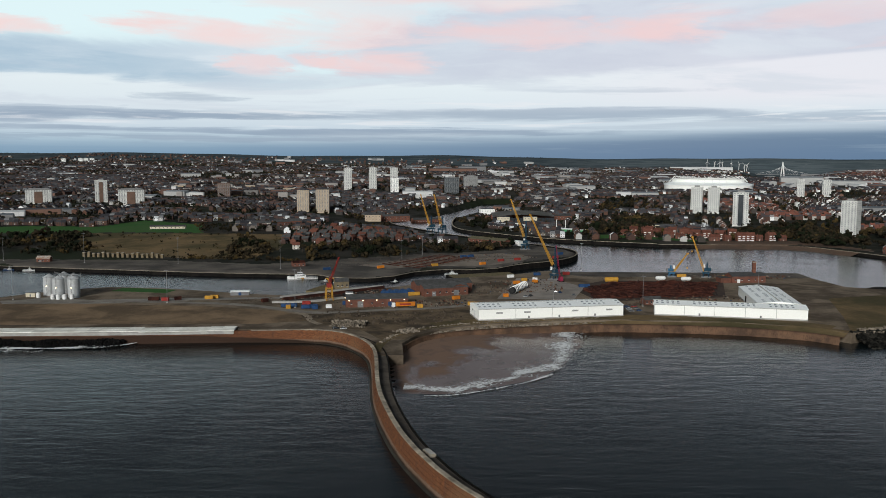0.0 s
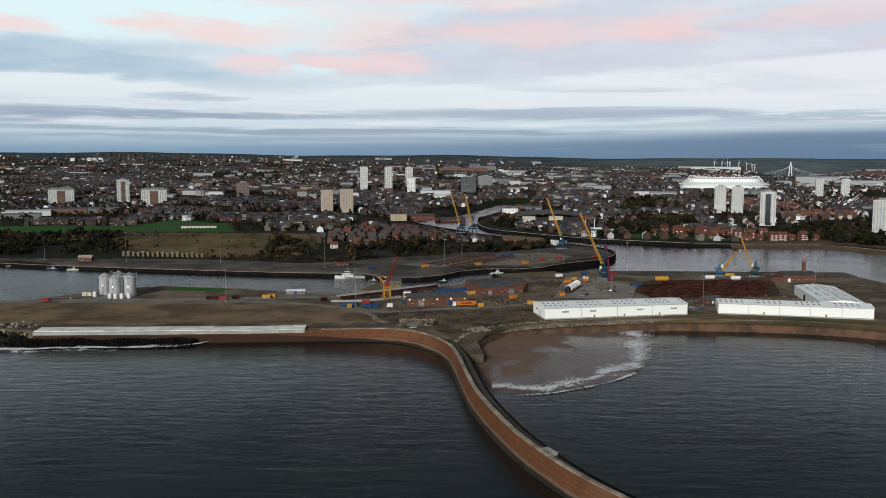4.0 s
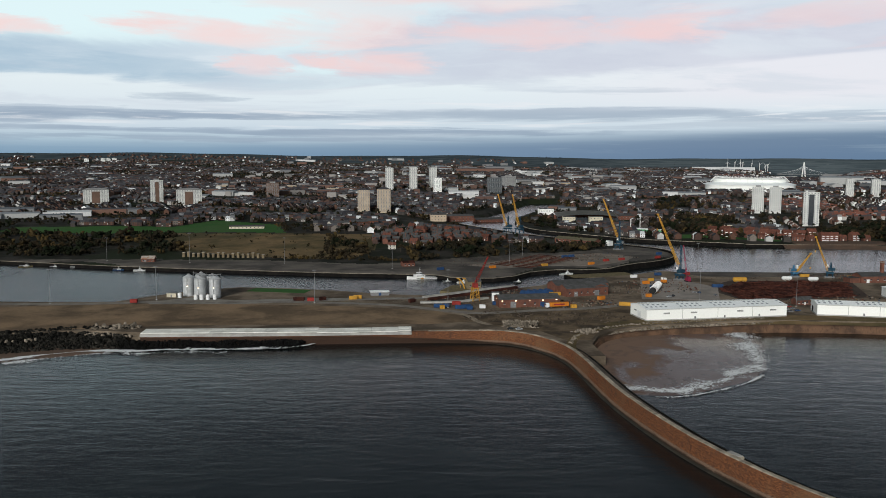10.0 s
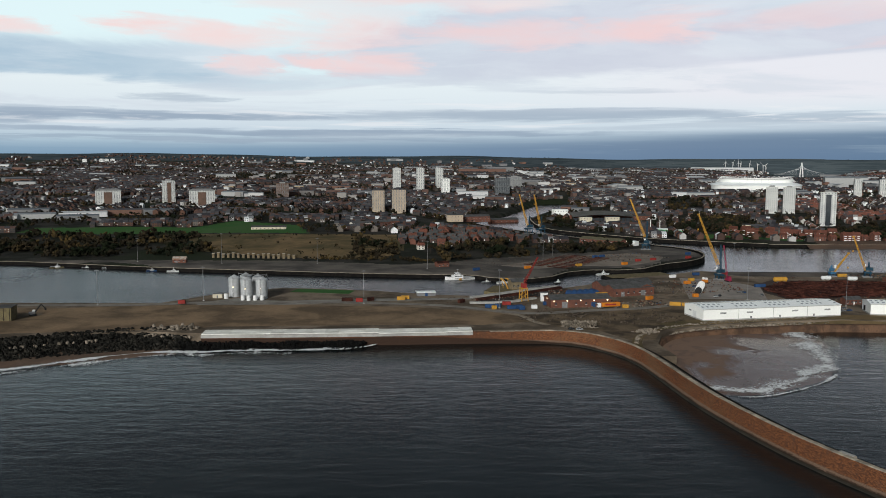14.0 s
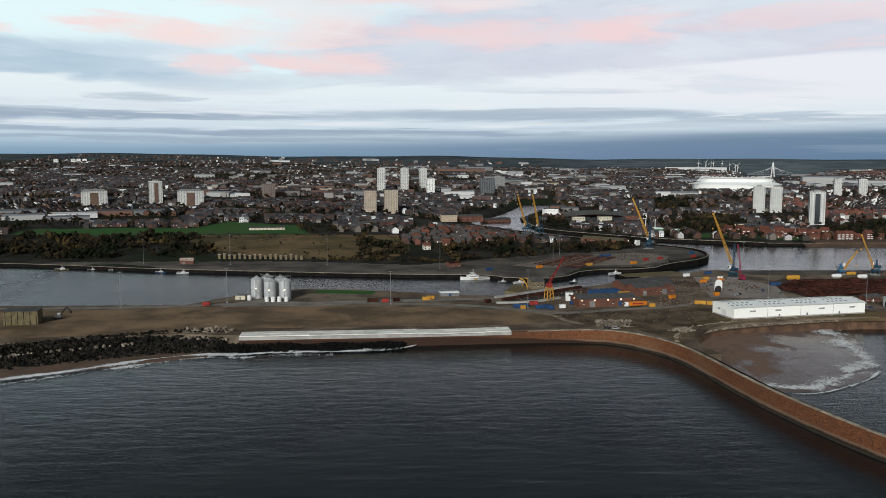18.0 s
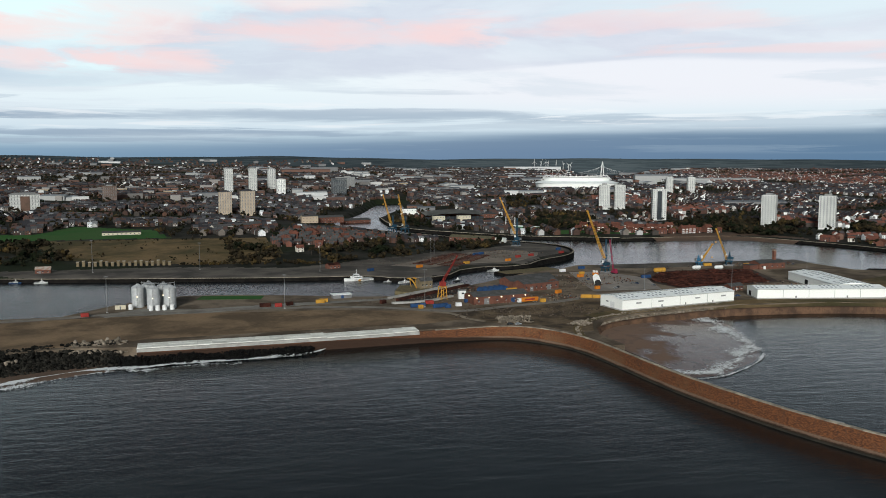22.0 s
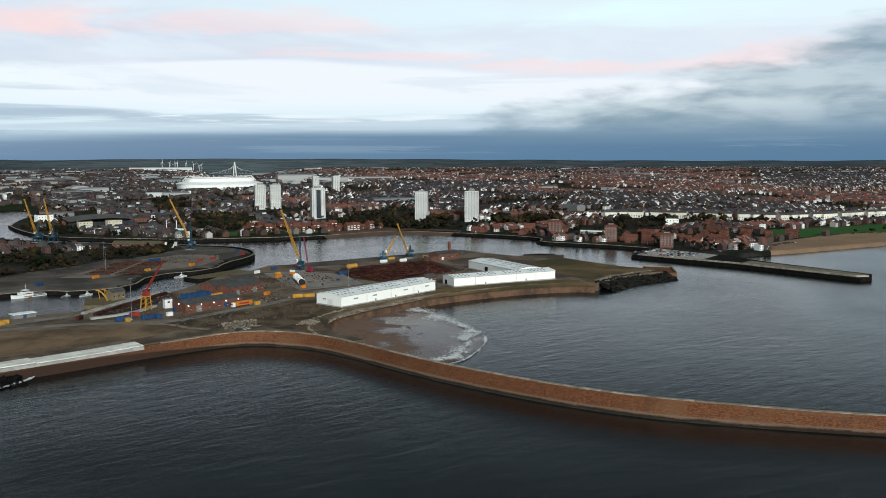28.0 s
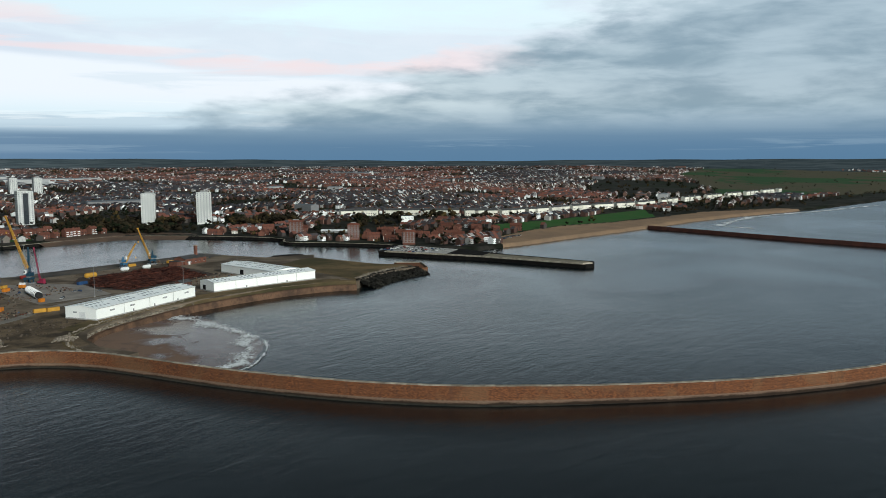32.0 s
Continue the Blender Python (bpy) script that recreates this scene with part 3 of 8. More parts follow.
# ---- more materials ----
BRICK = stuff_mat("red_brick", (0.165, 0.072, 0.050), (0.115, 0.054, 0.040), 0.9, 0.3, 5.0, 0.3, spread=0.15)
SLATE = stuff_mat("slate_roof", (0.085, 0.085, 0.085), (0.060, 0.060, 0.058), 0.8, 0.3, 3.0, 0.3, spread=0.15)
YELLOW = stuff_mat("yellow_paint", (0.52, 0.28, 0.045), (0.40, 0.21, 0.04), 0.55, 0.3, 4.0, 0.1)
ORANGE = stuff_mat("orange_paint", (0.58, 0.20, 0.025), (0.46, 0.15, 0.02), 0.5, 0.3, 4.0, 0.1)
BLUE = stuff_mat("blue_paint", (0.028, 0.070, 0.165), (0.022, 0.050, 0.115), 0.6, 0.3, 4.0, 0.1)
TEAL = stuff_mat("crane_blue_paint", (0.022, 0.060, 0.092), (0.016, 0.042, 0.064), 0.6, 0.3, 4.0, 0.1)
RED = stuff_mat("red_paint", (0.30, 0.042, 0.034), (0.20, 0.032, 0.028), 0.6, 0.3, 4.0, 0.1)
CRIMSON = stuff_mat("crimson_paint", (0.27, 0.03, 0.065), (0.20, 0.024, 0.05), 0.6, 0.3, 4.0, 0.1)
RUST = stuff_mat("rusty_steel", (0.080, 0.029, 0.020), (0.028, 0.013, 0.011), 0.9, 0.15, 3.0, 0.4, by="island", spread=0.45)
STEEL = stuff_mat("galvanised_steel", (0.56, 0.57, 0.57), (0.46, 0.47, 0.47), 0.45, 0.4, 4.0, 0.1, metal=0.25, streaks=0.3)
GREY = stuff_mat("grey_paint", (0.22, 0.22, 0.22), (0.16, 0.16, 0.16), 0.7, 0.3, 4.0, 0.1)
DARK = stuff_mat("dark_rubber", (0.02, 0.02, 0.02), (0.03, 0.03, 0.03), 0.8, 0.5, 5.0, 0.1)
GLASS = stuff_mat("window_glass", (0.03, 0.035, 0.04), (0.045, 0.05, 0.055), 0.12, 0.4, 3.0, 0.0, spec=0.6)
CREAM = stuff_mat("cream_render", (0.62, 0.56, 0.42), (0.55, 0.50, 0.38), 0.8, 0.2, 3.0, 0.1)
ROCK = stuff_mat("dark_wet_rock", (0.024, 0.022, 0.018), (0.007, 0.007, 0.006), 0.8, 0.15, 2.0, 0.6, by="island", spread=0.8)
PALE_ROCK = stuff_mat("pale_rubble", (0.25, 0.21, 0.165), (0.13, 0.11, 0.085), 0.9, 0.2, 2.0, 0.6, by="island", spread=0.4)
TIMBER = stuff_mat("weathered_timber", (0.17, 0.14, 0.075), (0.11, 0.09, 0.055), 0.9, 0.4, 3.0, 0.3)
WHITE_PAINT = stuff_mat("white_paint", (0.78, 0.78, 0.76), (0.70, 0.70, 0.68), 0.45, 0.4, 3.0, 0.05)


def lit_mat(name, colour, strength):
    m = bpy.data.materials.new(name)
    m.use_nodes = True
    q = Graph(m.node_tree)
    e = q.node("ShaderNodeEmission", {0: (*colour, 1), 1: strength})
    q.node("ShaderNodeOutputMaterial", {0: e.outputs[0]})
    return m


LAMP = lit_mat("lit_lamp", (1.0, 0.80, 0.50), 5.0)


def foam_mat(name, cover, soft=0.16):
    """White froth with gaps that show the water."""
    m = bpy.data.materials.new(name)
    m.use_nodes = True
    q = Graph(m.node_tree)
    tex = q.node("ShaderNodeTexCoord").outputs["UV"]
    place = q.node("ShaderNodeNewGeometry").outputs["Position"]
    u = q.node("ShaderNodeSeparateXYZ", {0: tex}).outputs[0]
    lace = q.noise(place, 0.35, 6.0, 0.7, 1.5)
    patch = q.noise(place, 0.05, 3.0, 0.5, 0.6)
    edge = q.math("SUBTRACT", 1.0, q.math("ABSOLUTE", q.math("MULTIPLY_ADD", u, 2.0, -1.0)))
    body = q.math("ADD", q.math("MULTIPLY", edge, 0.40), q.math("ADD", q.math("MULTIPLY", lace, 1.1), q.math("MULTIPLY", patch, 0.6)))
    fac = q.step(body, cover, cover + soft)
    s = q.node("ShaderNodeBsdfPrincipled", {"Base Color": (0.78, 0.80, 0.80, 1), "Roughness": 0.9})
    t = q.node("ShaderNodeBsdfTransparent")
    mixed = q.node("ShaderNodeMixShader", {0: fac, 1: t.outputs[0], 2: s.outputs[0]})
    q.node("ShaderNodeOutputMaterial", {0: mixed.outputs[0]})
    return m


def ribbon(name, line, half, material, z, label):
    """A flat strip along a line, with its width in u."""
    bm = bmesh.new()
    uv = bm.loops.layers.uv.new("UVMap")
    rows = []
    for i, p in enumerate(line):
        d = (line[min(i + 1, len(line) - 1)] - line[max(i - 1, 0)]).normalized()
        r = Vector((d.y, -d.x, 0))
        w = half * max(0.18, 0.8 + 1.3 * noise.noise((p.x * 0.045, p.y * 0.045, 1.0)))
        p = p + r * half * 0.8 * noise.noise((p.x * 0.03, p.y * 0.03, 6.0))
        rows.append([bm.verts.new((p.x + r.x * w * k, p.y + r.y * w * k, z)) for k in (-1, 0, 1)])
    for a, b in zip(rows, rows[1:]):
        for k in (0, 1):
            f = bm.faces.new((a[k], a[k + 1], b[k + 1], b[k]))
            for lp, u in zip(f.loops, (k / 2, k / 2 + 0.5, k / 2 + 0.5, k / 2)):
                lp[uv].uv = (u, 0)
    return tagged(part(name, bm, material), label, "surf", kind="stuff")


def rock_pile(name, spots, material, label, category, seed):
    """Many angular blocks in one mesh: spots of x, y, z, size."""
    rnd = np.random.default_rng(seed)
    t = (1 + 5 ** 0.5) / 2
    base = np.array([(-1, t, 0), (1, t, 0), (-1, -t, 0), (1, -t, 0), (0, -1, t), (0, 1, t), (0, -1, -t), (0, 1, -t), (t, 0, -1), (t, 0, 1), (-t, 0, -1), (-t, 0, 1)]) / 1.9
    tris = np.array([(0, 11, 5), (0, 5, 1), (0, 1, 7), (0, 7, 10), (0, 10, 11), (1, 5, 9), (5, 11, 4), (11, 10, 2), (10, 7, 6), (7, 1, 8), (3, 9, 4), (3, 4, 2), (3, 2, 6), (3, 6, 8), (3, 8, 9), (4, 9, 5), (2, 4, 11), (6, 2, 10), (8, 6, 7), (9, 8, 1)])
    spots = np.asarray(spots, float)
    n = len(spots)
    v = base[None] * rnd.uniform(0.65, 1.25, (n, 12, 1)) * rnd.uniform(0.7, 1.3, (n, 1, 3)) * spots[:, None, 3:4] * 0.5 + spots[:, None, :3]
    f = tris[None] + 12 * np.arange(n)[:, None, None]
    me = bpy.data.meshes.new(name)
    me.from_pydata(v.reshape(-1, 3).tolist(), [], f.reshape(-1, 3).tolist())
    me.materials.append(material)
    return tagged(link(name, me), label, category, kind="stuff")


# ---- the sea wall ----
WALL = smooth_line([(-286, 497, 0), (-190, 501.5, 0), (-128, 507, 0), (-80, 507, 0), (-62, 499, 0), (-49, 482, 0), (-40, 461, 0), (-36, 434, 0), (-33.5, 403, 0), (-30.5, 374, 0), (-26.2, 350, 0), (-21.1, 327, 0), (-16.4, 309, 0), (-10.3, 291, 0), (-1.8, 270.2, 0), (7.3, 253.5, 0), (17.3, 238.6, 0), (29.6, 220.6, 0), (44.2, 201.5, 0), (60.5, 181, 0), (79, 160, 0), (100, 140, 0), (125, 119.5, 0), (147, 104, 0), (242, 55, 0), (342, 28, 0)], 2)
WALL_LINE = even(WALL, 5)
for p in WALL_LINE:  # lower behind the shore in the south, and a little lower on the outer arm
    p.z = -1.5 * float(ss(-p.x, 45, 125)) - 0.6 * float(ss(256 - p.y, 0, 60))
wall_top = part("sea_wall", sweep(WALL_LINE, [(1.5, -3), (1.15, 0.5), (0.55, 2.1), (0.30, 2.2), (-0.55, 8.0), (-0.8, 8.3), (-2.5, 8.3), (-2.6, 6.1), (-8.2, 5.9), (-8.7, -3)]), WALL_RED)
tagged(wall_top, "long curved red stone sea wall with a walkway behind its parapet", "sea wall", kind="structure")
WALK = stuff_mat("walkway_concrete", (0.125, 0.108, 0.090), (0.075, 0.064, 0.054), 0.9, 0.12, 2.0, 0.3)
part("walkway", sweep(WALL_LINE, [(-2.65, 6.16), (-5.2, 6.13), (-8.1, 5.96)]), WALK, wall_top)
part("kerb", sweep(WALL_LINE, [(-7.5, 5.9), (-7.5, 6.4), (-8.35, 6.4), (-8.45, 5.3)]), STONE, wall_top)
tagged(part("footing", sweep(WALL_LINE, [(2.2, -1.0), (1.9, 0.2), (1.12, 0.6)]), stuff_mat("weedy_footing", (0.045, 0.040, 0.030), (0.025, 0.024, 0.02), 0.6, 0.1, 1.5, 0.5), wall_top), "dark weed-covered footing")
COPING = stuff_mat("coping_stone", (0.40, 0.35, 0.27), (0.22, 0.19, 0.15), 0.9, 0.25, 2.5, 0.3, spread=0.30)
# coping stones along the parapet, one by one
cope_mesh = mesh_of("coping_stone", box(-0.98, 0.98, -2.42, 2.42, 0, 0.35, 0.06), COPING)
for i, (a, b) in enumerate(zip(WALL_LINE, WALL_LINE[1:])):
    if b.x > -112:
        d = b - a
        ob = link("coping_stone", cope_mesh, wall_top)
        mid_p = (a + b) / 2
        r = Vector((d.y, -d.x, 0)).normalized()
        ob.matrix_world = Matrix.Translation((mid_p.x - r.x * 1.62, mid_p.y - r.y * 1.62, 8.3 + mid_p.z)) @ Matrix.Rotation(math.atan2(d.y, d.x) - math.pi / 2, 4, "Z")
        ob.location.z += 0.04 * math.sin(i * 1.7)
# long weathered courses in the face
for h, a in ((3.4, 0.10), (5.1, -0.15), (6.6, -0.37)):
    part("string_course", sweep(WALL_LINE, [(a + 0.08, h), (a + 0.12, h + 0.35), (a - 0.2, h + 0.40)]), WALL_RED, wall_top)
block = thing("concrete_block", "weathered pale concrete block on the edge of the sea wall's walkway", "concrete block", Matrix.Translation((-4.6, 294.5, 5.9)) @ Matrix.Rotation(-1.15, 4, "Z"))
part("body", box(-3.4, 3.4, -1.3, 1.3, 0, 1.2, 0.15), COPING, block)
part("cap", box(-3.0, 3.0, -1.0, 1.0, 1.2, 1.45, 0.08), CONCRETE, block)

INNER = smooth_line([(-24.4, 453.8, 0), (-23.9, 473.0, 0), (-17.2, 494.2, 0), (-3.9, 510.9, 0), (22.1, 524.1, 0), (76.2, 538.1, 0), (113.0, 543.2, 0), (180.5, 535.3, 0), (226.6, 518.6, 0), (242.9, 499.6, 0)])
INNER_LINE = even(INNER, 5)
wall_inner = part("harbour_wall", sweep(INNER_LINE, [(3.0, -3), (0.8, 4.0), (0.4, 4.3), (-2.0, 4.3), (-2.2, 3.8), (-5.5, 4.6), (-10, 6.4)]), HARBOUR_STONE)
tagged(wall_inner, "low red stone harbour wall round the small beach", "harbour wall", kind="structure")
part("coping", sweep(INNER_LINE, [(0.9, 4.2), (0.9, 4.6), (-2.1, 4.6), (-2.2, 4.1)]), HARBOUR_STONE, wall_inner)
part("grass_slope", sweep(INNER_LINE, [(-2.3, 3.9), (-5.5, 4.75), (-10, 6.5), (-15, 6.42)]), EARTH, wall_inner)

# ---- the beach inside the harbour ----
def fan_sheet(cx, cy, r0, r1, a0, a1, rise, n=60, m=140):
    bm = bmesh.new()
    grid = []
    for i in range(n + 1):
        r = r0 + (r1 - r0) * i / n
        grid.append([])
        for j in range(m + 1):
            a = radians(a0 + (a1 - a0) * j / m)
            x, y = cx + r * math.sin(a), cy + r * math.cos(a)
            z = rise(r, math.degrees(a)) + 0.16 * noise.noise((x * 0.035, y * 0.035, 0)) + 0.05 * noise.noise((x * 0.15, y * 0.15, 3))
            grid[-1].append(bm.verts.new((x, y, z)))
    for i in range(n):
        for j in range(m):
            p = (grid[i][j].co + grid[i + 1][j + 1].co) / 2
            if inside(np.array(p.x), np.array(p.y), COVE):
                bm.faces.new((grid[i][j], grid[i + 1][j], grid[i + 1][j + 1], grid[i][j + 1]))
    bmesh.ops.delete(bm, geom=[v for v in bm.verts if not v.link_faces], context="VERTS")
    bmesh.ops.recalc_face_normals(bm, faces=bm.faces)
    return bm


COVE = [(-26, 461), (-24, 482), (-17, 505), (-2, 522), (25, 536), (82, 550), (119, 556), (190, 547), (248, 515), (209, 357), (21, 279), (1, 302), (-6, 319), (-17, 359), (-23, 397), (-27, 438)]


def wet_sand():
    m = bpy.data.materials.new("wet_beach_sand")
    m.use_nodes = True
    q = Graph(m.node_tree)
    place = q.node("ShaderNodeNewGeometry").outputs["Position"]
    z = q.node("ShaderNodeSeparateXYZ", {0: place}).outputs[2]
    a = q.noise(place, 0.04, 4.0, 0.6, 0.6)
    b = q.noise(place, 1.2, 3.0, 0.6)
    xy = q.node("ShaderNodeSeparateXYZ", {0: place}).outputs
    # dry sand lies in the corner by the sea wall, the rest is still wet
    slant = q.math("MULTIPLY_ADD", xy[1], 0.55, q.math("MULTIPLY", xy[0], -1.0))
    level = q.math("ADD", q.math("MULTIPLY", q.math("SUBTRACT", slant, 246.0), 0.030), q.math("MULTIPLY_ADD", a, 4.0, -1.35))
    ripples = q.math("MULTIPLY", q.step(q.noise(place, 0.06, 4.0, 0.65, 1.0), 0.54, 0.62), 0.55)
    # wet tone leans mauve: part of the sky's rosy sheen is in the colour
    c = q.mix(q.step(level, 0.4, 0.9), (0.150, 0.108, 0.098), (0.175, 0.105, 0.068))
    c = q.mix(ripples, c, (0.085, 0.058, 0.046))
    k = q.math("MULTIPLY_ADD", b, 0.4, 0.8)
    c = q.mix(1.0, c, q.node("ShaderNodeCombineColor", {0: k, 1: k, 2: k}).outputs[0], "MULTIPLY")
    rough = q.node("ShaderNodeMapRange", {0: level, 1: 0.3, 2: 0.8, 3: 0.24, 4: 0.9}).outputs[0]
    bump = q.node("ShaderNodeBump", {"Strength": 0.12, "Distance": 0.2, "Height": b})
    s = q.node("ShaderNodeBsdfPrincipled", {"Base Color": c, "Roughness": rough, "Normal": bump.outputs[0]})
    q.node("ShaderNodeOutputMaterial", {0: s.outputs[0]})
    return m


ARC = smooth_line([(-26, 391, 0), (2, 390, 0), (18, 397, 0), (35, 409, 0), (53, 424, 0), (68, 446, 0), (81, 482, 0), (90, 514, 0), (89, 540, 0)], 2)
SHORE_R = sorted((math.degrees(math.atan2(p.x - 4, p.y - 500)) % 360, math.hypot(p.x - 4, p.y - 500)) for p in ARC)


def beach_rise(r, a):
    """Falls from the wall to the waterline, then steeper under the water."""
    edge_r = float(np.interp(a % 360, [k for k, _ in SHORE_R], [v for _, v in SHORE_R])) - 3
    return 2.6 * (1 - r / edge_r) if r < edge_r else -0.07 * (r - edge_r)


beach = part("beach", fan_sheet(4, 500, 0.02, 150, -180, 180, beach_rise), wet_sand(), smooth=True)
tagged(beach, "brown wet sand beach inside the harbour", "beach", kind="structure")
FOAM = foam_mat("foam", 0.96)
ribbon("surf", even(ARC[4:len(ARC) // 2 + 2], 2), 2.4, foam_mat("breaking_foam", 1.06), 0.35, "white broken surf on the harbour beach")
ribbon("surf", even([p + (Vector((4, 505, 0)) - p).normalized() * 8 for p in ARC[2:]], 2), 15.0, foam_mat("lacy_foam", 1.02, 0.30), 0.75, "thin lacy foam washing over wet sand")

# ---- the open coast south of the wall ----
COAST = smooth_line([(-584, 334, 0), (-465, 388, 0), (-390, 428, 0), (-369, 445, 0), (-345, 459, 0), (-330, 472, 0), (-308, 481, 0), (-284, 481, 0), (-259, 484, 0), (-228, 487, 0), (-200, 489, 0), (-190, 496, 0), (-185, 503, 0)], 2)
ribbon("surf", even(COAST, 2.5), 4.8, FOAM, 0.75, "white surf along the rocky shore")
ribbon("surf", even([p + Vector((4, -6, 0)) for p in COAST[:-14]], 3), 9.0, foam_mat("drifting_foam", 1.17), 0.4, "thin foam drifting off the shore")
ribbon("surf", even([Vector(p) for p in ((-214, 490, 0), (-198, 491, 0), (-188, 497, 0), (-183, 503, 0))], 2), 5.5, FOAM, 0.95, "white splash where the rocks end")
SANDLINE = [Vector(p) for p in ((-585.5, 362.1, 0), (-466.6, 417.3, 0), (-391.3, 452.6, 0), (-353.4, 471.6, 0), (-315.3, 490.7, 0), (-299.8, 495.3, 0))]
part_sand = part("shore_sand", sweep(even(smooth_line(SANDLINE), 5), [(34, -1.6), (14, 0.4), (0, 1.6), (-25, 2.6)]), stuff_mat("wet_shore_sand", (0.150, 0.100, 0.072), (0.105, 0.074, 0.055), 0.7, 0.05, 0.7, 0.3))
tagged(part_sand, "narrow brown sand strip below the rocks", "beach", kind="structure")
rnd = np.random.default_rng(5)
RIPRAP = [(-596, 396), (-475, 444), (-400, 470), (-358, 491), (-327, 504), (-297, 507)]


def along(line, n, wide, seed):
    r = np.random.default_rng(seed)
    pts = np.array(line, float)
    seg = np.hypot(*np.diff(pts, axis=0).T)
    s = r.uniform(0, seg.sum(), n)
    k = np.clip(np.searchsorted(np.cumsum(seg), s), 0, len(seg) - 1)
    f = (s - np.r_[0, np.cumsum(seg)][k]) / seg[k]
    p = pts[k] + f[:, None] * (pts[k + 1] - pts[k])
    d = (pts[k + 1] - pts[k]) / seg[k][:, None]
    off = r.uniform(wide[0], wide[1], n)
    return p[:, 0] + d[:, 1] * off, p[:, 1] - d[:, 0] * off, off


x, y, off = along(RIPRAP, 7600, (-17, 22), 2)
z = 6.5 - (off + 17) / 39 * 5.6
rock_pile("rock_armour", np.stack([x, y, z, rnd.uniform(0.9, 2.9, len(x))], -1), ROCK, "dark boulders heaped as rock armour on the shore", "rocks", 3)
x, y, off = along([(-300, 497), (-240, 498.5), (-190, 501)], 2400, (0, 12.5), 4)
rock_pile("wall_foot_rocks", np.stack([x, y, 2.8 - off * 0.22 + rnd.uniform(-0.9, 0.3, len(x)) + 0.5 * np.sin(x * 0.21), rnd.uniform(0.6, 2.1, len(x))], -1), stuff_mat("weedy_rock", (0.009, 0.009, 0.008), (0.004, 0.004, 0.004), 0.7, 0.2, 2.0, 0.6, by="island", spread=0.5), "dark wet boulders at the foot of the wall", "rocks", 5)
x, y, off = along([(-322, 514), (-293, 518)], 130, (-8, 12), 6)
rock_pile("broken_concrete", np.stack([x, y, 6.0 - off * 0.2, rnd.uniform(1.2, 3.2, len(x))], -1), PALE_ROCK, "pale broken concrete and stones by the shore", "rubble", 6)
x, y, off = along([(-490, 438), (-400, 469), (-345, 496)], 90, (1, 4), 8)
rock_pile("concrete_blocks", np.stack([x, y, np.full(len(x), 4.5), rnd.uniform(1.6, 2.6, len(x))], -1), PALE_ROCK, "row of pale concrete blocks among dark boulders", "rocks", 8)

# ---- concrete apron behind the wall: slabs in two rows ----
apron = thing("concrete_apron", "long pale concrete apron of cast slabs behind the sea wall", "pavement", kind="structure")
slab = mesh_of("slab", box(-3.97, 3.97, -2.96, 2.96, 0, 0.5, 0.03), stuff_mat("apron_concrete", (0.80, 0.80, 0.74), (0.64, 0.63, 0.57), 0.85, 0.12, 1.5, 0.2, spread=0.14))
APRON = even([p for p in WALL if p.x < -112], 8.0)
part("base", sweep([Vector((p.x, p.y, 0)) for p in APRON], [(0.35, 5.2), (0.3, 6.95), (-13.4, 6.95), (-13.6, 6.0)]), CONCRETE, apron)
for k, (a, b) in enumerate(zip(APRON, APRON[1:])):
    d = (b - a).normalized()
    for row in range(2):
        # the northern length is one slab wider, and tapers out at its end
        mid_p, back = (a + b) / 2, (4.0, 9.9)[row] - (2.6 if a.x > -188 else 0.0) + 3.2 * float(ss(a.x, -160, -118))
        ob = link("slab", slab, apron)
        ob.matrix_world = Matrix.Translation((mid_p.x - d.y * back, mid_p.y + d.x * back, 6.96 + 0.10 * row + 0.12 * (a.x > -188))) @ Matrix.Rotation(math.atan2(d.y, d.x), 4, "Z")

# ---- grass and tracks on the peninsula ----
GRASS_A = [(-585, 465), (-399, 506), (-297, 519), (-286, 526), (-192, 531), (-117, 533), (-89, 542), (-95, 563), (-113, 579), (-170, 597), (-267, 606), (-348, 602), (-403, 592), (-595, 588)]
DIRT = stuff_mat("bare_dirt", (0.160, 0.118, 0.076), (0.055, 0.043, 0.031), 0.95, 0.06, 0.8, 0.5)


def patch(name, outline, z, material, label, lift=0.06):
    bm = prism(outline, z - 0.4, z + lift)
    return tagged(part(name, bm, material), label, "ground", kind="structure")


patch("rough_grass", GRASS_A, QUAY, GRASS, "wide field of dead brown grass")
patch("dirt_ground", [(-89, 542), (-71, 525), (-48, 511), (-36, 486), (-22, 487), (-14, 508), (-2, 524), (18, 538), (22, 555), (25, 589), (17, 605), (-15, 585), (-67, 583), (-95, 563)], QUAY, DIRT, "churned brown dirt with rubble", 0.07)
patch("grass_bank", [(250, 512), (273, 525), (321, 527), (347, 524), (356, 534), (347, 571), (355, 652), (338, 652), (292, 636), (268, 560)], QUAY, EARTH, "brown rough grass on the point behind the sheds", 0.08)
tagged(part("grass_bank", sweep(INNER_LINE[14:-2], [(-14, 6.36), (-14.2, 6.44), (-25, 6.46), (-25.2, 6.3)]), EARTH), "brown grass strip behind the harbour wall", "ground", kind="structure")
patch("scrap_yard_ground", [(116, 620), (216, 641), (240, 721), (140, 729), (103, 688)], QUAY, stuff_mat("yard_dirt", (0.075, 0.055, 0.045), (0.05, 0.04, 0.035), 0.9, 0.08, 1.0, 0.4), "oily dark dirt of the scrap yard", 0.09)
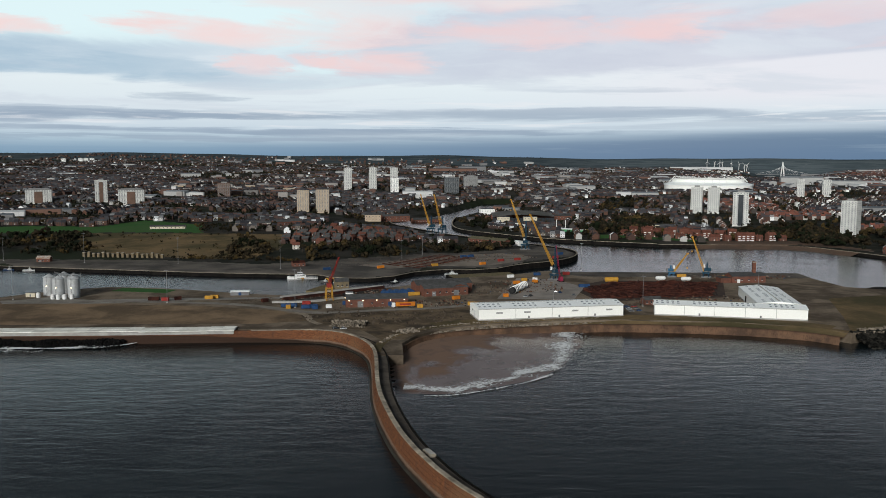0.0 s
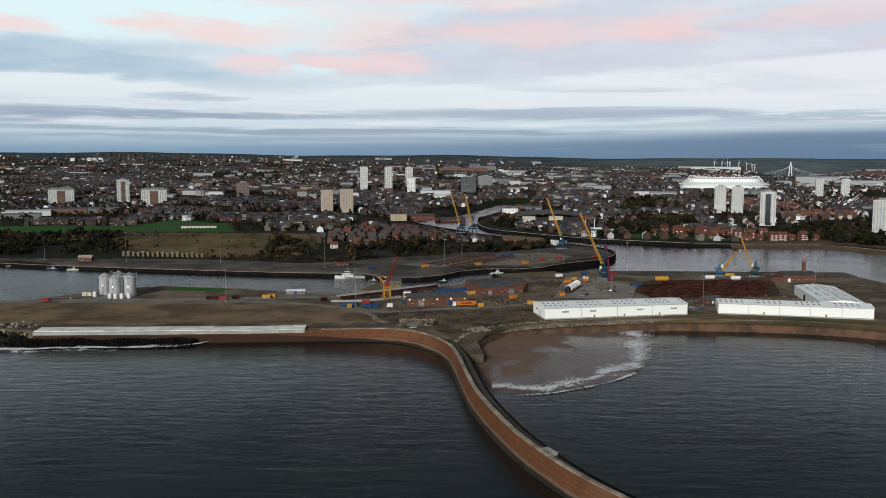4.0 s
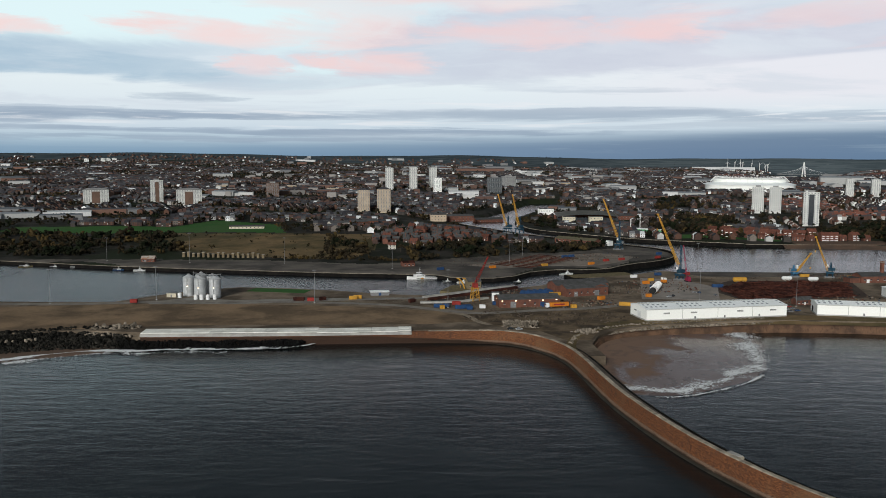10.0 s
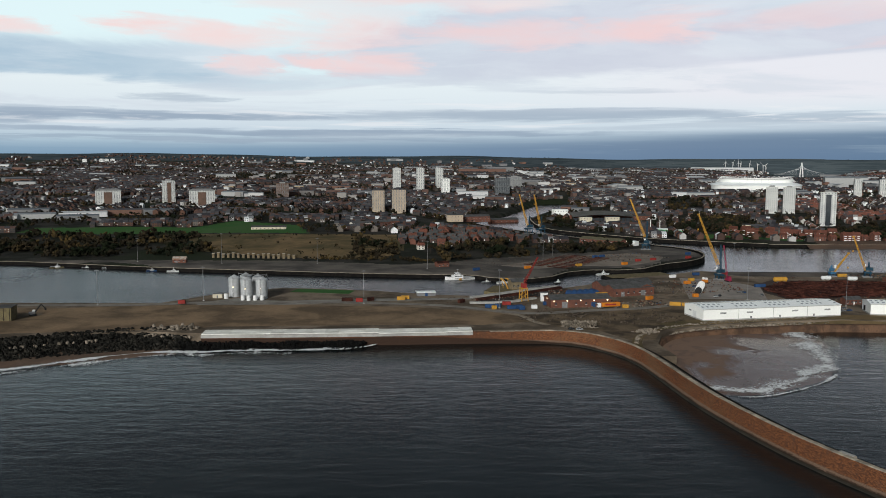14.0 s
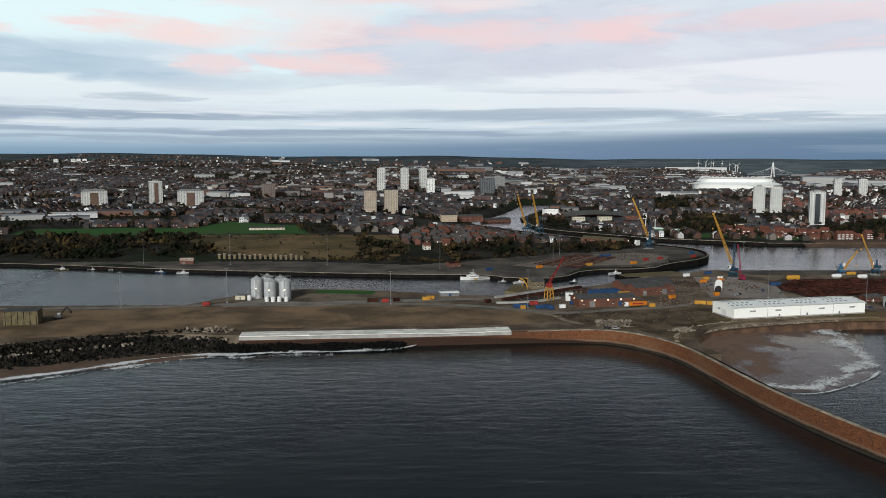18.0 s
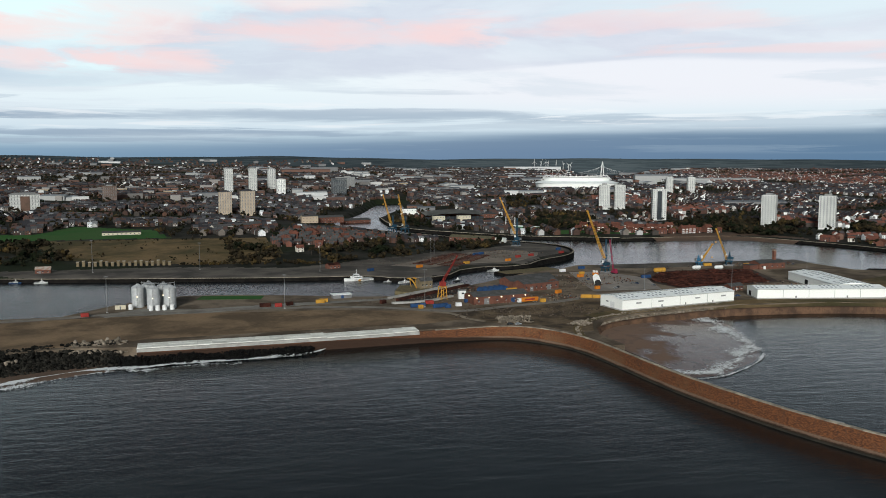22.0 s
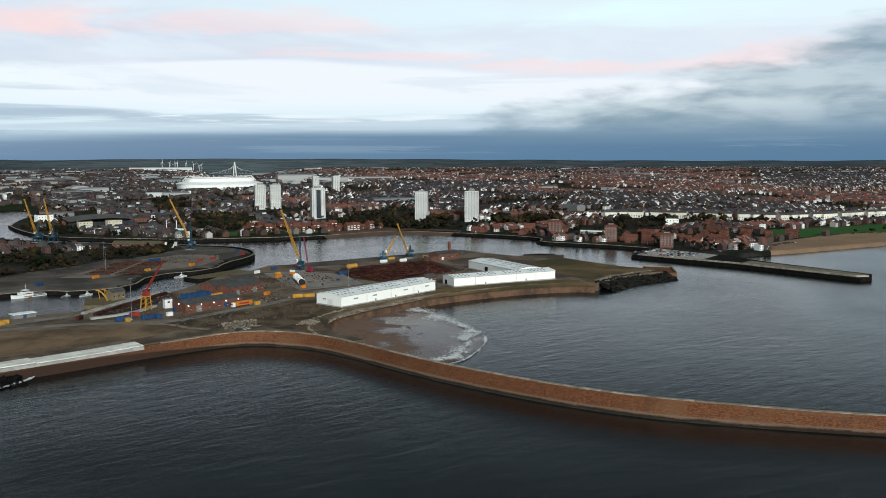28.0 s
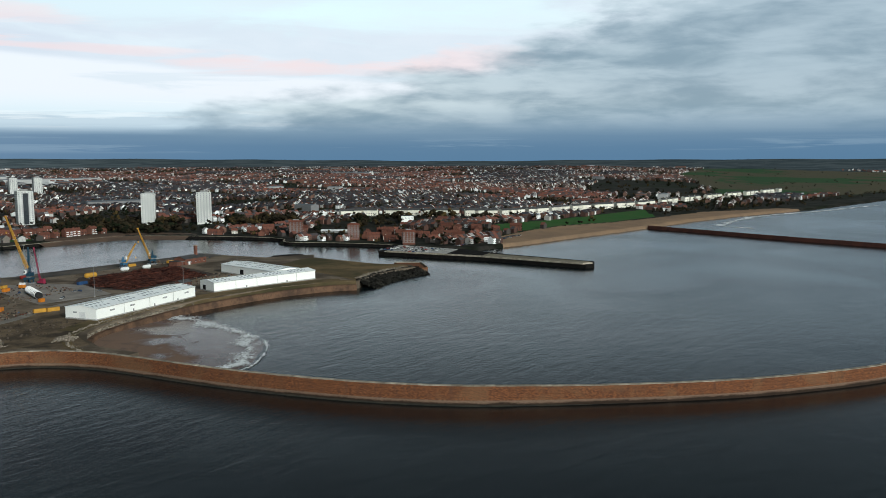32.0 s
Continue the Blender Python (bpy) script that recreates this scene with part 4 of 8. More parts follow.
patch("concrete_pad", [(41, 632), (98, 628), (116, 689), (98, 735), (65, 742)], QUAY, stuff_mat("pad_concrete", (0.30, 0.27, 0.24), (0.21, 0.19, 0.17), 0.9, 0.06, 1.0, 0.2), "worn grey concrete pad by the quay", 0.10)
patch("river_quay", [(102, 779), (123, 754), (215, 750), (327, 747), (328, 778), (213, 782), (123, 785)], QUAY, QUAY_STUFF, "grey quay paving beside the river", 0.10)
patch("silo_apron", [(-322, 612), (-296, 634), (-262, 622), (-192, 632), (-122, 637), (-122, 630), (-193, 620), (-262, 604), (-312, 596)], QUAY, stuff_mat("silo_apron_concrete", (0.25, 0.24, 0.215), (0.15, 0.14, 0.125), 0.9, 0.06, 1.0, 0.2), "grey concrete apron round the silos", 0.05)
track = even(smooth_line([(-596.0, 601.0, QUAY), (-404.2, 602.0, QUAY), (-345.0, 605.0, QUAY), (-308.4, 619.0, QUAY), (-203.0, 614.4, QUAY), (-137.7, 602.9, QUAY), (-104.7, 579.1, QUAY), (-83.4, 569.1, QUAY), (-47.9, 581.5, QUAY), (0.8, 591.9, QUAY), (33.3, 614.4, QUAY), (91.5, 623.4, QUAY), (124.6, 612.4, QUAY)]), 6)
tagged(part("dock_road", sweep(track, [(4, 0.1), (3.6, 0.14), (-3.6, 0.14), (-4, 0.1)]), stuff_mat("road_surface", (0.25, 0.23, 0.20), (0.17, 0.155, 0.135), 0.9, 0.1, 2.0, 0.2)), "grey service road through the docks", "road", kind="structure")
spur = even(smooth_line([(-103.0, 579.2, QUAY), (-89.6, 560.5, QUAY), (-86.0, 542.3, QUAY), (-77.7, 531.0, QUAY)]), 5)
tagged(part("dirt_track", sweep(spur, [(2.2, 0.1), (1.9, 0.13), (-1.9, 0.13), (-2.2, 0.1)]), stuff_mat("track_gravel", (0.29, 0.24, 0.18), (0.20, 0.165, 0.125), 0.95, 0.2, 2.0, 0.3)), "pale dirt track across the grass", "road", kind="structure")
x, y, off = along([(-70, 528), (-48, 526)], 330, (-12, 5), 11)
z = QUAY + 2.6 * np.exp(-((off + 4) / 5.0) ** 2)
rock_pile("rubble_heap", np.stack([x, y, z - rnd.uniform(0, 1, len(x)), rnd.uniform(0.8, 2.2, len(x))], -1), PALE_ROCK, "heap of pale broken stone", "rubble", 12)
x, y, off = along([(-26, 505), (-18, 514)], 120, (-6, 6), 13)
rock_pile("rubble_heap", np.stack([x, y, QUAY + 1.2 - np.abs(off) * 0.2, rnd.uniform(0.8, 2.0, len(x))], -1), PALE_ROCK, "small heap of pale stones at the pier root", "rubble", 14)
bank_line = [(p.x, p.y) for p in INNER_LINE if p.x < 112 and p.y > 470]
x, y, off = along(bank_line, 2100, (-13.5, -3.0), 15)
thin = rnd.random(len(x)) < 1.15 - ss(x, 40, 112)
x, y, off = x[thin], y[thin], off[thin]
rock_pile("stone_revetment", np.stack([x, y, 4.2 - (off + 3.0) * 0.21 + rnd.uniform(-0.2, 0.25, len(x)), rnd.uniform(0.7, 1.9, len(x))], -1), PALE_ROCK, "weathered grey stones on the bank above the beach", "rocks", 16)
x, y, off = along([(250, 507), (285, 518), (331, 521), (353, 517)], 1900, (-4, 17), 17)
rock_pile("rock_armour", np.stack([x, y, 6.1 - (off + 4) * 0.34, rnd.uniform(1.3, 3.0, len(x))], -1), ROCK, "dark boulders round the harbour point", "rocks", 18)
x, y, off = along([(256, 515), (285, 524), (343, 526)], 520, (-3, 5), 19)
rock_pile("stone_revetment", np.stack([x, y, 6.3 - off * 0.2, rnd.uniform(1.0, 2.0, len(x))], -1), PALE_ROCK, "pale stones along the top of the point", "rocks", 20)
x, y, off = along([(-84, 567), (-55, 552), (-15, 554), (9, 567)], 260, (-22, 22), 21)
rock_pile("dirt_clods", np.stack([x, y, np.full(len(x), QUAY + 0.2), rnd.uniform(0.6, 1.8, len(x))], -1), stuff_mat("dirt_clod", (0.055, 0.042, 0.032), (0.090, 0.072, 0.055), 0.95, 0.3, 2.0, 0.4, by="island", spread=0.4), "scattered dirt clods and debris", "rubble", 22)

# the round head and its red quay wall
head = part("pier_head", prism([(354, 531), (379, 564), (390, 539), (364, 514), (351, 520)], -3, 4.2), WALL_RED)
tagged(head, "low red stone pier head at the harbour point", "pier", kind="structure")
part("parapet", sweep([Vector(p) for p in ((377, 562, 4.2), (389, 539, 4.2), (364, 516, 4.2))], [(0, 0), (0, 1.1), (-1.2, 1.1), (-1.2, 0)]), COPING, head)
islet = part("old_quay", prism([(340, 696), (361, 663), (397, 699), (390, 713), (370, 720)], -3, 3.0), STONE)
tagged(islet, "ruined stone quay at the river mouth", "quay", kind="structure")

# quay walls along the docks and the river
def quay_wall(name, pts, top, label, wide=2.5):
    line = even(smooth_line([(*p, 0) for p in pts], 1), 8)
    o = part(name, sweep(line, [(0.6, -3), (0.0, top - 0.5), (0.1, top - 0.5), (0.1, top), (-wide, top), (-wide, top - 2)]), STONE)
    part("coping", sweep(line, [(0.25, top - 0.1), (0.25, top + 0.25), (-1.3, top + 0.25), (-1.3, top - 0.1)]), COPING, o)
    return tagged(o, label, "quay wall", kind="structure")


quay_wall("dock_wall", [(-730, 795), (-595, 869), (-548, 859), (-452, 828), (-372, 808), (-271, 788), (-209, 776), (-158, 770), (-112, 767), (-98, 745), (-52, 744), (-17, 802), (45, 803), (77, 847), (116, 875), (141, 910), (154, 955), (150, 997), (112, 1049), (18, 1167), (-17, 1234), (-45, 1292), (-78, 1358), (-95, 1454)], 5.6, "dark stone quay wall of the inner docks")
quay_wall("river_wall", [(24, 1555), (14, 1435), (16, 1321), (33, 1262), (85, 1197), (147, 1126), (206, 1096), (272, 1066)], 4.4, "dark stone wall along the north bank of the river")
quay_wall("river_wall", [(272, 1066), (362, 1062), (440, 1062), (490, 963), (519, 869), (515, 833), (487, 814), (484, 796), (508, 744), (523, 687), (521, 660)], 3.6, "dark stone wall below the riverside houses")
tagged(part("mud_bank", sweep(even(smooth_line([(318, 1063, 0), (362, 1057, 0), (440, 1055, 0), (482, 972, 0)], 1), 6), [(15, -0.4), (8, 0.9), (0, 2.6), (-4, 3.9)]), MUD), "brown mud bank at the river's edge below the trees", "mud", kind="structure")
lock = part("lock_pier", prism([(3, 774), (63, 796), (70, 774), (52, 759), (8, 755)], -3, 4.6), STONE)
part("deck", prism([(5, 773), (62, 794), (68, 774), (51, 760), (9, 757)], 4.4, 4.85), TIMBER, lock)
tagged(lock, "old timber-topped lock pier between the basins", "pier", kind="structure")

# the northern breakwater with its car park
brk = part("breakwater", prism([(452, 637), (464, 518), (460, 393), (473, 389), (492, 397), (505, 506), (527, 575), (531, 665), (485, 654)], -3, 3.6), STONE)
tagged(brk, "long stone breakwater at the river mouth", "breakwater", kind="structure")
BRK_TOP = stuff_mat("breakwater_top", (0.24, 0.215, 0.155), (0.17, 0.155, 0.12), 0.9, 0.1, 1.0, 0.3)
part("roadway", prism([(469, 518), (464, 398), (474, 394), (487, 400), (500, 523)], 3.2, 3.75), BRK_TOP, brk)
part("parapet", sweep(even([Vector((455, 630, 3.6)), Vector((466, 518, 3.6)), Vector((462, 397, 3.6)), Vector((473, 391, 3.6))], 6), [(0, 0), (0, 1.6), (-1.5, 1.6), (-1.5, 0)]), COPING, brk)
part("car_park", prism([(457, 633), (467, 560), (520, 574), (526, 660)], 3.3, 3.8), CONCRETE, brk)
pier = part("long_pier", sweep(even(smooth_line([(941.3, 488.8, 0), (885.8, 351.9, 0), (854.3, 273.0, 0), (819.0, 161.3, 0), (765.7, 29.2, 0), (705.9, -81.3, 0)]), 12), [(6, -3), (5, 5.0), (4.3, 5.0), (4.3, 3.9), (-4.3, 3.9), (-5, -3)]), stuff_mat("dark_red_pier", (0.16, 0.065, 0.045), (0.11, 0.05, 0.04), 0.9, 0.1, 1.0, 0.3))
tagged(pier, "long low red granite pier across the bay", "pier", kind="structure")
ribbon("surf", even(smooth_line([(1013.0, 356.7, 0), (1041.5, 414.3, 0), (1102.7, 417.2, 0), (1234.7, 415.0, 0), (1374.8, 378.9, 0), (1524.9, 317.4, 0), (1781.8, 251.1, 0)]), 8), 9.0, FOAM, 0.3, "white surf line on the north beach")

# ---- sheds ----
SEAM = stuff_mat("shed_seam", (0.50, 0.50, 0.46), (0.44, 0.44, 0.41), 0.6, 0.3, 3.0, 0.05)
SKYLIGHT = stuff_mat("dull_skylight", (0.30, 0.33, 0.35), (0.24, 0.27, 0.29), 0.3, 0.3, 3.0, 0.05)


def slab_roof(length, width, eave, ridge, over=0.35, thick=0.25):
    bm = bmesh.new()
    pts = [(-over, -over, eave), (length + over, -over, eave), (length + over, width / 2, ridge), (-over, width / 2, ridge), (length + over, width + over, eave), (-over, width + over, eave)]
    top = [bm.verts.new((x, y, z + thick)) for x, y, z in pts]
    low = [bm.verts.new((x, y, z)) for x, y, z in pts]
    for f in ((0, 1, 2, 3), (3, 2, 4, 5)):
        bm.faces.new([top[k] for k in f])
        bm.faces.new([low[k] for k in reversed(f)])
    ring = (0, 1, 2, 4, 5, 3)
    for a, b in zip(ring, ring[1:] + ring[:1]):
        bm.faces.new((top[a], top[b], low[b], low[a]))
    bmesh.ops.recalc_face_normals(bm, faces=bm.faces)
    return bm


def gable_walls(length, width, eave, ridge):
    bm = bmesh.new()
    a = [bm.verts.new(p) for p in ((0, 0, 0), (0, width, 0), (0, width, eave), (0, width / 2, ridge), (0, 0, eave))]
    b = [bm.verts.new(p) for p in ((length, 0, 0), (length, width, 0), (length, width, eave), (length, width / 2, ridge), (length, 0, eave))]
    bm.faces.new(a)
    bm.faces.new(b)
    for k in (0, 1, 2, 3, 4):
        bm.faces.new((a[k], a[(k + 1) % 5], b[(k + 1) % 5], b[k]))
    bmesh.ops.recalc_face_normals(bm, faces=bm.faces)
    return bm


def on_axis(x, y, z, turn):
    return Matrix.Translation((x, y, z)) @ Matrix.Rotation(turn, 4, "Z")


def shed(x, y, turn, length, width, eave, ridge, label, bays, doors, vents):
    top = thing("storage_shed", label, "shed", on_axis(x, y, QUAY, turn), "white sheds on the point")
    wall = part("wall", gable_walls(length, width, eave, ridge), WHITE, top)
    part("plinth", box(-0.15, length + 0.15, -0.15, width + 0.15, 0, 0.9), CONCRETE, wall)
    for k in range(1, bays):
        part("downpipe", box(length * k / bays - 0.12, length * k / bays + 0.12, -0.2, -0.02, 0, eave), SEAM, wall)
    roof = part("roof", slab_roof(length, width, eave, ridge), WHITE_ROOF, top)
    part("gutter", box(-0.3, length + 0.3, -0.62, -0.36, eave - 0.12, eave + 0.22), SEAM, roof)
    part("ridge_cap", box(-0.3, length + 0.3, width / 2 - 0.5, width / 2 + 0.5, ridge + 0.2, ridge + 0.36), SEAM, roof)
    slope = math.atan2(ridge - eave, width / 2)
    pane = mesh_of("skylight", box(-0.75, 0.75, -1.0, 1.0, 0, 0.08), SKYLIGHT)
    n = int(length / 3.4)
    for side in (0, 1):
        for row in (0.36, 0.74):
            for k in range(n):
                if (k + side) % 7 >= 5:
                    continue
                f = row * width / 2
                ob = link("skylight", pane, roof)
                ob.location = (length * (k + 0.5) / n, f if side == 0 else width - f, eave + row * (ridge - eave) + 0.26)
                ob.rotation_euler = (slope if side == 0 else -slope, 0, 0)
    for d in doors:
        part("door", box(length * d - 0.55, length * d + 0.55, -0.08, 0.1, 0.2, 2.4), GREY, top)
    for d in vents:
        v = part("louvre", box(length * d - 2.2, length * d + 2.2, -0.1, 0.05, 4.4, 5.4), GREY, top)
        for k in range(4):
            part("blade", box(length * d - 2.1, length * d + 2.1, -0.2, -0.08, 4.5 + 0.22 * k, 4.6 + 0.22 * k), SEAM, v)
    return top


a = shed(23.4, 543.4, math.atan2(18.8, 97.6), 99.4, 25.5, 7.6, 9.3, "long white clad storage shed with rows of roof lights", 4, (0.34, 0.55, 0.80), (0.14, 0.33, 0.66, 0.90))
part("loading_door", box(-0.12, 0.05, 9, 14, 0.2, 5), WHITE_PAINT, a)
part("end_louvre", box(-0.14, 0.04, 16, 19, 4.2, 5), GREY, a)
b = shed(143, 566, math.atan2(-20, 95), 97, 20, 7.4, 8.9, "white clad front wing of the angled shed", 5, (0.3, 0.7), ())
part("dark_door", box(-0.12, 0.05, 12, 16, 0.2, 4.5), DARK, b)
c_ = shed(242, 566, math.atan2(92, 16), 78, 28, 7.4, 9.0, "white clad rear wing of the angled shed", 4, (0.5,), ())
part("dark_door", box(44, 49, 27.9, 28.15, 0.2, 5), DARK, c_)

# ---- silos ----
def silo():
    top = thing("silo", "grey ribbed steel silo with a cone roof", "silo", pose(-300, 642, QUAY), "steel silos beside the dock")
    r, h = 4.3, 14.2
    part("shell", tube((0, 0, 0), (0, 0, h), r, n=28), STEEL, top, smooth=False)
    for k in range(1, 10):
        part("band", tube((0, 0, h * k / 10 - 0.09), (0, 0, h * k / 10 + 0.09), r + 0.07, n=28), STEEL, top)
    roof = part("cone_roof", tube((0, 0, h), (0, 0, h + 2.2), r + 0.25, 0.6, 28), STEEL, top)
    part("hatch", tube((0, 0, h + 2.1), (0, 0, h + 2.7), 0.8, n=12), GREY, roof)
    bm = bmesh.new()
    for s in (-0.3, 0.3):
        add_box(bm, s - 0.05, s + 0.05, -r - 0.5, -r - 0.4, 0, h + 1)
    for k in range(29):
        add_box(bm, -0.3, 0.3, -r - 0.48, -r - 0.42, 0.5 * k + 0.3, 0.5 * k + 0.36)
    part("ladder", bm, GREY, top)
    part("bulkhead_lamp", tube((0, -r - 0.05, 7.8), (0, -r - 0.5, 7.8), 0.35, n=10), LAMP, top, "lit round lamp")
    return top


s0 = silo()
for x, y in ((-289, 633), (-278, 634), (-294, 654), (-283, 646)):
    copy_thing(s0, pose(x, y, QUAY))
walk_top = thing("silo_gantry", "grey steel walkway over the silo roofs", "gantry", pose(0, 0, QUAY + 16.5))
part("deck", sweep([Vector((-298, 648, 0)), Vector((-286, 640, 0)), Vector((-275, 640, 0))], [(0.7, 0), (0.7, 0.3), (-0.7, 0.3), (-0.7, 0)], closed=True), GREY, walk_top)
for p in ((-298, 648), (-286, 640), (-275, 640)):
    part("post", tube((*p, -2.4), (*p, 1.2), 0.12), GREY, walk_top)


def small_tank(x, y):
    top = thing("small_tank", "small white upright tank at the silos' foot", "tank", pose(x, y, QUAY), "white tanks")
    part("shell", tube((0, 0, 0), (0, 0, 3.4), 1.5, n=18), WHITE_PAINT, top)
    part("lid", tube((0, 0, 3.4), (0, 0, 3.9), 1.5, 0.5, 18), WHITE_PAINT, top)
    part("pipe", tube((1.6, 0, 0), (1.6, 0, 3.2), 0.15), GREY, top)
    return top


for x, y in ((-304, 632), (-290, 625), (-285.5, 624), (-281, 624.5), (-276, 625.5)):
    small_tank(x, y)
bench = thing("pump_house", "low cream block pump house beside the silos", "hut", pose(-311, 636, QUAY))
part("wall", box(-3.5, 3.5, -2, 2, 0, 3), CREAM, bench)
part("roof", box(-3.8, 3.8, -2.3, 2.3, 3, 3.3), GREY, bench)
part("door", box(-0.5, 0.5, -2.06, -1.95, 0, 2.1), GREY, bench)
patch("silo_grass", [(-262, 664), (-215, 655), (-212, 671), (-258, 681)], QUAY, GREEN, "green grass beside the silos", 0.09)


# ---- cranes ----
def add_lattice(bm, p, q, wide, deep, w1, bays, r=0.16):
    """Four chords with zigzag bracing between two points."""
    p, q = Vector(p), Vector(q)
    d = (q - p).normalized()
    side = d.cross(Vector((0, 0, 1)))
    side = side.normalized() if side.length > 0.05 else Vector((1, 0, 0))
    out = side.cross(d).normalized()
    corner = [(-1, -1), (1, -1), (1, 1), (-1, 1)]

    def at(k, f):
        s = 1 + (w1 - 1) * f
        return p.lerp(q, f) + side * corner[k][0] * wide / 2 * s + out * corner[k][1] * deep / 2 * s

    for k in range(4):
        add_tube(bm, at(k, 0), at(k, 1), r * 1.4, n=5)
        for i in range(bays):
            a, b = (k, (k + 1) % 4) if i % 2 else ((k + 1) % 4, k)
            add_tube(bm, at(a, i / bays), at(b, (i + 1) / bays), r * 0.8, n=4)
    return bm


def harbour_crane(x, y, z, turn, tower_h, jib, tower_mat, jib_mat, label, legs=8.0, cab=1.0, tilt=0.0):
    """A luffing quay crane: jib is (reach, rise) from the tower's top."""
    top = thing("harbour_crane", label, "crane", on_axis(x, y, z, turn))
    portal = part("portal", box(-legs / 2 - 0.6, legs / 2 + 0.6, -legs / 2 - 0.6, legs / 2 + 0.6, legs * 0.75, legs * 0.75 + 1.6, 0.1), tower_mat, top)
    for sx in (-1, 1):
        for sy in (-1, 1):
            part("leg", tube((sx * legs / 2, sy * legs / 2, 0), (sx * legs / 2 * 0.8, sy * legs / 2 * 0.8, legs * 0.75 + 0.3), 0.75 * cab, 0.55 * cab, 8), tower_mat, portal)
        part("bogie", box(sx * legs / 2 - 0.7, sx * legs / 2 + 0.7, -legs / 2 - 1.6, legs / 2 + 1.6, 0, 1.1, 0.1), GREY, portal)
    base = legs * 0.75 + 1.6
    part("slewing_ring", tube((0, 0, base), (0, 0, base + 0.9), 2.3 * cab, n=20), GREY, top)
    part("machinery_house", box(-2.4 * cab, 2.4 * cab, -5.5 * cab, 2.2 * cab, base + 0.9, base + 4.6 * cab, 0.15), tower_mat, top)
    cabin = part("cab", box(1.2 * cab, 3.0 * cab, 1.6 * cab, 4.0 * cab, base + 3.2, base + 6.0, 0.1), WHITE_PAINT, top)
    part("windscreen", box(1.35 * cab, 2.85 * cab, 3.99 * cab, 4.05 * cab, base + 3.9, base + 5.7), GLASS, cabin)
    foot = base + tower_h
    bm = bmesh.new()
    add_lattice(bm, (0, -0.8, base + 3), (0, -0.8, foot + 1), 1.9 * cab, 1.9 * cab, 0.5, 7, 0.16)
    part("tower", bm, tower_mat, top)
    part("tower_column", tube((0, -0.8, base + 2), (0, -0.8, foot), 0.5 * cab, 0.35 * cab, 10), tower_mat, top)
    tip = Vector((tilt, 1.5 + jib[0], foot * 0.45 + jib[1]))
    start = Vector((0, 1.5, foot * 0.45))
    bm = bmesh.new()
    add_lattice(bm, start, tip, 2.6 * cab, 2.0 * cab, 0.35, 16, 0.17)
    j = part("jib", bm, jib_mat, top)
    part("jib_head", box(tip.x - 0.7, tip.x + 0.7, tip.y - 0.9, tip.y + 0.9, tip.z - 0.7, tip.z + 0.7, 0.1), jib_mat, j)
    part("luffing_rope", tube((0, -0.8, foot + 1), tip, 0.09, n=4), DARK, top)
    part("hoist_rope", tube(tip, (tip.x, tip.y, tip.z - 12), 0.07, n=4), DARK, top)
    part("hook_block", box(tip.x - 0.5, tip.x + 0.5, tip.y - 0.5, tip.y + 0.5, tip.z - 13.5, tip.z - 12, 0.1), jib_mat, top)
    part("counterweight", box(-2.0 * cab, 2.0 * cab, -6.8 * cab, -5.4 * cab, base + 1.0, base + 3.6, 0.1), GREY, top)
    return top



def aim(x, y, tx, ty):
    """The turn that points the y axis from one place to another."""
    return -math.atan2(tx - x, ty - y)


def quay_crane(x, y, z, tip, legs, tower_h, tower_mat, jib_mat, label, cab=1.0):
    reach = math.hypot(tip[0] - x, tip[1] - y)
    foot = legs * 0.75 + 1.6 + tower_h
    return harbour_crane(x, y, z, aim(x, y, tip[0], tip[1]), tower_h, (reach - 1.5, tip[2] - z - foot * 0.45), tower_mat, jib_mat, label, legs, cab)


quay_crane(97, 733, QUAY, (74.4, 723.6, 63.5), 5.0, 24.0, TEAL, YELLOW, "blue harbour crane with a raised yellow lattice jib", 0.8)
quay_crane(234, 749, QUAY, (222, 753, 42), 5.0, 7.5, TEAL, YELLOW, "dark blue quay crane with a steep yellow jib", 0.75)
quay_crane(204, 752, QUAY, (218, 752.5, 27.3), 4.0, 5.0, stuff_mat("bright_blue_paint", (0.045, 0.14, 0.24), (0.035, 0.10, 0.17), 0.6, 0.3, 4.0, 0.1), YELLOW, "small blue crane with a low yellow jib", 0.65)
quay_crane(-17, 1195, 5.5, (-31, 1190, 60), 8.5, 16.0, TEAL, YELLOW, "tall dockside crane with a yellow jib across the water", 1.0)
quay_crane(-1, 1186, 5.5, (-12, 1176, 60.5), 8.5, 16.0, TEAL, YELLOW, "tall dockside crane with a yellow jib across the water", 1.0)
quay_crane(96, 985, 5.6, (80, 1000, 63), 6.5, 26.0, TEAL, YELLOW, "blue shore crane with a long yellow jib", 0.9)

# the red and yellow dock crane
red = thing("dock_crane", "red lattice crane on a yellow four-legged tower", "crane", on_axis(-84, 622, QUAY, 0.3))
frame_y = part("leg_tower", box(-2.4, 2.4, -2.4, 2.4, 9.2, 10.0, 0.08), YELLOW, red)
for sx in (-1, 1):
    for sy in (-1, 1):
        part("leg", tube((sx * 2.6, sy * 2.6, 0), (sx * 2.0, sy * 2.0, 9.4), 0.35, n=8), YELLOW, frame_y)
for k in range(3):
    for s in (-1, 1):
        part("brace", tube((-2.5, s * 2.5, 0.4 + 3 * k), (2.4, s * 2.4, 3.2 + 3 * k), 0.16, n=6), YELLOW, frame_y)
        part("brace", tube((s * 2.5, -2.5, 3.2 + 3 * k), (s * 2.4, 2.4, 0.4 + 3 * k), 0.16, n=6), YELLOW, frame_y)
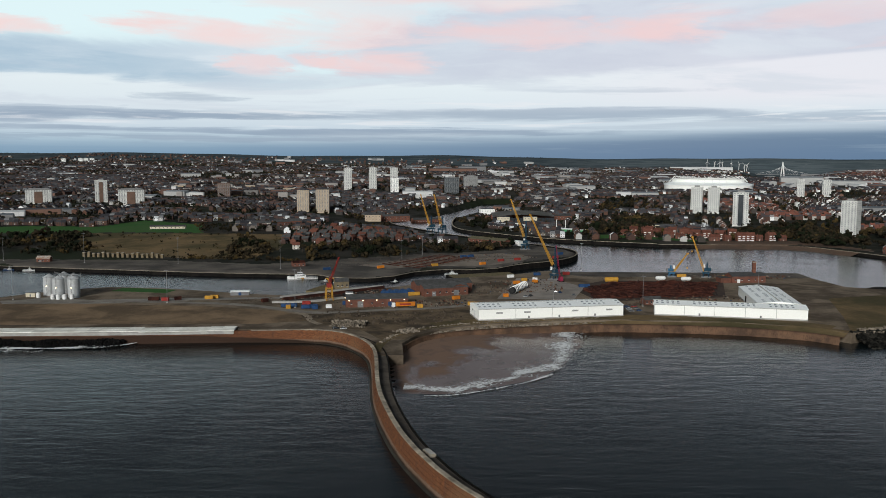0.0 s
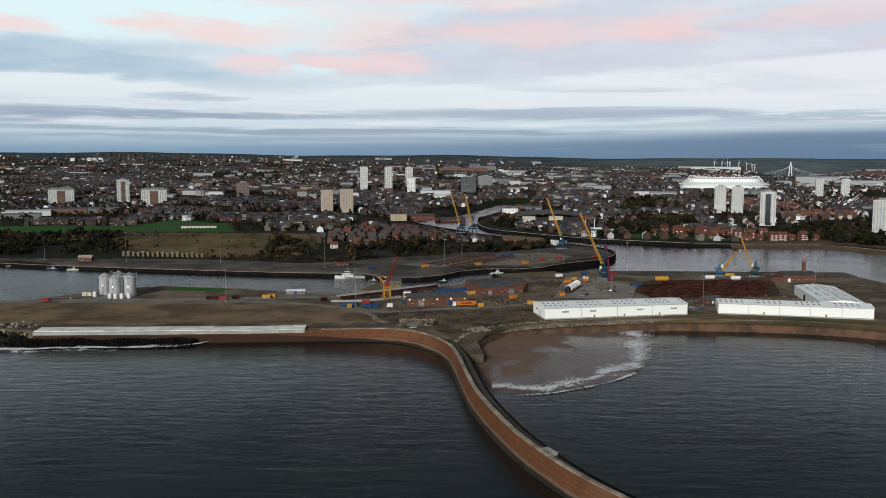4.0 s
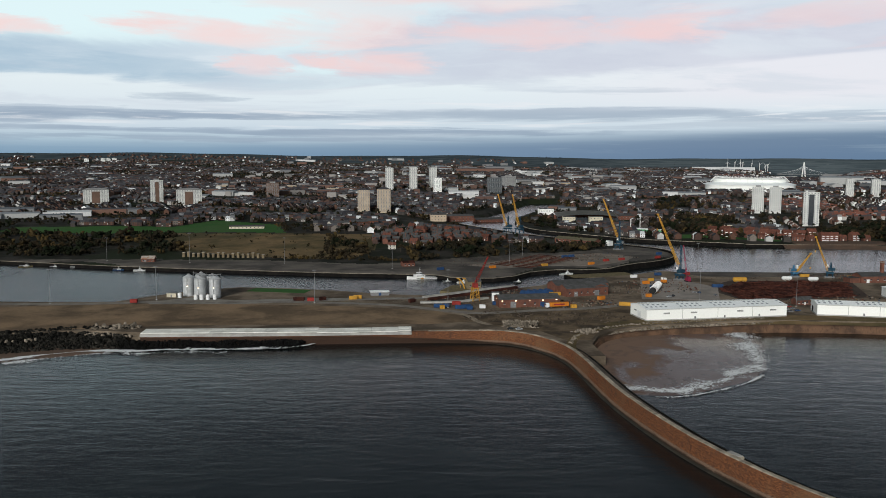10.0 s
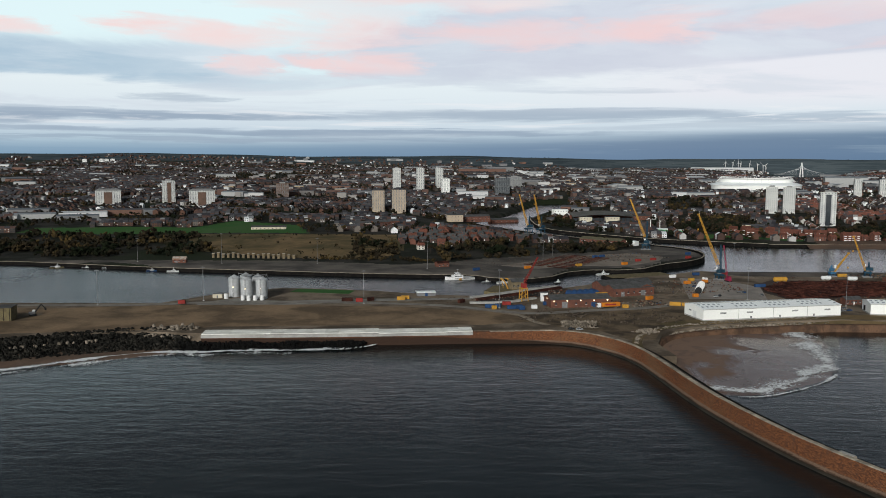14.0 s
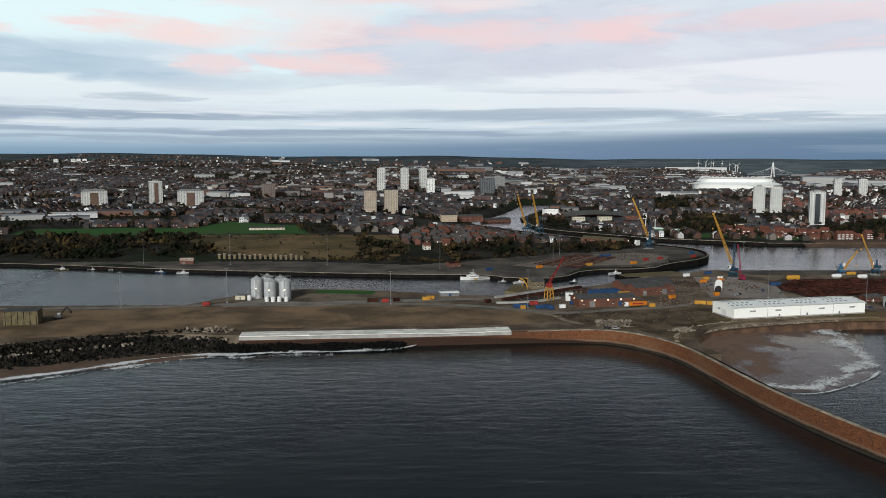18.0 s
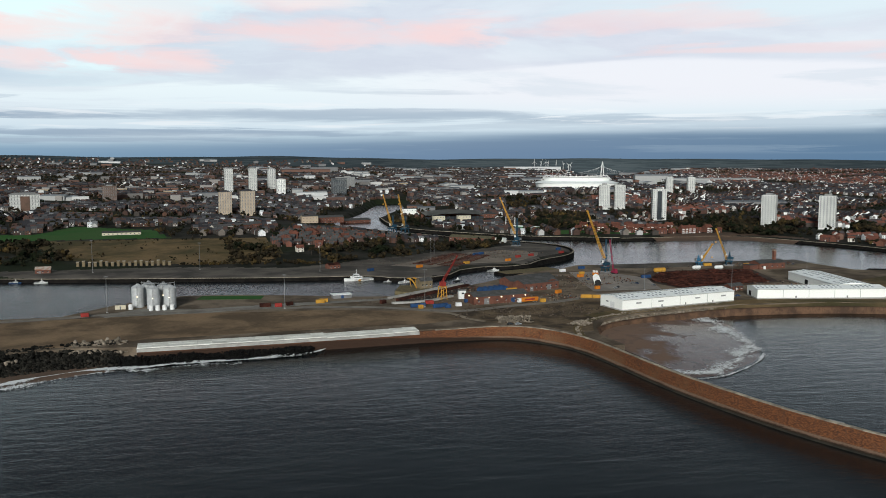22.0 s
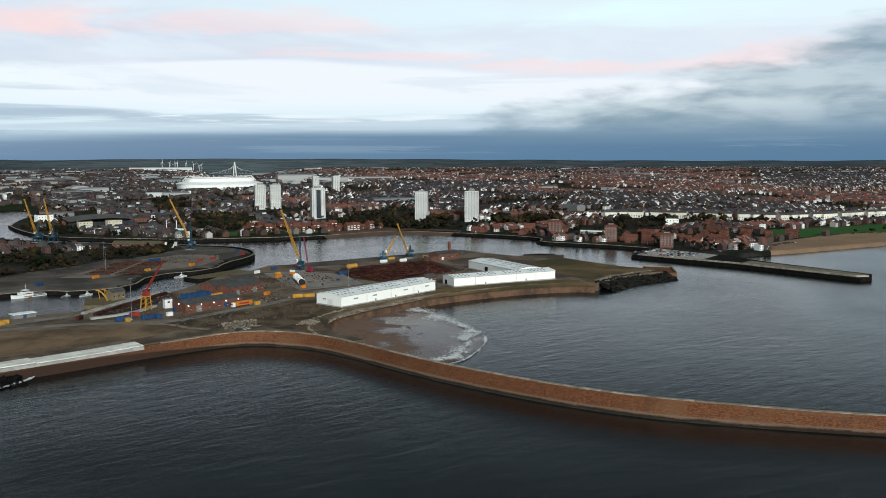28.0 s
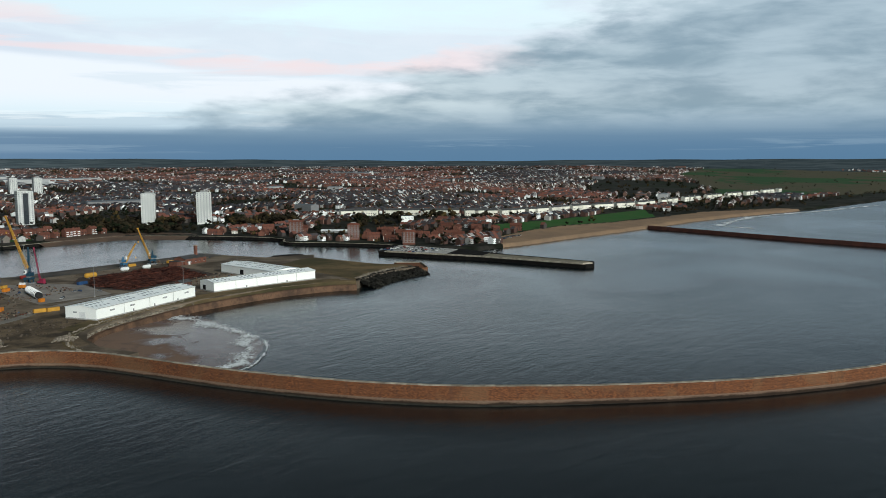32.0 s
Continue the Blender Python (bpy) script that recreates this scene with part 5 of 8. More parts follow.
part("slew_house", box(-1.6, 1.6, -2.6, 1.8, 10.0, 13.2, 0.12), RED, red)
part("cab_window", box(-1.2, 1.2, 1.79, 1.86, 11.2, 12.6), GLASS, red)
bm = bmesh.new()
add_lattice(bm, (0, 1.2, 11.5), (5.5, -12, 33.5), 1.6, 1.3, 0.4, 12, 0.12)
part("jib", bm, RED, red)
part("mast", tube((0, -1.5, 13), (0, -2.5, 18), 0.3, n=6), RED, red)
part("stay", tube((0, -2.5, 18), (5.5, -12, 33.5), 0.06, n=4), DARK, red)

# slim crimson crane beside the blue one
crim = thing("mobile_crane", "slim crimson lattice crane on the quay", "crane", on_axis(101, 722, QUAY, 0.2))
part("carrier", box(-1.4, 1.4, -3.2, 3.2, 0.6, 2.6, 0.15), CRIMSON, crim)
part("track", box(-2.0, -1.2, -3.4, 3.4, 0, 1.0, 0.2), DARK, crim)
part("track", box(1.2, 2.0, -3.4, 3.4, 0, 1.0, 0.2), DARK, crim)
part("house", box(-1.3, 1.3, -3.0, 1.0, 2.6, 4.6, 0.15), CRIMSON, crim)
bm = bmesh.new()
add_lattice(bm, (0, 1.5, 3), (-3.5, 3, 31), 1.3, 1.1, 0.5, 14, 0.1)
part("boom", bm, CRIMSON, crim)
part("pendant", tube((0, -2.5, 5), (-3.5, 3, 31), 0.06, n=4), DARK, crim)

# ---- yard lighting masts ----
def light_mast(x, y, z, h, label="tall grey lighting mast with a ring of floodlights"):
    top = thing("lighting_mast", label, "lamp mast", pose(x, y, z), "lighting masts of the port")
    part("pole", tube((0, 0, 0), (0, 0, h), 0.2, 0.1, 8), GREY, top)
    part("base", tube((0, 0, 0), (0, 0, 0.6), 0.7, n=8), CONCRETE, top)
    ring = part("head_ring", tube((0, 0, h - 0.2), (0, 0, h + 0.1), 0.8, n=10), GREY, top)
    for k in range(6):
        a = k * math.pi / 3
        part("floodlight", box(-0.3, 0.3, -0.15, 0.15, -0.2, 0.2), GREY, ring).matrix_local = Matrix.Translation((1.2 * math.cos(a), 1.2 * math.sin(a), h - 0.3)) @ Matrix.Rotation(a, 4, "Z")
    return top


for x, y, h in ((-104, 592, 27), (83, 628, 24), (143, 600, 22), (130, 792, 26), (240, 640, 24), (-200, 610, 24), (-388, 604, 25), (-318, 622, 25)):
    light_mast(x, y, QUAY, h)
for x, y, h in ((-362, 853, 30), (-266, 849, 26), (-156, 811, 27), (-41, 848, 24), (-22, 915, 22), (-450, 865, 24)):
    light_mast(x, y, 5.2, h)


# ---- buildings of the port ----
def gable_house(name, x, y, z, turn, length, width, eave, ridge, wall_mat, roof_mat, label, category, windows=0, doors=(), storeys=1, group="", both=True):
    top = thing(name, label, category, on_axis(x, y, z, turn), group)
    w = part("wall", gable_walls(length, width, eave, ridge), wall_mat, top)
    part("roof", slab_roof(length, width, eave, ridge), roof_mat, top)
    for k in range(windows):
        for s in range(storeys):
            for side in ((0, 1) if both else (0,)):
                cx = length * (k + 0.5) / windows
                y0 = -0.08 if side == 0 else width - 0.02
                z0 = eave * (s + 0.38) / storeys
                o = part("window", box(cx - 0.6, cx + 0.6, y0, y0 + 0.1, z0, z0 + 1.3), GLASS, w)
                part("sill", box(cx - 0.75, cx + 0.75, y0 - 0.06, y0 + 0.12, z0 - 0.15, z0), WHITE_PAINT, o)
    for cx, wide, high, mat in doors:
        part("door", box(cx - wide / 2, cx + wide / 2, -0.1, 0.05, 0, high), mat, w)
    return top


wh = gable_house("brick_warehouse", -68, 592, QUAY, 0.16, 44, 17, 5.6, 8.0, BRICK, SLATE, "long red brick warehouse with lit wall lamps", "warehouse", 6, ((10, 4, 4.2, GREY), (31, 3, 3.5, BLUE)))
for k in range(5):
    part("wall_lamp", box(2 + 9.8 * k - 0.35, 2 + 9.8 * k + 0.35, -0.5, -0.1, 4.6, 5.1), LAMP, wh, "lit warm wall lamp")
part("wall_lamp", box(-0.5, -0.1, 8, 8.7, 5.4, 5.9), LAMP, wh, "lit warm wall lamp")
gable_house("workshop", -14, 640, QUAY, 0.35, 36, 14, 6.0, 8.6, BRICK, SLATE, "old red brick workshop with a grey roof", "workshop", 7, ((8, 3, 3.6, GREY), (26, 4, 4, GREY)))
gable_house("workshop", -20, 655, QUAY, 0.35, 46, 15, 6.4, 9.4, BRICK, SLATE, "old red brick workshop with a patched grey roof", "workshop", 8, ((12, 3, 3.6, GREY),))
gable_house("workshop", 20, 653, QUAY, 0.35 + math.pi / 2, 24, 14, 6.0, 8.4, BRICK, SLATE, "brick cross wing of the old workshop", "workshop", 4)
cm = gable_house("brick_hall", 246, 716, QUAY, 0.12, 30, 14, 5.5, 8.2, BRICK, SLATE, "red brick hall with a square chimney", "building", 5, ((6, 2.6, 3, WHITE_PAINT),))
part("chimney", box(21, 23.6, 5, 7.6, 0, 17.5, 0.1), BRICK, cm)
part("chimney_cap", box(20.8, 23.8, 4.8, 7.8, 16.6, 17.1), COPING, cm)
part("annexe", box(-9, 0, 2, 12, 0, 4), BRICK, cm)
part("annexe_roof", box(-9.3, 0, 1.7, 12.3, 4, 4.3), SLATE, cm)
gable_house("yard_office", 146, 606, QUAY, 0.2, 13, 7, 3.4, 5.4, BRICK, SLATE, "small brick yard office with white windows", "office", 4, ((6.5, 1, 2.1, WHITE_PAINT),))
wb = thing("white_kiosk", "plain white cabin with one dark window", "cabin", pose(-69, 622, QUAY))
part("wall", box(-2.6, 2.6, -2.2, 2.2, 0, 6.2, 0.05), WHITE_PAINT, wb)
part("window", box(-0.8, 0.9, -2.26, -2.15, 3.6, 4.8), GLASS, wb)
part("roof", box(-2.8, 2.8, -2.4, 2.4, 6.2, 6.5), GREY, wb)
hut = gable_house("pump_house", -87, 684, 5.0, 0.3, 11, 8, 6.0, 8.4, stuff_mat("tan_stone", (0.21, 0.165, 0.10), (0.15, 0.12, 0.08), 0.9, 0.3, 2.0, 0.4), SLATE, "old tan stone pump house on the lock", "building", 3)
gable_house("quay_hut", -412, 856, 5.2, 0.1, 13, 8, 3.6, 6.0, BRICK, stuff_mat("pale_patched_roof", (0.40, 0.38, 0.34), (0.30, 0.16, 0.10), 0.9, 0.4, 2.0, 0.2), "orange brick quay hut with a patched pale roof", "hut", 3, ((4, 2, 2.4, GREY),))
gable_house("old_store", -146, 824, 5.0, 0.4, 12, 8, 4.0, 5.5, BRICK, RUST, "ruined red brick store on the far quay", "store", 3)
flat = thing("flat_roof_store", "low store with a pale flat roof by the dock", "store", on_axis(-156, 648, QUAY, 0.15))
part("wall", box(-7, 7, -3.5, 3.5, 0, 2.6), GREY, flat)
part("roof", box(-7.4, 7.4, -3.9, 3.9, 2.6, 3.0), WHITE_ROOF, flat)
part("door", box(-1, 1, -3.6, -3.45, 0, 2.2), BLUE, flat)
left_b = thing("grab_shed", "brown timber-clad shed beside the field", "shed", on_axis(-430, 548, QUAY, 0.15))
part("wall", box(-10, 10, -6, 6, 0, 8.5), TIMBER, left_b)
part("roof", box(-10.4, 10.4, -6.4, 6.4, 8.5, 8.9), SLATE, left_b)
for k in range(6):
    part("batten", box(-9 + 3.6 * k, -8.7 + 3.6 * k, -6.12, -5.98, 0, 8.5), STONE, left_b)

ex = thing("excavator", "dark tracked excavator with a raised arm", "excavator", on_axis(-414, 562, QUAY, -1.0))
for s in (-1, 1):
    part("track", box(s * 1.3 - 0.4, s * 1.3 + 0.4, -2.2, 2.2, 0, 1.0, 0.25), DARK, ex)
part("body", box(-1.4, 1.4, -2.4, 1.4, 1.1, 2.8, 0.2), GREY, ex)
part("cab", box(-1.4, -0.3, -0.2, 1.6, 1.6, 3.9, 0.15), WHITE_PAINT, ex)
part("boom", tube((0.4, 1.2, 2.2), (0.4, 5.0, 7.5), 0.42, 0.32, 8), DARK, ex)
part("dipper", tube((0.4, 5.0, 7.5), (0.4, 7.5, 4.6), 0.32, 0.24, 8), DARK, ex)
part("bucket", box(-0.3, 1.1, 7.0, 8.2, 3.4, 4.8, 0.2), DARK, ex)


# ---- vehicles, containers and tanks ----
def ridged(length, tall, s):
    """One side's corrugated sheet."""
    bm = bmesh.new()
    n = int(length / 0.3)
    rows = [[bm.verts.new((-length / 2 + length * k / n, s * (1.21 + 0.06 * (k // 2 % 2)), 0.25 + z)) for z in (0, tall)] for k in range(n + 1)]
    for a, b in zip(rows, rows[1:]):
        bm.faces.new((a[0], b[0], b[1], a[1]))
    return bm


def container(x, y, z, turn, length, mat, label, h=2.6):
    top = thing("container", label, "container", on_axis(x, y, z, turn), "containers and skips in the docks")
    part("body", box(-length / 2, length / 2, -1.2, 1.2, 0.1, h, 0.05), mat, top)
    for s in (-1, 1):
        part("side_panel", ridged(length - 0.4, h - 0.4, s), mat, top)
    part("door_leaf", box(length / 2 - 0.02, length / 2 + 0.05, -1.1, -0.03, 0.2, h - 0.1), mat, top)
    part("door_leaf", box(length / 2 - 0.02, length / 2 + 0.05, 0.03, 1.1, 0.2, h - 0.1), mat, top)
    return top


for x, y, turn, length, mat, colour in ((-111, 593, 0.1, 6, BLUE, "blue"), (-105, 594, 0.0, 4, BLUE, "blue"), (-108, 587, 0.3, 3, YELLOW, "yellow"), (-98, 604, 0.1, 6, RED, "red"), (-96, 588, 0.1, 6, BLUE, "blue"),
                                        (-91, 590, 0.4, 6, BLUE, "blue"), (-89, 585, 0.2, 4, BLUE, "blue"), (-80, 590, 0.1, 4, WHITE_PAINT, "white"), (-171, 630, 0.0, 6, YELLOW, "yellow"), (-174, 626, 0.1, 6, YELLOW, "yellow"),
                                        (-22, 646, 0.3, 9, YELLOW, "yellow"), (22, 602, -0.25, 8, YELLOW, "yellow"), (30, 599, -0.25, 8, YELLOW, "yellow"), (-16, 592, 0.2, 4, YELLOW, "yellow"), (116, 690, 0.1, 9, BLUE, "blue"),
                                        (-204, 618, 0.05, 5, RED, "red"), (-213, 620, 0.0, 8, RUST, "rusty"), (-196, 622, 0.5, 5, RUST, "rusty"), (-330, 609, 0.0, 5, RED, "red"), (213, 752, 0.0, 8, YELLOW, "yellow"), (250, 742, 0.0, 7, YELLOW, "yellow"),
                                        (262, 744, 0.0, 6, RED, "red"), (-130, 614, 0.7, 5, RUST, "rusty"), (-69, 604, 0.2, 6, BLUE, "blue"), (10, 628, 0.6, 6, ORANGE, "orange"), (48, 640, 0.2, 4, ORANGE, "orange"), (62, 708, 0.3, 6, ORANGE, "orange"), (70, 724, 0.3, 5, YELLOW, "yellow"),
                                        (85, 760, 0.2, 6, BLUE, "blue"), (112, 765, 0.1, 6, RED, "red"), (60, 745, 0.4, 6, WHITE_PAINT, "white"), (20, 700, 0.4, 5, GREY, "grey")):
    container(x, y, QUAY + 0.12, turn, length, mat, f"{colour} steel container on the dock yard")


def wheel(parent, x, y, r, w=0.3):
    o = part("wheel", tube((x, y - w / 2, r), (x, y + w / 2, r), r, n=12), DARK, parent)
    part("rim", tube((x, y - w / 2 - 0.02, r), (x, y + w / 2 + 0.02, r), r * 0.5, n=10), STEEL, o)


def lorry(x, y, turn, box_mat, label):
    top = thing("lorry", label, "lorry", on_axis(x, y, QUAY + 0.14, turn))
    part("trailer_box", box(-5.0, 8.6, -1.25, 1.25, 1.2, 4.0, 0.06), box_mat, top)
    part("chassis", box(-7.6, 8.4, -0.5, 0.5, 0.8, 1.15), DARK, top)
    cab = part("cab", box(-8.0, -5.5, -1.22, 1.22, 0.8, 3.7, 0.2), WHITE_PAINT, top)
    part("windscreen", box(-8.06, -7.95, -1.05, 1.05, 2.2, 3.3), GLASS, cab)
    part("bumper", box(-8.12, -7.9, -1.2, 1.2, 0.5, 1.0), GREY, cab)
    part("panel", box(-2.5, 5.5, -1.3, -1.24, 2.0, 3.2), RED, top, "red band of plain bars")
    for wx in (-6.9, -4.4, 4.6, 5.8, 7.0):
        for wy in (-1.0, 1.0):
            wheel(top, wx, wy, 0.52)
    return top


lorry(-28, 592, 0.2, ORANGE, "white lorry with a long orange trailer")


def car_mesh_set():
    top = thing("car", "small parked car beside the docks", "car", pose(0, 0, -50))
    bm = box(-2.1, 2.1, -0.85, 0.85, 0.35, 0.95, 0.12)
    part("body", bm, WHITE_PAINT, top)
    bm = bmesh.new()
    vs = [bm.verts.new(p) for p in ((-1.5, -0.78, 0.93), (1.1, -0.78, 0.93), (1.1, 0.78, 0.93), (-1.5, 0.78, 0.93), (-1.0, -0.62, 1.5), (0.5, -0.62, 1.5), (0.5, 0.62, 1.5), (-1.0, 0.62, 1.5))]
    for f in ((0, 1, 5, 4), (1, 2, 6, 5), (2, 3, 7, 6), (3, 0, 4, 7)):
        bm.faces.new([vs[k] for k in f])
    part("glasshouse", bm, GLASS, top)
    part("roof", box(-1.02, 0.52, -0.63, 0.63, 1.48, 1.55, 0.03), WHITE_PAINT, top)
    for wx in (-1.3, 1.3):
        for wy in (-0.8, 0.8):
            wheel(top, wx, wy, 0.33, 0.22)
    return top


CAR_COLOURS = [("white", WHITE_PAINT), ("red", RED), ("blue", BLUE), ("grey", GREY), ("silver", STEEL), ("black", DARK)]
CARS = []
for word, mat in CAR_COLOURS:
    o = car_mesh_set()
    o["label"] = f"small {word} car parked on the ground"
    o["group"] = "parked cars"
    for ch in o.children:
        if ch.name.split(".")[0] in ("body", "roof"):
            ch.data.materials[0] = mat
    CARS.append(o)
crng = random.Random(7)
spots = [(-66, 516, 0.3), (-61, 515, 0.2)] + [(130 + 7 * math.sin(k * 2.1), 578 + 2.6 * k, 0.1 + 0.2 * (k % 3)) for k in range(9)] + [(crng.uniform(-60, 0), crng.uniform(612, 630), crng.uniform(0, 3)) for _ in range(6)] + [(crng.uniform(60, 110), crng.uniform(635, 700), crng.uniform(0, 3)) for _ in range(6)]
used = set()
for x, y, turn in spots:
    k = crng.randrange(6)
    m = on_axis(x, y, QUAY + 0.15, turn)
    if k in used:
        copy_thing(CARS[k], m)
    else:
        CARS[k].matrix_world = m
        used.add(k)
# rows of cars on the breakwater's root
for r in range(4):
    for k in range(13):
        if crng.random() < 0.8:
            x, y = 466 + 13 * r + 0.08 * k * 6, 585 + 5.2 * k
            if x < 520:
                c = crng.choice((0, 0, 3, 4, 1, 2, 5))
                m = on_axis(x, y, 3.82, crng.choice((0.08, 3.2)))
                if c in used:
                    copy_thing(CARS[c], m)
                else:
                    CARS[c].matrix_world = m
                    used.add(c)


def lying_tank(x, y, z, turn, length, r, mat, label):
    top = thing("storage_tank", label, "tank", on_axis(x, y, z, turn), "storage tanks on the quay")
    part("shell", tube((-length / 2, 0, r + 0.5), (length / 2, 0, r + 0.5), r, n=20), mat, top)
    for s in (-1, 1):
        part("dished_end", tube((s * length / 2, 0, r + 0.5), (s * (length / 2 + 0.9), 0, r + 0.5), r, r * 0.5, 20), mat, top)
        part("saddle", box(s * length / 4 - 0.4, s * length / 4 + 0.4, -r * 0.8, r * 0.8, 0, 1.2), CONCRETE, top)
    for k in range(5):
        f = -length / 2 + length * (k + 0.5) / 5
        part("hoop", tube((f - 0.1, 0, r + 0.5), (f + 0.1, 0, r + 0.5), r + 0.06, n=20), mat, top)
    return top


lying_tank(144, 718, QUAY, 0.05, 10, 2.1, YELLOW, "yellow lying steel tank on the quay")
lying_tank(189, 731, QUAY, 0.05, 7, 1.6, WHITE_PAINT, "white lying tank beside the scrap yard")
lying_tank(210, 727, QUAY, 0.05, 7, 1.6, WHITE_PAINT, "white lying tank beside the scrap yard")
pipe = thing("ringed_pipe", "huge black pipe with white rings lying on the pad", "pipe", on_axis(60, 668, QUAY, 1.2))
for k in range(9):
    part("section", tube((-18 + 4 * k, 0, 3.0), (-14 + 4 * k, 0, 3.0), 2.5 - 0.05 * k, n=20), DARK if k < 3 else GREY, pipe)
    part("ring", tube((-14.5 + 4 * k, 0, 3.0), (-14.0 + 4 * k, 0, 3.0), 2.9, n=20), WHITE_PAINT, pipe)
for k in range(3):
    part("cradle", box(-12 + 11 * k, -11 + 11 * k, -2.4, 2.4, 0, 1.2), TIMBER, pipe)
rig = thing("yard_machine", "orange and white yard machine on tracks", "machine", on_axis(78, 712, QUAY, 0.4))
part("track", box(-1.8, -1.0, -2.4, 2.4, 0, 0.9, 0.2), DARK, rig)
part("track", box(1.0, 1.8, -2.4, 2.4, 0, 0.9, 0.2), DARK, rig)
part("body", box(-1.8, 1.8, -2.2, 2.2, 0.9, 3.2, 0.2), ORANGE, rig)
part("cab", box(-1.5, -0.1, 0.2, 2.0, 3.2, 5.0, 0.1), WHITE_PAINT, rig)
part("cab", box(0.3, 1.6, -1.8, 0.4, 3.2, 4.8, 0.1), WHITE_PAINT, rig)

domes = thing("covered_stacks", "row of blue tarpaulin-covered stacks", "stacks", on_axis(-35, 655, QUAY, 0.35))
for k in range(5):
    bm = bmesh.new()
    add_tube(bm, (-10 + 5 * k, -4, 0.6), (-10 + 5 * k, 4, 0.6), 2.7, n=14)
    part("blue_cover", bm, BLUE, domes)

# scrap: thousands of bars and beams in heaps
def scrap_heaps():
    r = np.random.default_rng(31)
    outline = [(118, 632), (206, 645), (232, 716), (143, 716), (114, 676)]
    bm = bmesh.new()
    cube = [(-1, -1, -1), (1, -1, -1), (1, 1, -1), (-1, 1, -1), (-1, -1, 1), (1, -1, 1), (1, 1, 1), (-1, 1, 1)]
    quads = ((0, 3, 2, 1), (4, 5, 6, 7), (0, 1, 5, 4), (1, 2, 6, 5), (2, 3, 7, 6), (3, 0, 4, 7))
    verts, faces = [], []
    made = 0
    while made < 3200:
        x, y = r.uniform(112, 234), r.uniform(630, 718)
        if not inside(np.array(x), np.array(y), outline):
            continue
        row = math.sin(y * 0.42 + 0.02 * x) * 0.5 + 0.5
        lump = max(0.0, noise.noise((x * 0.05, y * 0.08, 5.0)) + 0.45)
        top = 2.6 * row * lump + 0.3
        m = pose(x, y, QUAY + r.uniform(0.1, top + 0.15), r.uniform(-14, 14), r.uniform(-10, 10), r.choice((0, 8, 90, 20)) + r.uniform(-14, 14))
        sx, sy, sz = r.uniform(1.2, 4.5), r.uniform(0.12, 0.5), r.uniform(0.1, 0.4)
        k = len(verts)
        verts += [tuple(m @ Vector((a * sx, b * sy, c * sz))) for a, b, c in cube]
        faces += [tuple(k + i for i in q) for q in quads]
        made += 1
    bm.free()
    me = bpy.data.meshes.new("scrap_heap")
    me.from_pydata(verts, [], faces)
    me.materials.append(RUST)
    return tagged(link("scrap_heap", me), "long heaps of rusty scrap bars and pipes", "scrap", kind="stuff")


scrap_heaps()

# ---- the dry dock and the lock ----
# dark flat sheet just above yard level, for the floor of the dock
tagged(part("dry_dock_floor", prism([(-121, 615), (-116, 630), (-50, 685), (-43, 677), (-62, 650), (-92, 620)], QUAY - 0.3, QUAY + 0.16), stuff_mat("dock_floor_dark", (0.055, 0.045, 0.038), (0.035, 0.03, 0.028), 0.8, 0.15, 1.5, 0.4)), "dark flat floor of the old dry dock", "dry dock", kind="structure")
for pts, lab in (([(-122, 634), (-100, 652), (-75, 673), (-49, 692)], "pale stone coping along the dry dock"), ([(-124, 611), (-108, 612), (-92, 617), (-74, 632)], "pale concrete kerb beside the dry dock")):
    kerb = part("dock_coping", sweep(even([Vector((*p, QUAY)) for p in pts], 4), [(1.6, 0), (1.6, 1.3), (-1.6, 1.3), (-1.6, 0)], closed=True), CONCRETE)
    tagged(kerb, lab, "coping", kind="structure")
inner_dock = part("dock_side", sweep(even([Vector((*p, QUAY)) for p in ((-118, 622), (-96, 640), (-70, 662), (-46, 683))], 4), [(1.5, 0), (1.2, 1.9), (-1.2, 2.0), (-1.5, 0)], closed=True), RUST)
tagged(inner_dock, "rusty brown side of the dry dock", "dry dock", kind="structure")
lockp = tagged(part("lock_platform", prism([(-110, 676), (-96, 666), (-76, 682), (-84, 704), (-100, 706)], -2, 5.2), TIMBER), "weathered timber and stone lock platform", "lock", kind="structure")
arms = thing("lock_gate_arms", "pair of yellow curved lock gate arms", "lock gate", on_axis(-92, 690, 5.2, 0.3))
for s in (0, 5):
    pts = [(-3 + s, 4, 7.5), (-2 + s, 2.5, 7.6), (-0.5 + s, 0.5, 6.0), (0.5 + s, -2, 3.2), (1 + s, -4, 0)]
    bm = bmesh.new()
    for p, q in zip(pts, pts[1:]):
        add_tube(bm, p, q, 0.55, n=8)
    part("arm", bm, YELLOW, arms)
    part("strut", tube((s, 3.5, 0), (-2 + s, 2.5, 7.4), 0.25, n=6), YELLOW, arms)


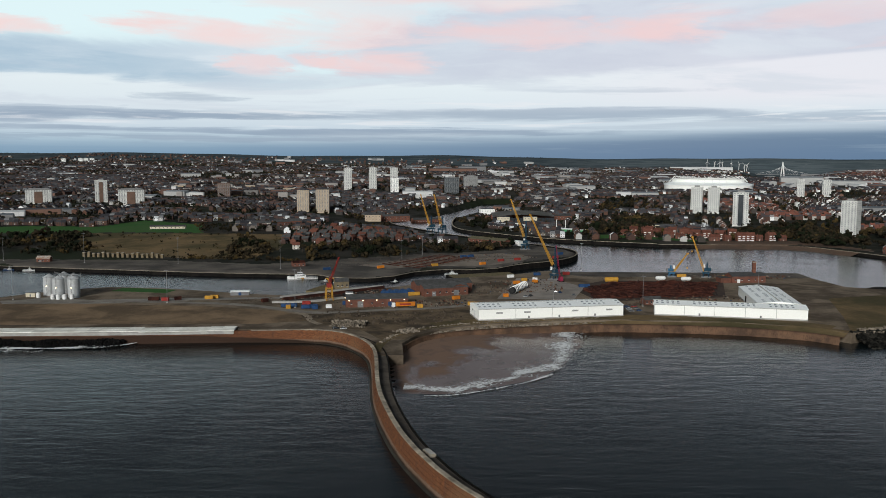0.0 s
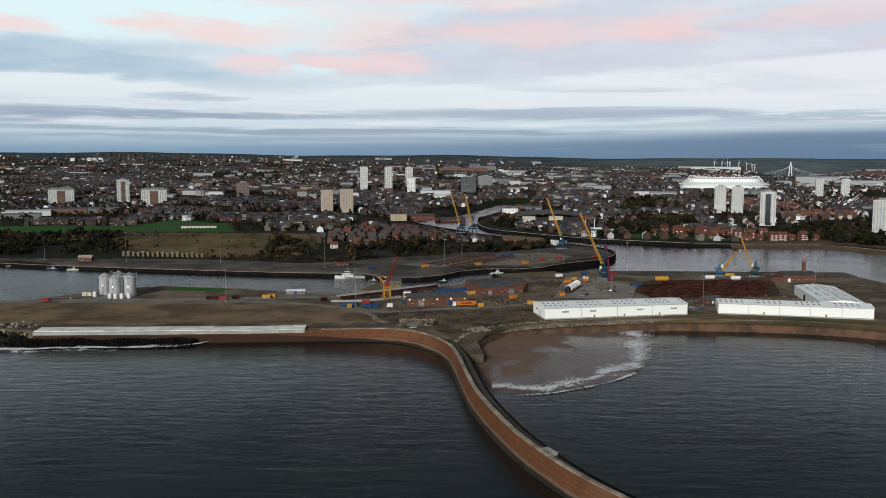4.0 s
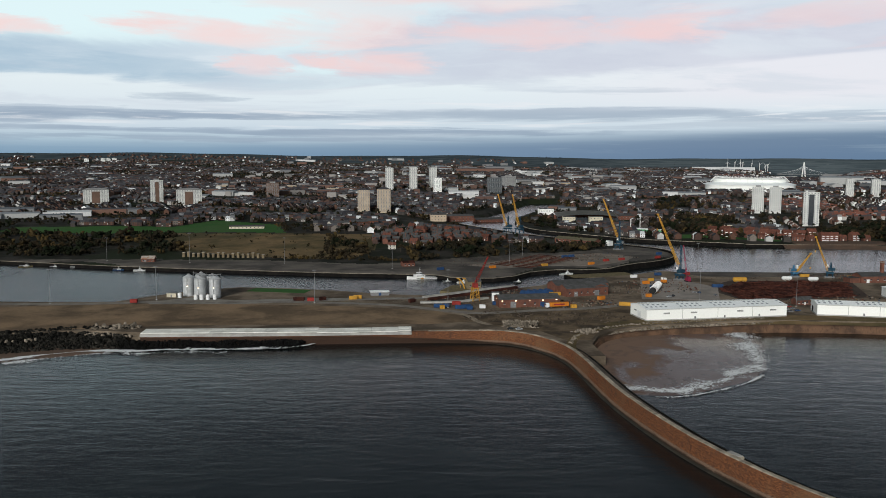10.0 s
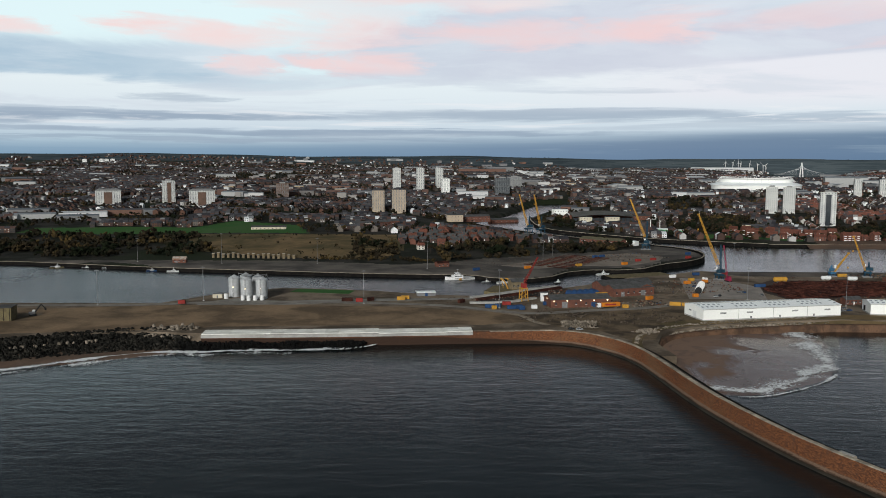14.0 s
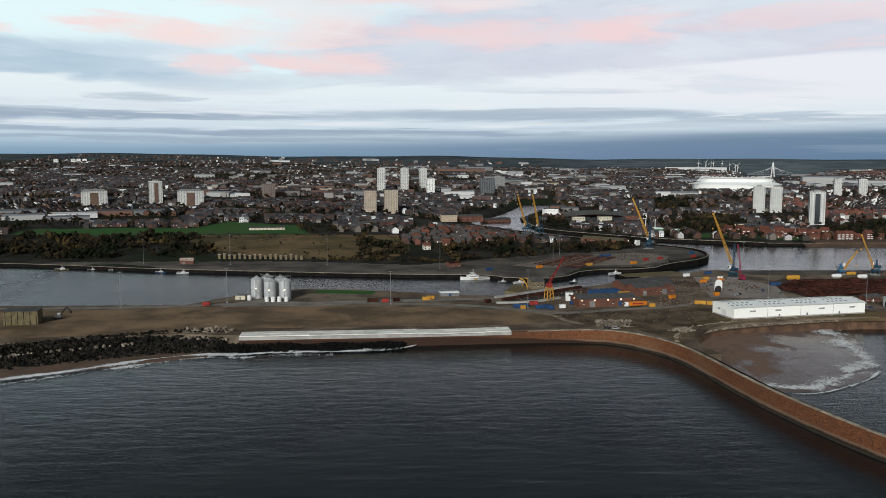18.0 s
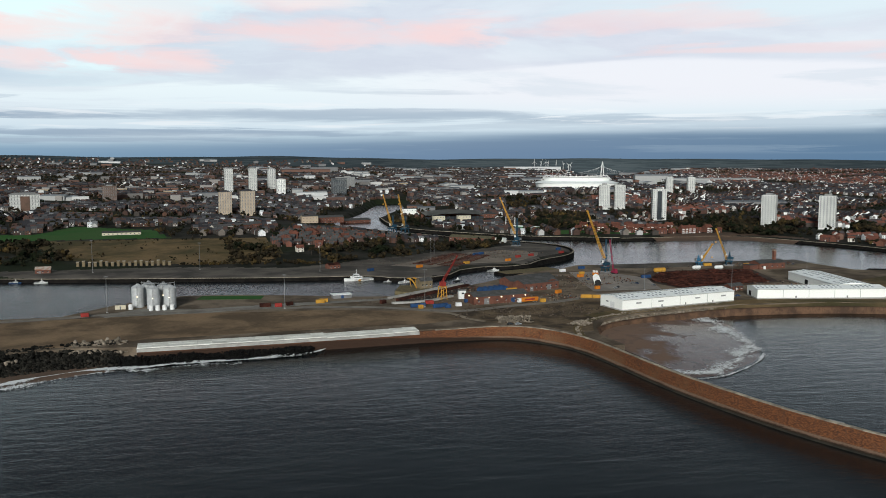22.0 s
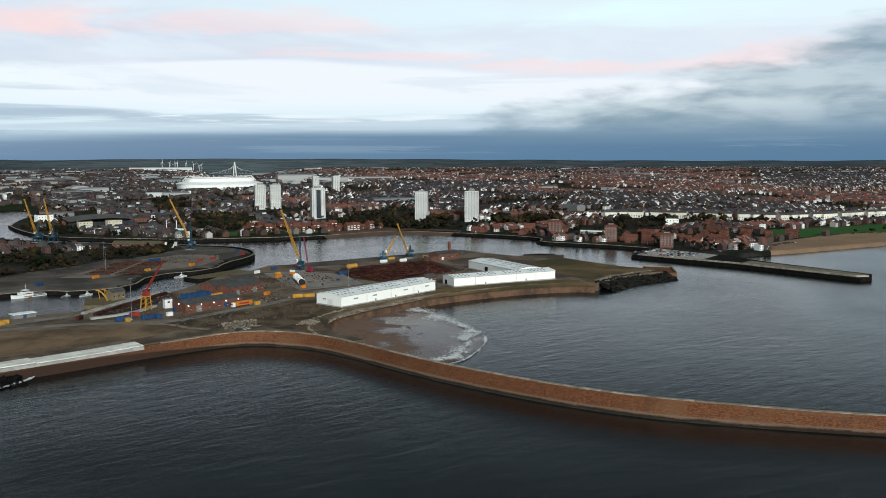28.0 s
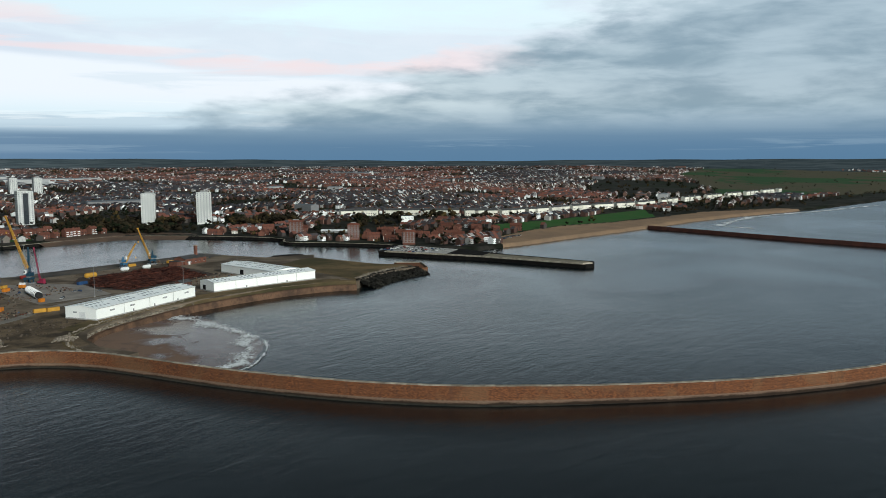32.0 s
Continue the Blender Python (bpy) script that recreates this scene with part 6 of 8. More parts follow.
# ---- boats ----
def boat(x, y, z, turn, length, hull_mat, label, house=True, stripe=None):
    top = thing("boat", label, "boat", on_axis(x, y, z, turn))
    bm = bmesh.new()
    n = 10
    rings = []
    w = length * 0.16
    for i in range(n + 1):
        f = i / n
        half = w * (1 - max(0, f - 0.55) ** 2 * 4.6) if f > 0.55 else w
        half = max(half, 0.05)
        sheer = length * (0.055 + 0.05 * max(0, f - 0.5) ** 2 * 4)
        px_ = -length / 2 + length * f
        rings.append([bm.verts.new(p) for p in ((px_, -half, sheer), (px_, -half * 0.85, -0.4), (px_, half * 0.85, -0.4), (px_, half, sheer))])
    for a_, b_ in zip(rings, rings[1:]):
        for k in range(4):
            bm.faces.new((a_[k], a_[(k + 1) % 4], b_[(k + 1) % 4], b_[k]))
    bm.faces.new(rings[0])
    bm.faces.new(rings[-1])
    bmesh.ops.recalc_face_normals(bm, faces=bm.faces)
    hull = part("hull", bm, hull_mat, top)
    part("rubbing_strake", box(-length / 2, length * 0.2, -w - 0.05, w + 0.05, length * 0.03, length * 0.042), DARK, hull)
    h0 = length * 0.055
    if house:
        sup = part("superstructure", box(-length * 0.1, length * 0.24, -w * 0.8, w * 0.8, h0, h0 + length * 0.085, 0.15), WHITE_PAINT, top)
        part("side_window", box(-length * 0.06, length * 0.2, -w * 0.81, w * 0.81, h0 + length * 0.045, h0 + length * 0.068), GLASS, sup)
        wheelh = part("wheelhouse", box(length * 0.0, length * 0.16, -w * 0.6, w * 0.6, h0 + length * 0.085, h0 + length * 0.16, 0.15), WHITE_PAINT, top)
        part("window_band", box(length * 0.01, length * 0.165, -w * 0.61, w * 0.61, h0 + length * 0.115, h0 + length * 0.145), GLASS, wheelh)
        part("mast", tube((length * 0.05, 0, h0 + length * 0.16), (length * 0.05, 0, h0 + length * 0.33), 0.18, 0.06, 6), WHITE_PAINT, top)
        part("yard", tube((length * 0.05, -w * 0.5, h0 + length * 0.26), (length * 0.05, w * 0.5, h0 + length * 0.26), 0.08, n=5), WHITE_PAINT, top)
        part("aft_rail", box(-length * 0.46, -length * 0.12, -w * 0.95, w * 0.95, h0 + 0.6, h0 + 0.68), STEEL, top)
    if stripe:
        part("hull_panel", box(-length * 0.03, length * 0.06, -w - 0.08, w + 0.08, 0.2, length * 0.05), stripe, hull)
    return top


boat(-127, 763, 2.5, math.pi + 0.3, 27, WHITE_PAINT, "white and blue service vessel moored at the quay", True, YELLOW)
boat(-90, 738, 2.5, 0.4, 11, WHITE_PAINT, "small white launch at the dock wall")
boat(-104, 742, 2.5, 0.5, 9, GREY, "small grey workboat at the dock wall")
boat(-42, 738, 2.5, 0.8, 10, DARK, "small dark workboat in the basin")
boat(8, 792, 2.5, 0.3, 13, WHITE_PAINT, "small white fishing boat in the basin")
boat(-398, 811, 2.5, 0.1, 11, WHITE_PAINT, "small white boat below the quay hut")
boat(-420, 816, 2.5, 0.1, 10, BLUE, "small blue boat below the quay hut")
boat(-490, 835, 2.5, 0.2, 9, DARK, "small dark boat at the far quay")
boat(-470, 835, 2.5, 0.2, 9, GREY, "small grey boat at the far quay")
boat(-520, 838, 2.5, 0.2, 13, TIMBER, "old brown wooden boat at the far quay")
for k in range(16):
    boat(545 + 6 * (k % 8) + (k // 8) * 4, 775 + 7 * (k % 8) - 18 * (k // 8), 0.1, 0.4 + 0.1 * (k % 3), 8 + k % 3, WHITE_PAINT, "small white yacht moored in the marina")["group"] = "yachts in the marina"

# loose clutter over the yards
CLUTTER = island_mat("yard_clutter", [(0.0, (0.10, 0.045, 0.030)), (0.3, (0.03, 0.028, 0.026)), (0.55, (0.16, 0.12, 0.085)), (0.80, (0.20, 0.17, 0.14)), (0.955, (0.26, 0.13, 0.04)), (0.975, (0.05, 0.08, 0.13))])
for line_, n_, wide_, seed_, words in (([(-20, 640), (40, 690), (95, 700)], 420, (-34, 34), 61, "rusty scrap and offcuts strewn over the quay yard"), ([(-110, 600), (-40, 604), (20, 612)], 330, (-14, 12), 62, "mixed debris beside the dock road"), ([(60, 600), (140, 612), (220, 640)], 260, (-16, 14), 63, "pipes and oddments along the yard edge"), ([(120, 750), (220, 756), (310, 752)], 240, (-14, 14), 64, "quayside oddments and pallets"), ([(-150, 618), (-90, 640), (-40, 668)], 260, (-12, 10), 65, "timber and steel oddments by the lock")):
    x, y, off = along(line_, n_, wide_, seed_)
    r_ = np.random.default_rng(seed_)
    rock_pile("yard_clutter", np.stack([x, y, np.full(n_, QUAY + 0.3), r_.uniform(0.4, 1.5, n_)], -1), CLUTTER, words, "debris", seed_)
x, y, off = along([(-130, 845), (-20, 870), (90, 930)], 420, (-26, 26), 66)
rock_pile("yard_clutter", np.stack([x, y, height(x, y) + 0.3, np.random.default_rng(66).uniform(0.4, 1.2, 420)], -1), CLUTTER, "oddments strewn over the far quay", "debris", 66)

# ---- the town: tower blocks and other landmarks ----
CONC_PALE = stuff_mat("pale_panel", (0.66, 0.66, 0.62), (0.56, 0.56, 0.53), 0.8, 0.1, 1.5, 0.1)
BEIGE = stuff_mat("beige_panel", (0.50, 0.40, 0.29), (0.43, 0.34, 0.25), 0.8, 0.1, 1.5, 0.1)
GREY_PANEL = stuff_mat("grey_panel", (0.30, 0.30, 0.29), (0.24, 0.24, 0.23), 0.8, 0.1, 1.5, 0.1)
BROWN_PANEL = stuff_mat("brown_panel", (0.16, 0.10, 0.075), (0.12, 0.08, 0.06), 0.8, 0.1, 1.5, 0.1)
ROOF_DARK = stuff_mat("dark_roof_felt", (0.06, 0.06, 0.065), (0.045, 0.045, 0.05), 0.85, 0.2, 2.0, 0.1)
TOWER_GLASS = stuff_mat("flat_glazing", (0.17, 0.18, 0.19), (0.24, 0.25, 0.26), 0.25, 0.4, 3.0, 0.0, spec=0.5)


def tower_block(x, y, top_z, w, d, turn, mat, label, storeys, cols, accent=None, cap="flat", name="tower_block", depth=1.5):
    """A block of flats: walls, balcony bands, columns of windows, roof plant."""
    z = float(height(x, y)) - depth
    h = top_z - z
    top = thing(name, label, "tower block", on_axis(x, y, z, turn))
    wall = part("wall", box(-w / 2, w / 2, -d / 2, d / 2, 0, h), mat, top)
    step = (h - 4) / storeys
    for k in range(storeys):
        part("floor_band", box(-w / 2 - 0.12, w / 2 + 0.12, -d / 2 - 0.12, d / 2 + 0.12, 4 + step * k - 0.2, 4 + step * k + 0.15), GREY_PANEL if mat is not GREY_PANEL else ROOF_DARK, wall)
    ww, wh = w / cols * 0.44, step * 0.42
    for side in (0, 1):
        span = (w, d)[side]
        bm = bmesh.new()
        for c in range(cols):
            u = -span / 2 + span * (c + 0.5) / cols
            add_box(bm, u - ww / 2, u + ww / 2, -0.06, 0.06, 0, wh)
        row = mesh_of("glazing_strip", bm, TOWER_GLASS)
        for k in range(storeys):
            o = tagged(link("glazing_strip", row, wall), kind="stuff")
            o.location = (0, -d / 2 - 0.02, 4 + step * (k + 0.35)) if side == 0 else (-w / 2 - 0.02, 0, 4 + step * (k + 0.35))
            o.rotation_euler = (0, 0, side * math.pi / 2)
    if accent:
        part("centre_panel", box(-w * 0.16, w * 0.16, -d / 2 - 0.35, -d / 2, 2, h - 3), accent, wall)
    if cap == "arch":
        bm = bmesh.new()
        r = w / 2
        ring = [(-r + w * k / 12, math.sin(math.pi * k / 12) * w * 0.16) for k in range(13)]
        lo = [bm.verts.new((px_, -d / 2 - 0.3, h + pz)) for px_, pz in ring]
        hi = [bm.verts.new((px_, d / 2 + 0.3, h + pz)) for px_, pz in ring]
        for k in range(12):
            bm.faces.new((lo[k], lo[k + 1], hi[k + 1], hi[k]))
        bm.faces.new(lo)
        bm.faces.new(hi)
        part("arched_roof", bm, ROOF_DARK, top)
    elif cap == "hip":
        bm = bmesh.new()
        e = [bm.verts.new(p) for p in ((-w / 2 - 0.8, -d / 2 - 0.8, h), (w / 2 + 0.8, -d / 2 - 0.8, h), (w / 2 + 0.8, d / 2 + 0.8, h), (-w / 2 - 0.8, d / 2 + 0.8, h))]
        t_ = [bm.verts.new(p) for p in ((-w * 0.36, 0, h + 3.2), (w * 0.36, 0, h + 3.2))]
        for f in ((e[0], e[1], t_[1], t_[0]), (e[1], e[2], t_[1]), (e[2], e[3], t_[0], t_[1]), (e[3], e[0], t_[0])):
            bm.faces.new(f)
        part("hipped_roof", bm, GREY_PANEL, top)
    else:
        part("roof_plant", box(-w * 0.22, w * 0.22, -d * 0.22, d * 0.22, h, h + 3.0), GREY_PANEL, top)
        part("parapet", box(-w / 2 - 0.1, w / 2 + 0.1, -d / 2 - 0.1, d / 2 + 0.1, h - 0.8, h + 0.2), mat, top)
    return top


tower_block(-752, 1585, 50.5, 44, 22, 0.35, CONC_PALE, "wide pale block of flats with a brown centre bay", 11, 10, BROWN_PANEL, "hip")
tower_block(-655, 1632, 67.0, 22, 22, 0.4, CONC_PALE, "slim pale tower block with a brown strip", 18, 5, BROWN_PANEL, "flat")
tower_block(-578, 1580, 51.0, 45, 22, 0.3, CONC_PALE, "wide pale block of flats with brown window bays", 11, 10, BROWN_PANEL, "hip")
tower_block(-483, 1880, 55.0, 27, 20, 0.2, BROWN_PANEL, "dark brown slab office block", 9, 7)
tower_block(-249, 1518, 54.0, 21, 21, 0.1, BEIGE, "beige tower block with a dark arched cap", 15, 5, None, "arch")
tower_block(-212, 1500, 56.0, 23, 23, 0.1, BEIGE, "beige tower block with a dark arched cap", 16, 5, None, "arch")
for x, y, t in ((-247, 2215, 85.0), (-187, 2270, 85.5), (-136, 2365, 84.0)):
    tower_block(x, y, t, 20, 20, 0.1, GREY_PANEL if x == 0 else CONC_PALE, "pale grey tower block above the town centre", 14, 4)
tower_block(22, 2159, 62.0, 36, 18, 0.1, stuff_mat("dark_glass_panel", (0.07, 0.08, 0.085), (0.05, 0.055, 0.06), 0.4, 0.1, 1.5, 0.05), "dark glazed office tower with a pale edge", 12, 8)
tower_block(78, 2430, 59.0, 40, 22, 0.1, GREY_PANEL, "grey concrete office block", 9, 9)
tower_block(-122, 2146, 60.0, 20, 20, 0.1, WHITE, "white stepped apartment building", 10, 5)
tower_block(456, 1528, 60.5, 20, 19, -0.35, CONC_PALE, "white tower block with grey balcony bands", 14, 6)
tower_block(484, 1520, 60.0, 20, 19, -0.35, CONC_PALE, "white tower block with grey balcony bands", 14, 6)
tower_block(466, 1330, 59.0, 23, 20, -0.35, CONC_PALE, "tall white tower block with dark glazed corners", 15, 5, GLASS)
tower_block(806, 1920, 65.5, 16, 18, -0.35, CONC_PALE, "slim white tower block behind the stadium", 12, 4)
tower_block(862, 1915, 65.0, 18, 18, -0.35, CONC_PALE, "slim white tower block behind the stadium", 12, 4)
tower_block(549, 1142, 55.5, 20, 19, -0.75, CONC_PALE, "white tower block with wrapped balcony bands", 15, 5)
tower_block(601, 1078, 56.5, 22, 20, -0.75, CONC_PALE, "white tower block with wrapped balcony bands", 15, 5)
# brick towers by the marina
for x, y, w, h, n_ in ((549, 748, 15, 19.5, 6), (574, 868, 18, 17, 5), (538, 655, 15, 15.5, 5)):
    z = float(height(x, y))
    tb = tower_block(x, y, z + h, w, w * 0.9, -0.9, BRICK, "square red brick apartment tower by the marina", n_, 4, None, "none")
    bm = bmesh.new()
    e = [bm.verts.new((sx * (w / 2 + 1), sy * (w * 0.45 + 1), h + 1.5)) for sx, sy in ((-1, -1), (1, -1), (1, 1), (-1, 1))]
    tip = bm.verts.new((0, 0, h + 5.0))
    for k in range(4):
        bm.faces.new((e[k], e[(k + 1) % 4], tip))
    part("pyramid_roof", bm, stuff_mat("clay_roof", (0.19, 0.070, 0.045), (0.14, 0.055, 0.04), 0.9, 0.4, 3.0, 0.2), tb)

# the stadium: a white bowl with a truss roof
st_z = float(height(703, 2255)) - 3
st = thing("stadium", "large white football stadium with a trussed roof", "stadium", on_axis(703, 2262, st_z, -0.28) @ Matrix.Diagonal((1.0, 1.0, 1.2, 1.0)))
L_, W_ = 112, 88


def oval(a, b, z, n=48, power=3.2):
    pts = []
    for k in range(n):
        t_ = 2 * math.pi * k / n
        c, s = math.cos(t_), math.sin(t_)
        pts.append((math.copysign(abs(c) ** (2 / power), c) * a, math.copysign(abs(s) ** (2 / power), s) * b, z))
    return pts


def loft(rings):
    bm = bmesh.new()
    vs = [[bm.verts.new(p) for p in r] for r in rings]
    n = len(vs[0])
    for a_, b_ in zip(vs, vs[1:]):
        for k in range(n):
            bm.faces.new((a_[k], a_[(k + 1) % n], b_[(k + 1) % n], b_[k]))
    bmesh.ops.recalc_face_normals(bm, faces=bm.faces)
    return bm


part("outer_wall", loft([oval(L_, W_, 0), oval(L_ + 1, W_ + 1, 13)]), WHITE, st)
part("lower_roof", loft([oval(L_ + 3, W_ + 3, 13), oval(L_ + 2, W_ + 2, 14), oval(L_ - 22, W_ - 22, 19)]), WHITE_ROOF, st)
part("upper_stand", loft([oval(L_ - 22, W_ - 22, 18), oval(L_ - 20, W_ - 20, 25), oval(L_ - 44, W_ - 44, 27), oval(L_ - 44, W_ - 44, 25)]), WHITE, st)
part("seating", loft([oval(L_ - 30, W_ - 30, 20), oval(L_ - 60, W_ - 58, 2)]), RED, st)
part("pitch", prism([(x, y) for x, y, _ in oval(L_ - 58, W_ - 56, 0)], 0.5, 1.6), GREEN, st)
for k in range(34):
    a_ = 2 * math.pi * k / 34
    p = Vector((math.cos(a_) * (L_ - 12), math.sin(a_) * (W_ - 12), 19))
    part("truss", tube(p, (p.x * 0.86, p.y * 0.86, 31), 0.5, n=5), WHITE_PAINT, st)
    part("stay", tube((p.x * 0.86, p.y * 0.86, 31), (p.x * 0.62, p.y * 0.62, 26), 0.3, n=4), WHITE_PAINT, st)

# the cable bridge: an A-shaped pylon with stays
br = thing("cable_bridge", "white A-shaped bridge pylon with cable stays", "bridge", on_axis(1778, 4470, 4, -0.35))
for s in (-1, 1):
    part("pylon_leg", tube((s * 9, 0, 0), (s * 1.4, 0, 88), 4.2, 1.8, 8), WHITE_PAINT, br)
part("pylon_tip", tube((0, 0, 84), (0, 0, 92), 2.2, 0.8, 8), WHITE_PAINT, br)
part("deck", box(-160, 160, -9, 9, 24, 26), GREY, br)
for k in range(9):
    for s in (-1, 1):
        part("cable", tube((0, 0, 80 - 3 * k), (s * (30 + 14 * k), 0, 26), 0.16, n=4), WHITE_PAINT, br)


# ---- wind turbines on the skyline ----
def turbine(x, y, z, h, turn):
    top = thing("wind_turbine", "white wind turbine at rest on the skyline", "wind turbine", on_axis(x, y, z, turn), "wind turbines")
    part("mast", tube((0, 0, 0), (0, 0, h), 1.6, 0.9, 8), WHITE_PAINT, top)
    hub = part("nacelle", box(-1.5, 1.5, -2.5, 3.5, h - 1.4, h + 1.6, 0.3), WHITE_PAINT, top)
    for k in range(3):
        a_ = turn * 7 + 2 * math.pi * k / 3
        part("blade", tube((0, -2.8, h), (math.sin(a_) * h * 0.55, -2.8, h + math.cos(a_) * h * 0.55), 0.9, 0.3, 5), WHITE_PAINT, hub)


# white blocks on the southern hill
for x, y in ((-1803, 4067), (-1742, 4112), (-1722, 4124), (-1698, 4138)):
    tower_block(x, y, float(height(x, y)) + 13, 20, 16, 0.3, WHITE, "white block of flats on the far hillside", 5, 4)

# ---- single houses near the water ----
CLAY = stuff_mat("clay_tiles", (0.155, 0.060, 0.040), (0.095, 0.042, 0.032), 0.9, 0.5, 3.0, 0.2, spread=0.25)
PALE_RENDER = stuff_mat("pale_render", (0.62, 0.58, 0.50), (0.52, 0.48, 0.42), 0.85, 0.3, 3.0, 0.1, spread=0.12)


def house(length, width, eave, ridge, wall_mat, roof_mat, label):
    top = thing("house", label, "house", pose(0, 0, -60), "houses by the river")
    w = part("wall", gable_walls(length, width, eave, ridge), wall_mat, top)
    part("roof", slab_roof(length, width, eave, ridge, 0.4, 0.2), roof_mat, top)
    n = max(2, int(length / 3.2))
    bm = bmesh.new()
    for k in range(n):
        add_box(bm, length * (k + 0.5) / n - 0.6, length * (k + 0.5) / n + 0.6, -0.06, 0.06, 0, 1.3)
    row = mesh_of("glazing_strip", bm, GLASS)
    for side in (0, 1):
        for s in range(2 if eave > 4 else 1):
            o = tagged(link("glazing_strip", row, w), kind="stuff")
            o.location = (0, -0.03 if side == 0 else width + 0.03, 0.9 + 2.6 * s)
    part("door", box(length * 0.5 - 0.5, length * 0.5 + 0.5, -0.1, 0.05, 0, 2.1), WHITE_PAINT, w)
    part("chimney", box(length * 0.2, length * 0.2 + 0.9, width / 2 - 0.5, width / 2 + 0.5, ridge - 0.6, ridge + 1.4), BRICK, top)
    return top


KINDS = [house(9, 7, 5.2, 8.0, BRICK, CLAY, "red brick house with a clay tile roof"), house(14, 8, 5.4, 8.6, BRICK, CLAY, "long red brick house with a clay tile roof"),
         house(8, 7, 5.0, 7.8, PALE_RENDER, CLAY, "pale rendered house with a clay tile roof"), house(10, 7, 5.0, 7.6, BRICK, SLATE, "red brick house with a slate roof"),
         house(16, 8, 7.8, 11.0, BRICK, CLAY, "three-storey red brick flats with a tile roof"), house(22, 9, 9.4, 12.4, stuff_mat("cream_render_front", (0.80, 0.76, 0.64), (0.70, 0.67, 0.58), 0.85, 0.3, 3.0, 0.1, spread=0.12), SLATE, "pale terrace of flats with a slate roof")]
DARK_BRICK = stuff_mat("dark_brick", (0.085, 0.052, 0.042), (0.060, 0.040, 0.034), 0.9, 0.3, 5.0, 0.3, spread=0.2)
flats = house(11, 9, 8.2, 11.4, BRICK, CLAY, "three-storey brick flats with white balconies")
for k in range(3):
    for u in (2.6, 8.4):
        part("balcony", box(u - 1.5, u + 1.5, -1.3, 0.0, 0.4 + 2.7 * k, 1.5 + 2.7 * k, 0.08), WHITE_PAINT, flats)
KINDS.append(flats)
KINDS.append(house(8, 6.5, 4.6, 6.8, DARK_BRICK, SLATE, "small dark brick estate house with a slate roof"))
placed = [False] * len(KINDS)
TAKEN = []


def put_house(k, x, y, turn):
    z = float(height(x, y))
    if z < 2.0:
        return
    m = on_axis(x, y, z - 0.4, turn)
    if placed[k]:
        copy_thing(KINDS[k], m)
    else:
        KINDS[k].matrix_world = m
        placed[k] = True
    TAKEN.append((x, y))


hr = random.Random(11)
# rows on the north bank
for row, (ax, ay, bx, by, n) in enumerate(((236, 1156, 356, 1116, 9), (252, 1182, 376, 1142, 8), (278, 1210, 404, 1168, 8), (366, 1113, 448, 1114, 6))):
    for k in range(n):
        f = (k + hr.uniform(0.35, 0.65)) / n
        put_house(hr.choice((6, 6, 6, 1, 0, 6)), ax + (bx - ax) * f, ay + (by - ay) * f + hr.uniform(-4, 4), math.atan2(by - ay, bx - ax) + hr.choice((0, 0, 0.2, -0.25)))
# marina houses
for cx, cy, n, spread_x, spread_y, turn in ((520, 955, 7, 26, 38, -1.0), (545, 915, 8, 24, 30, -1.0), (600, 900, 5, 20, 20, -1.1), (565, 700, 10, 22, 26, -1.2), (600, 690, 12, 30, 40, -1.2), (650, 670, 14, 40, 38, -1.25), (710, 645, 13, 40, 26, -1.3), (590, 740, 8, 30, 26, -1.1)):
    for k in range(n):
        x, y = cx + hr.uniform(-spread_x, spread_x), cy + hr.uniform(-spread_y, spread_y)
        if inside(np.array(x), np.array(y), TOWN) and all(math.hypot(x - a_, y - b_) > 11 for a_, b_ in TAKEN) and far_from(np.array(x), np.array(y), TOWN) > 9:
            put_house(hr.choice((0, 0, 1, 2, 1, 4)), x, y, turn + hr.choice((0, math.pi / 2, 0.3)))
# the estate behind the south quay
for row in range(13):
    for k in range(14):
        x, y = -205 + 12.5 * k + 4 * row + (5 if row % 3 else 0), 972 + 18.5 * row - 3.8 * k
        if inside(np.array(x), np.array(y), [(-217, 1090), (-133, 1230), (-35, 1190), (-34, 1085), (-137, 950), (-191, 985)]) and hr.random() < 0.88:
            put_house(hr.choice((7, 7, 7, 7, 3, 0)), x, y, hr.choice((0.0, 0.05, -0.1, 1.5)) - 0.28)
put_house(2, -168, 946, 0.2)
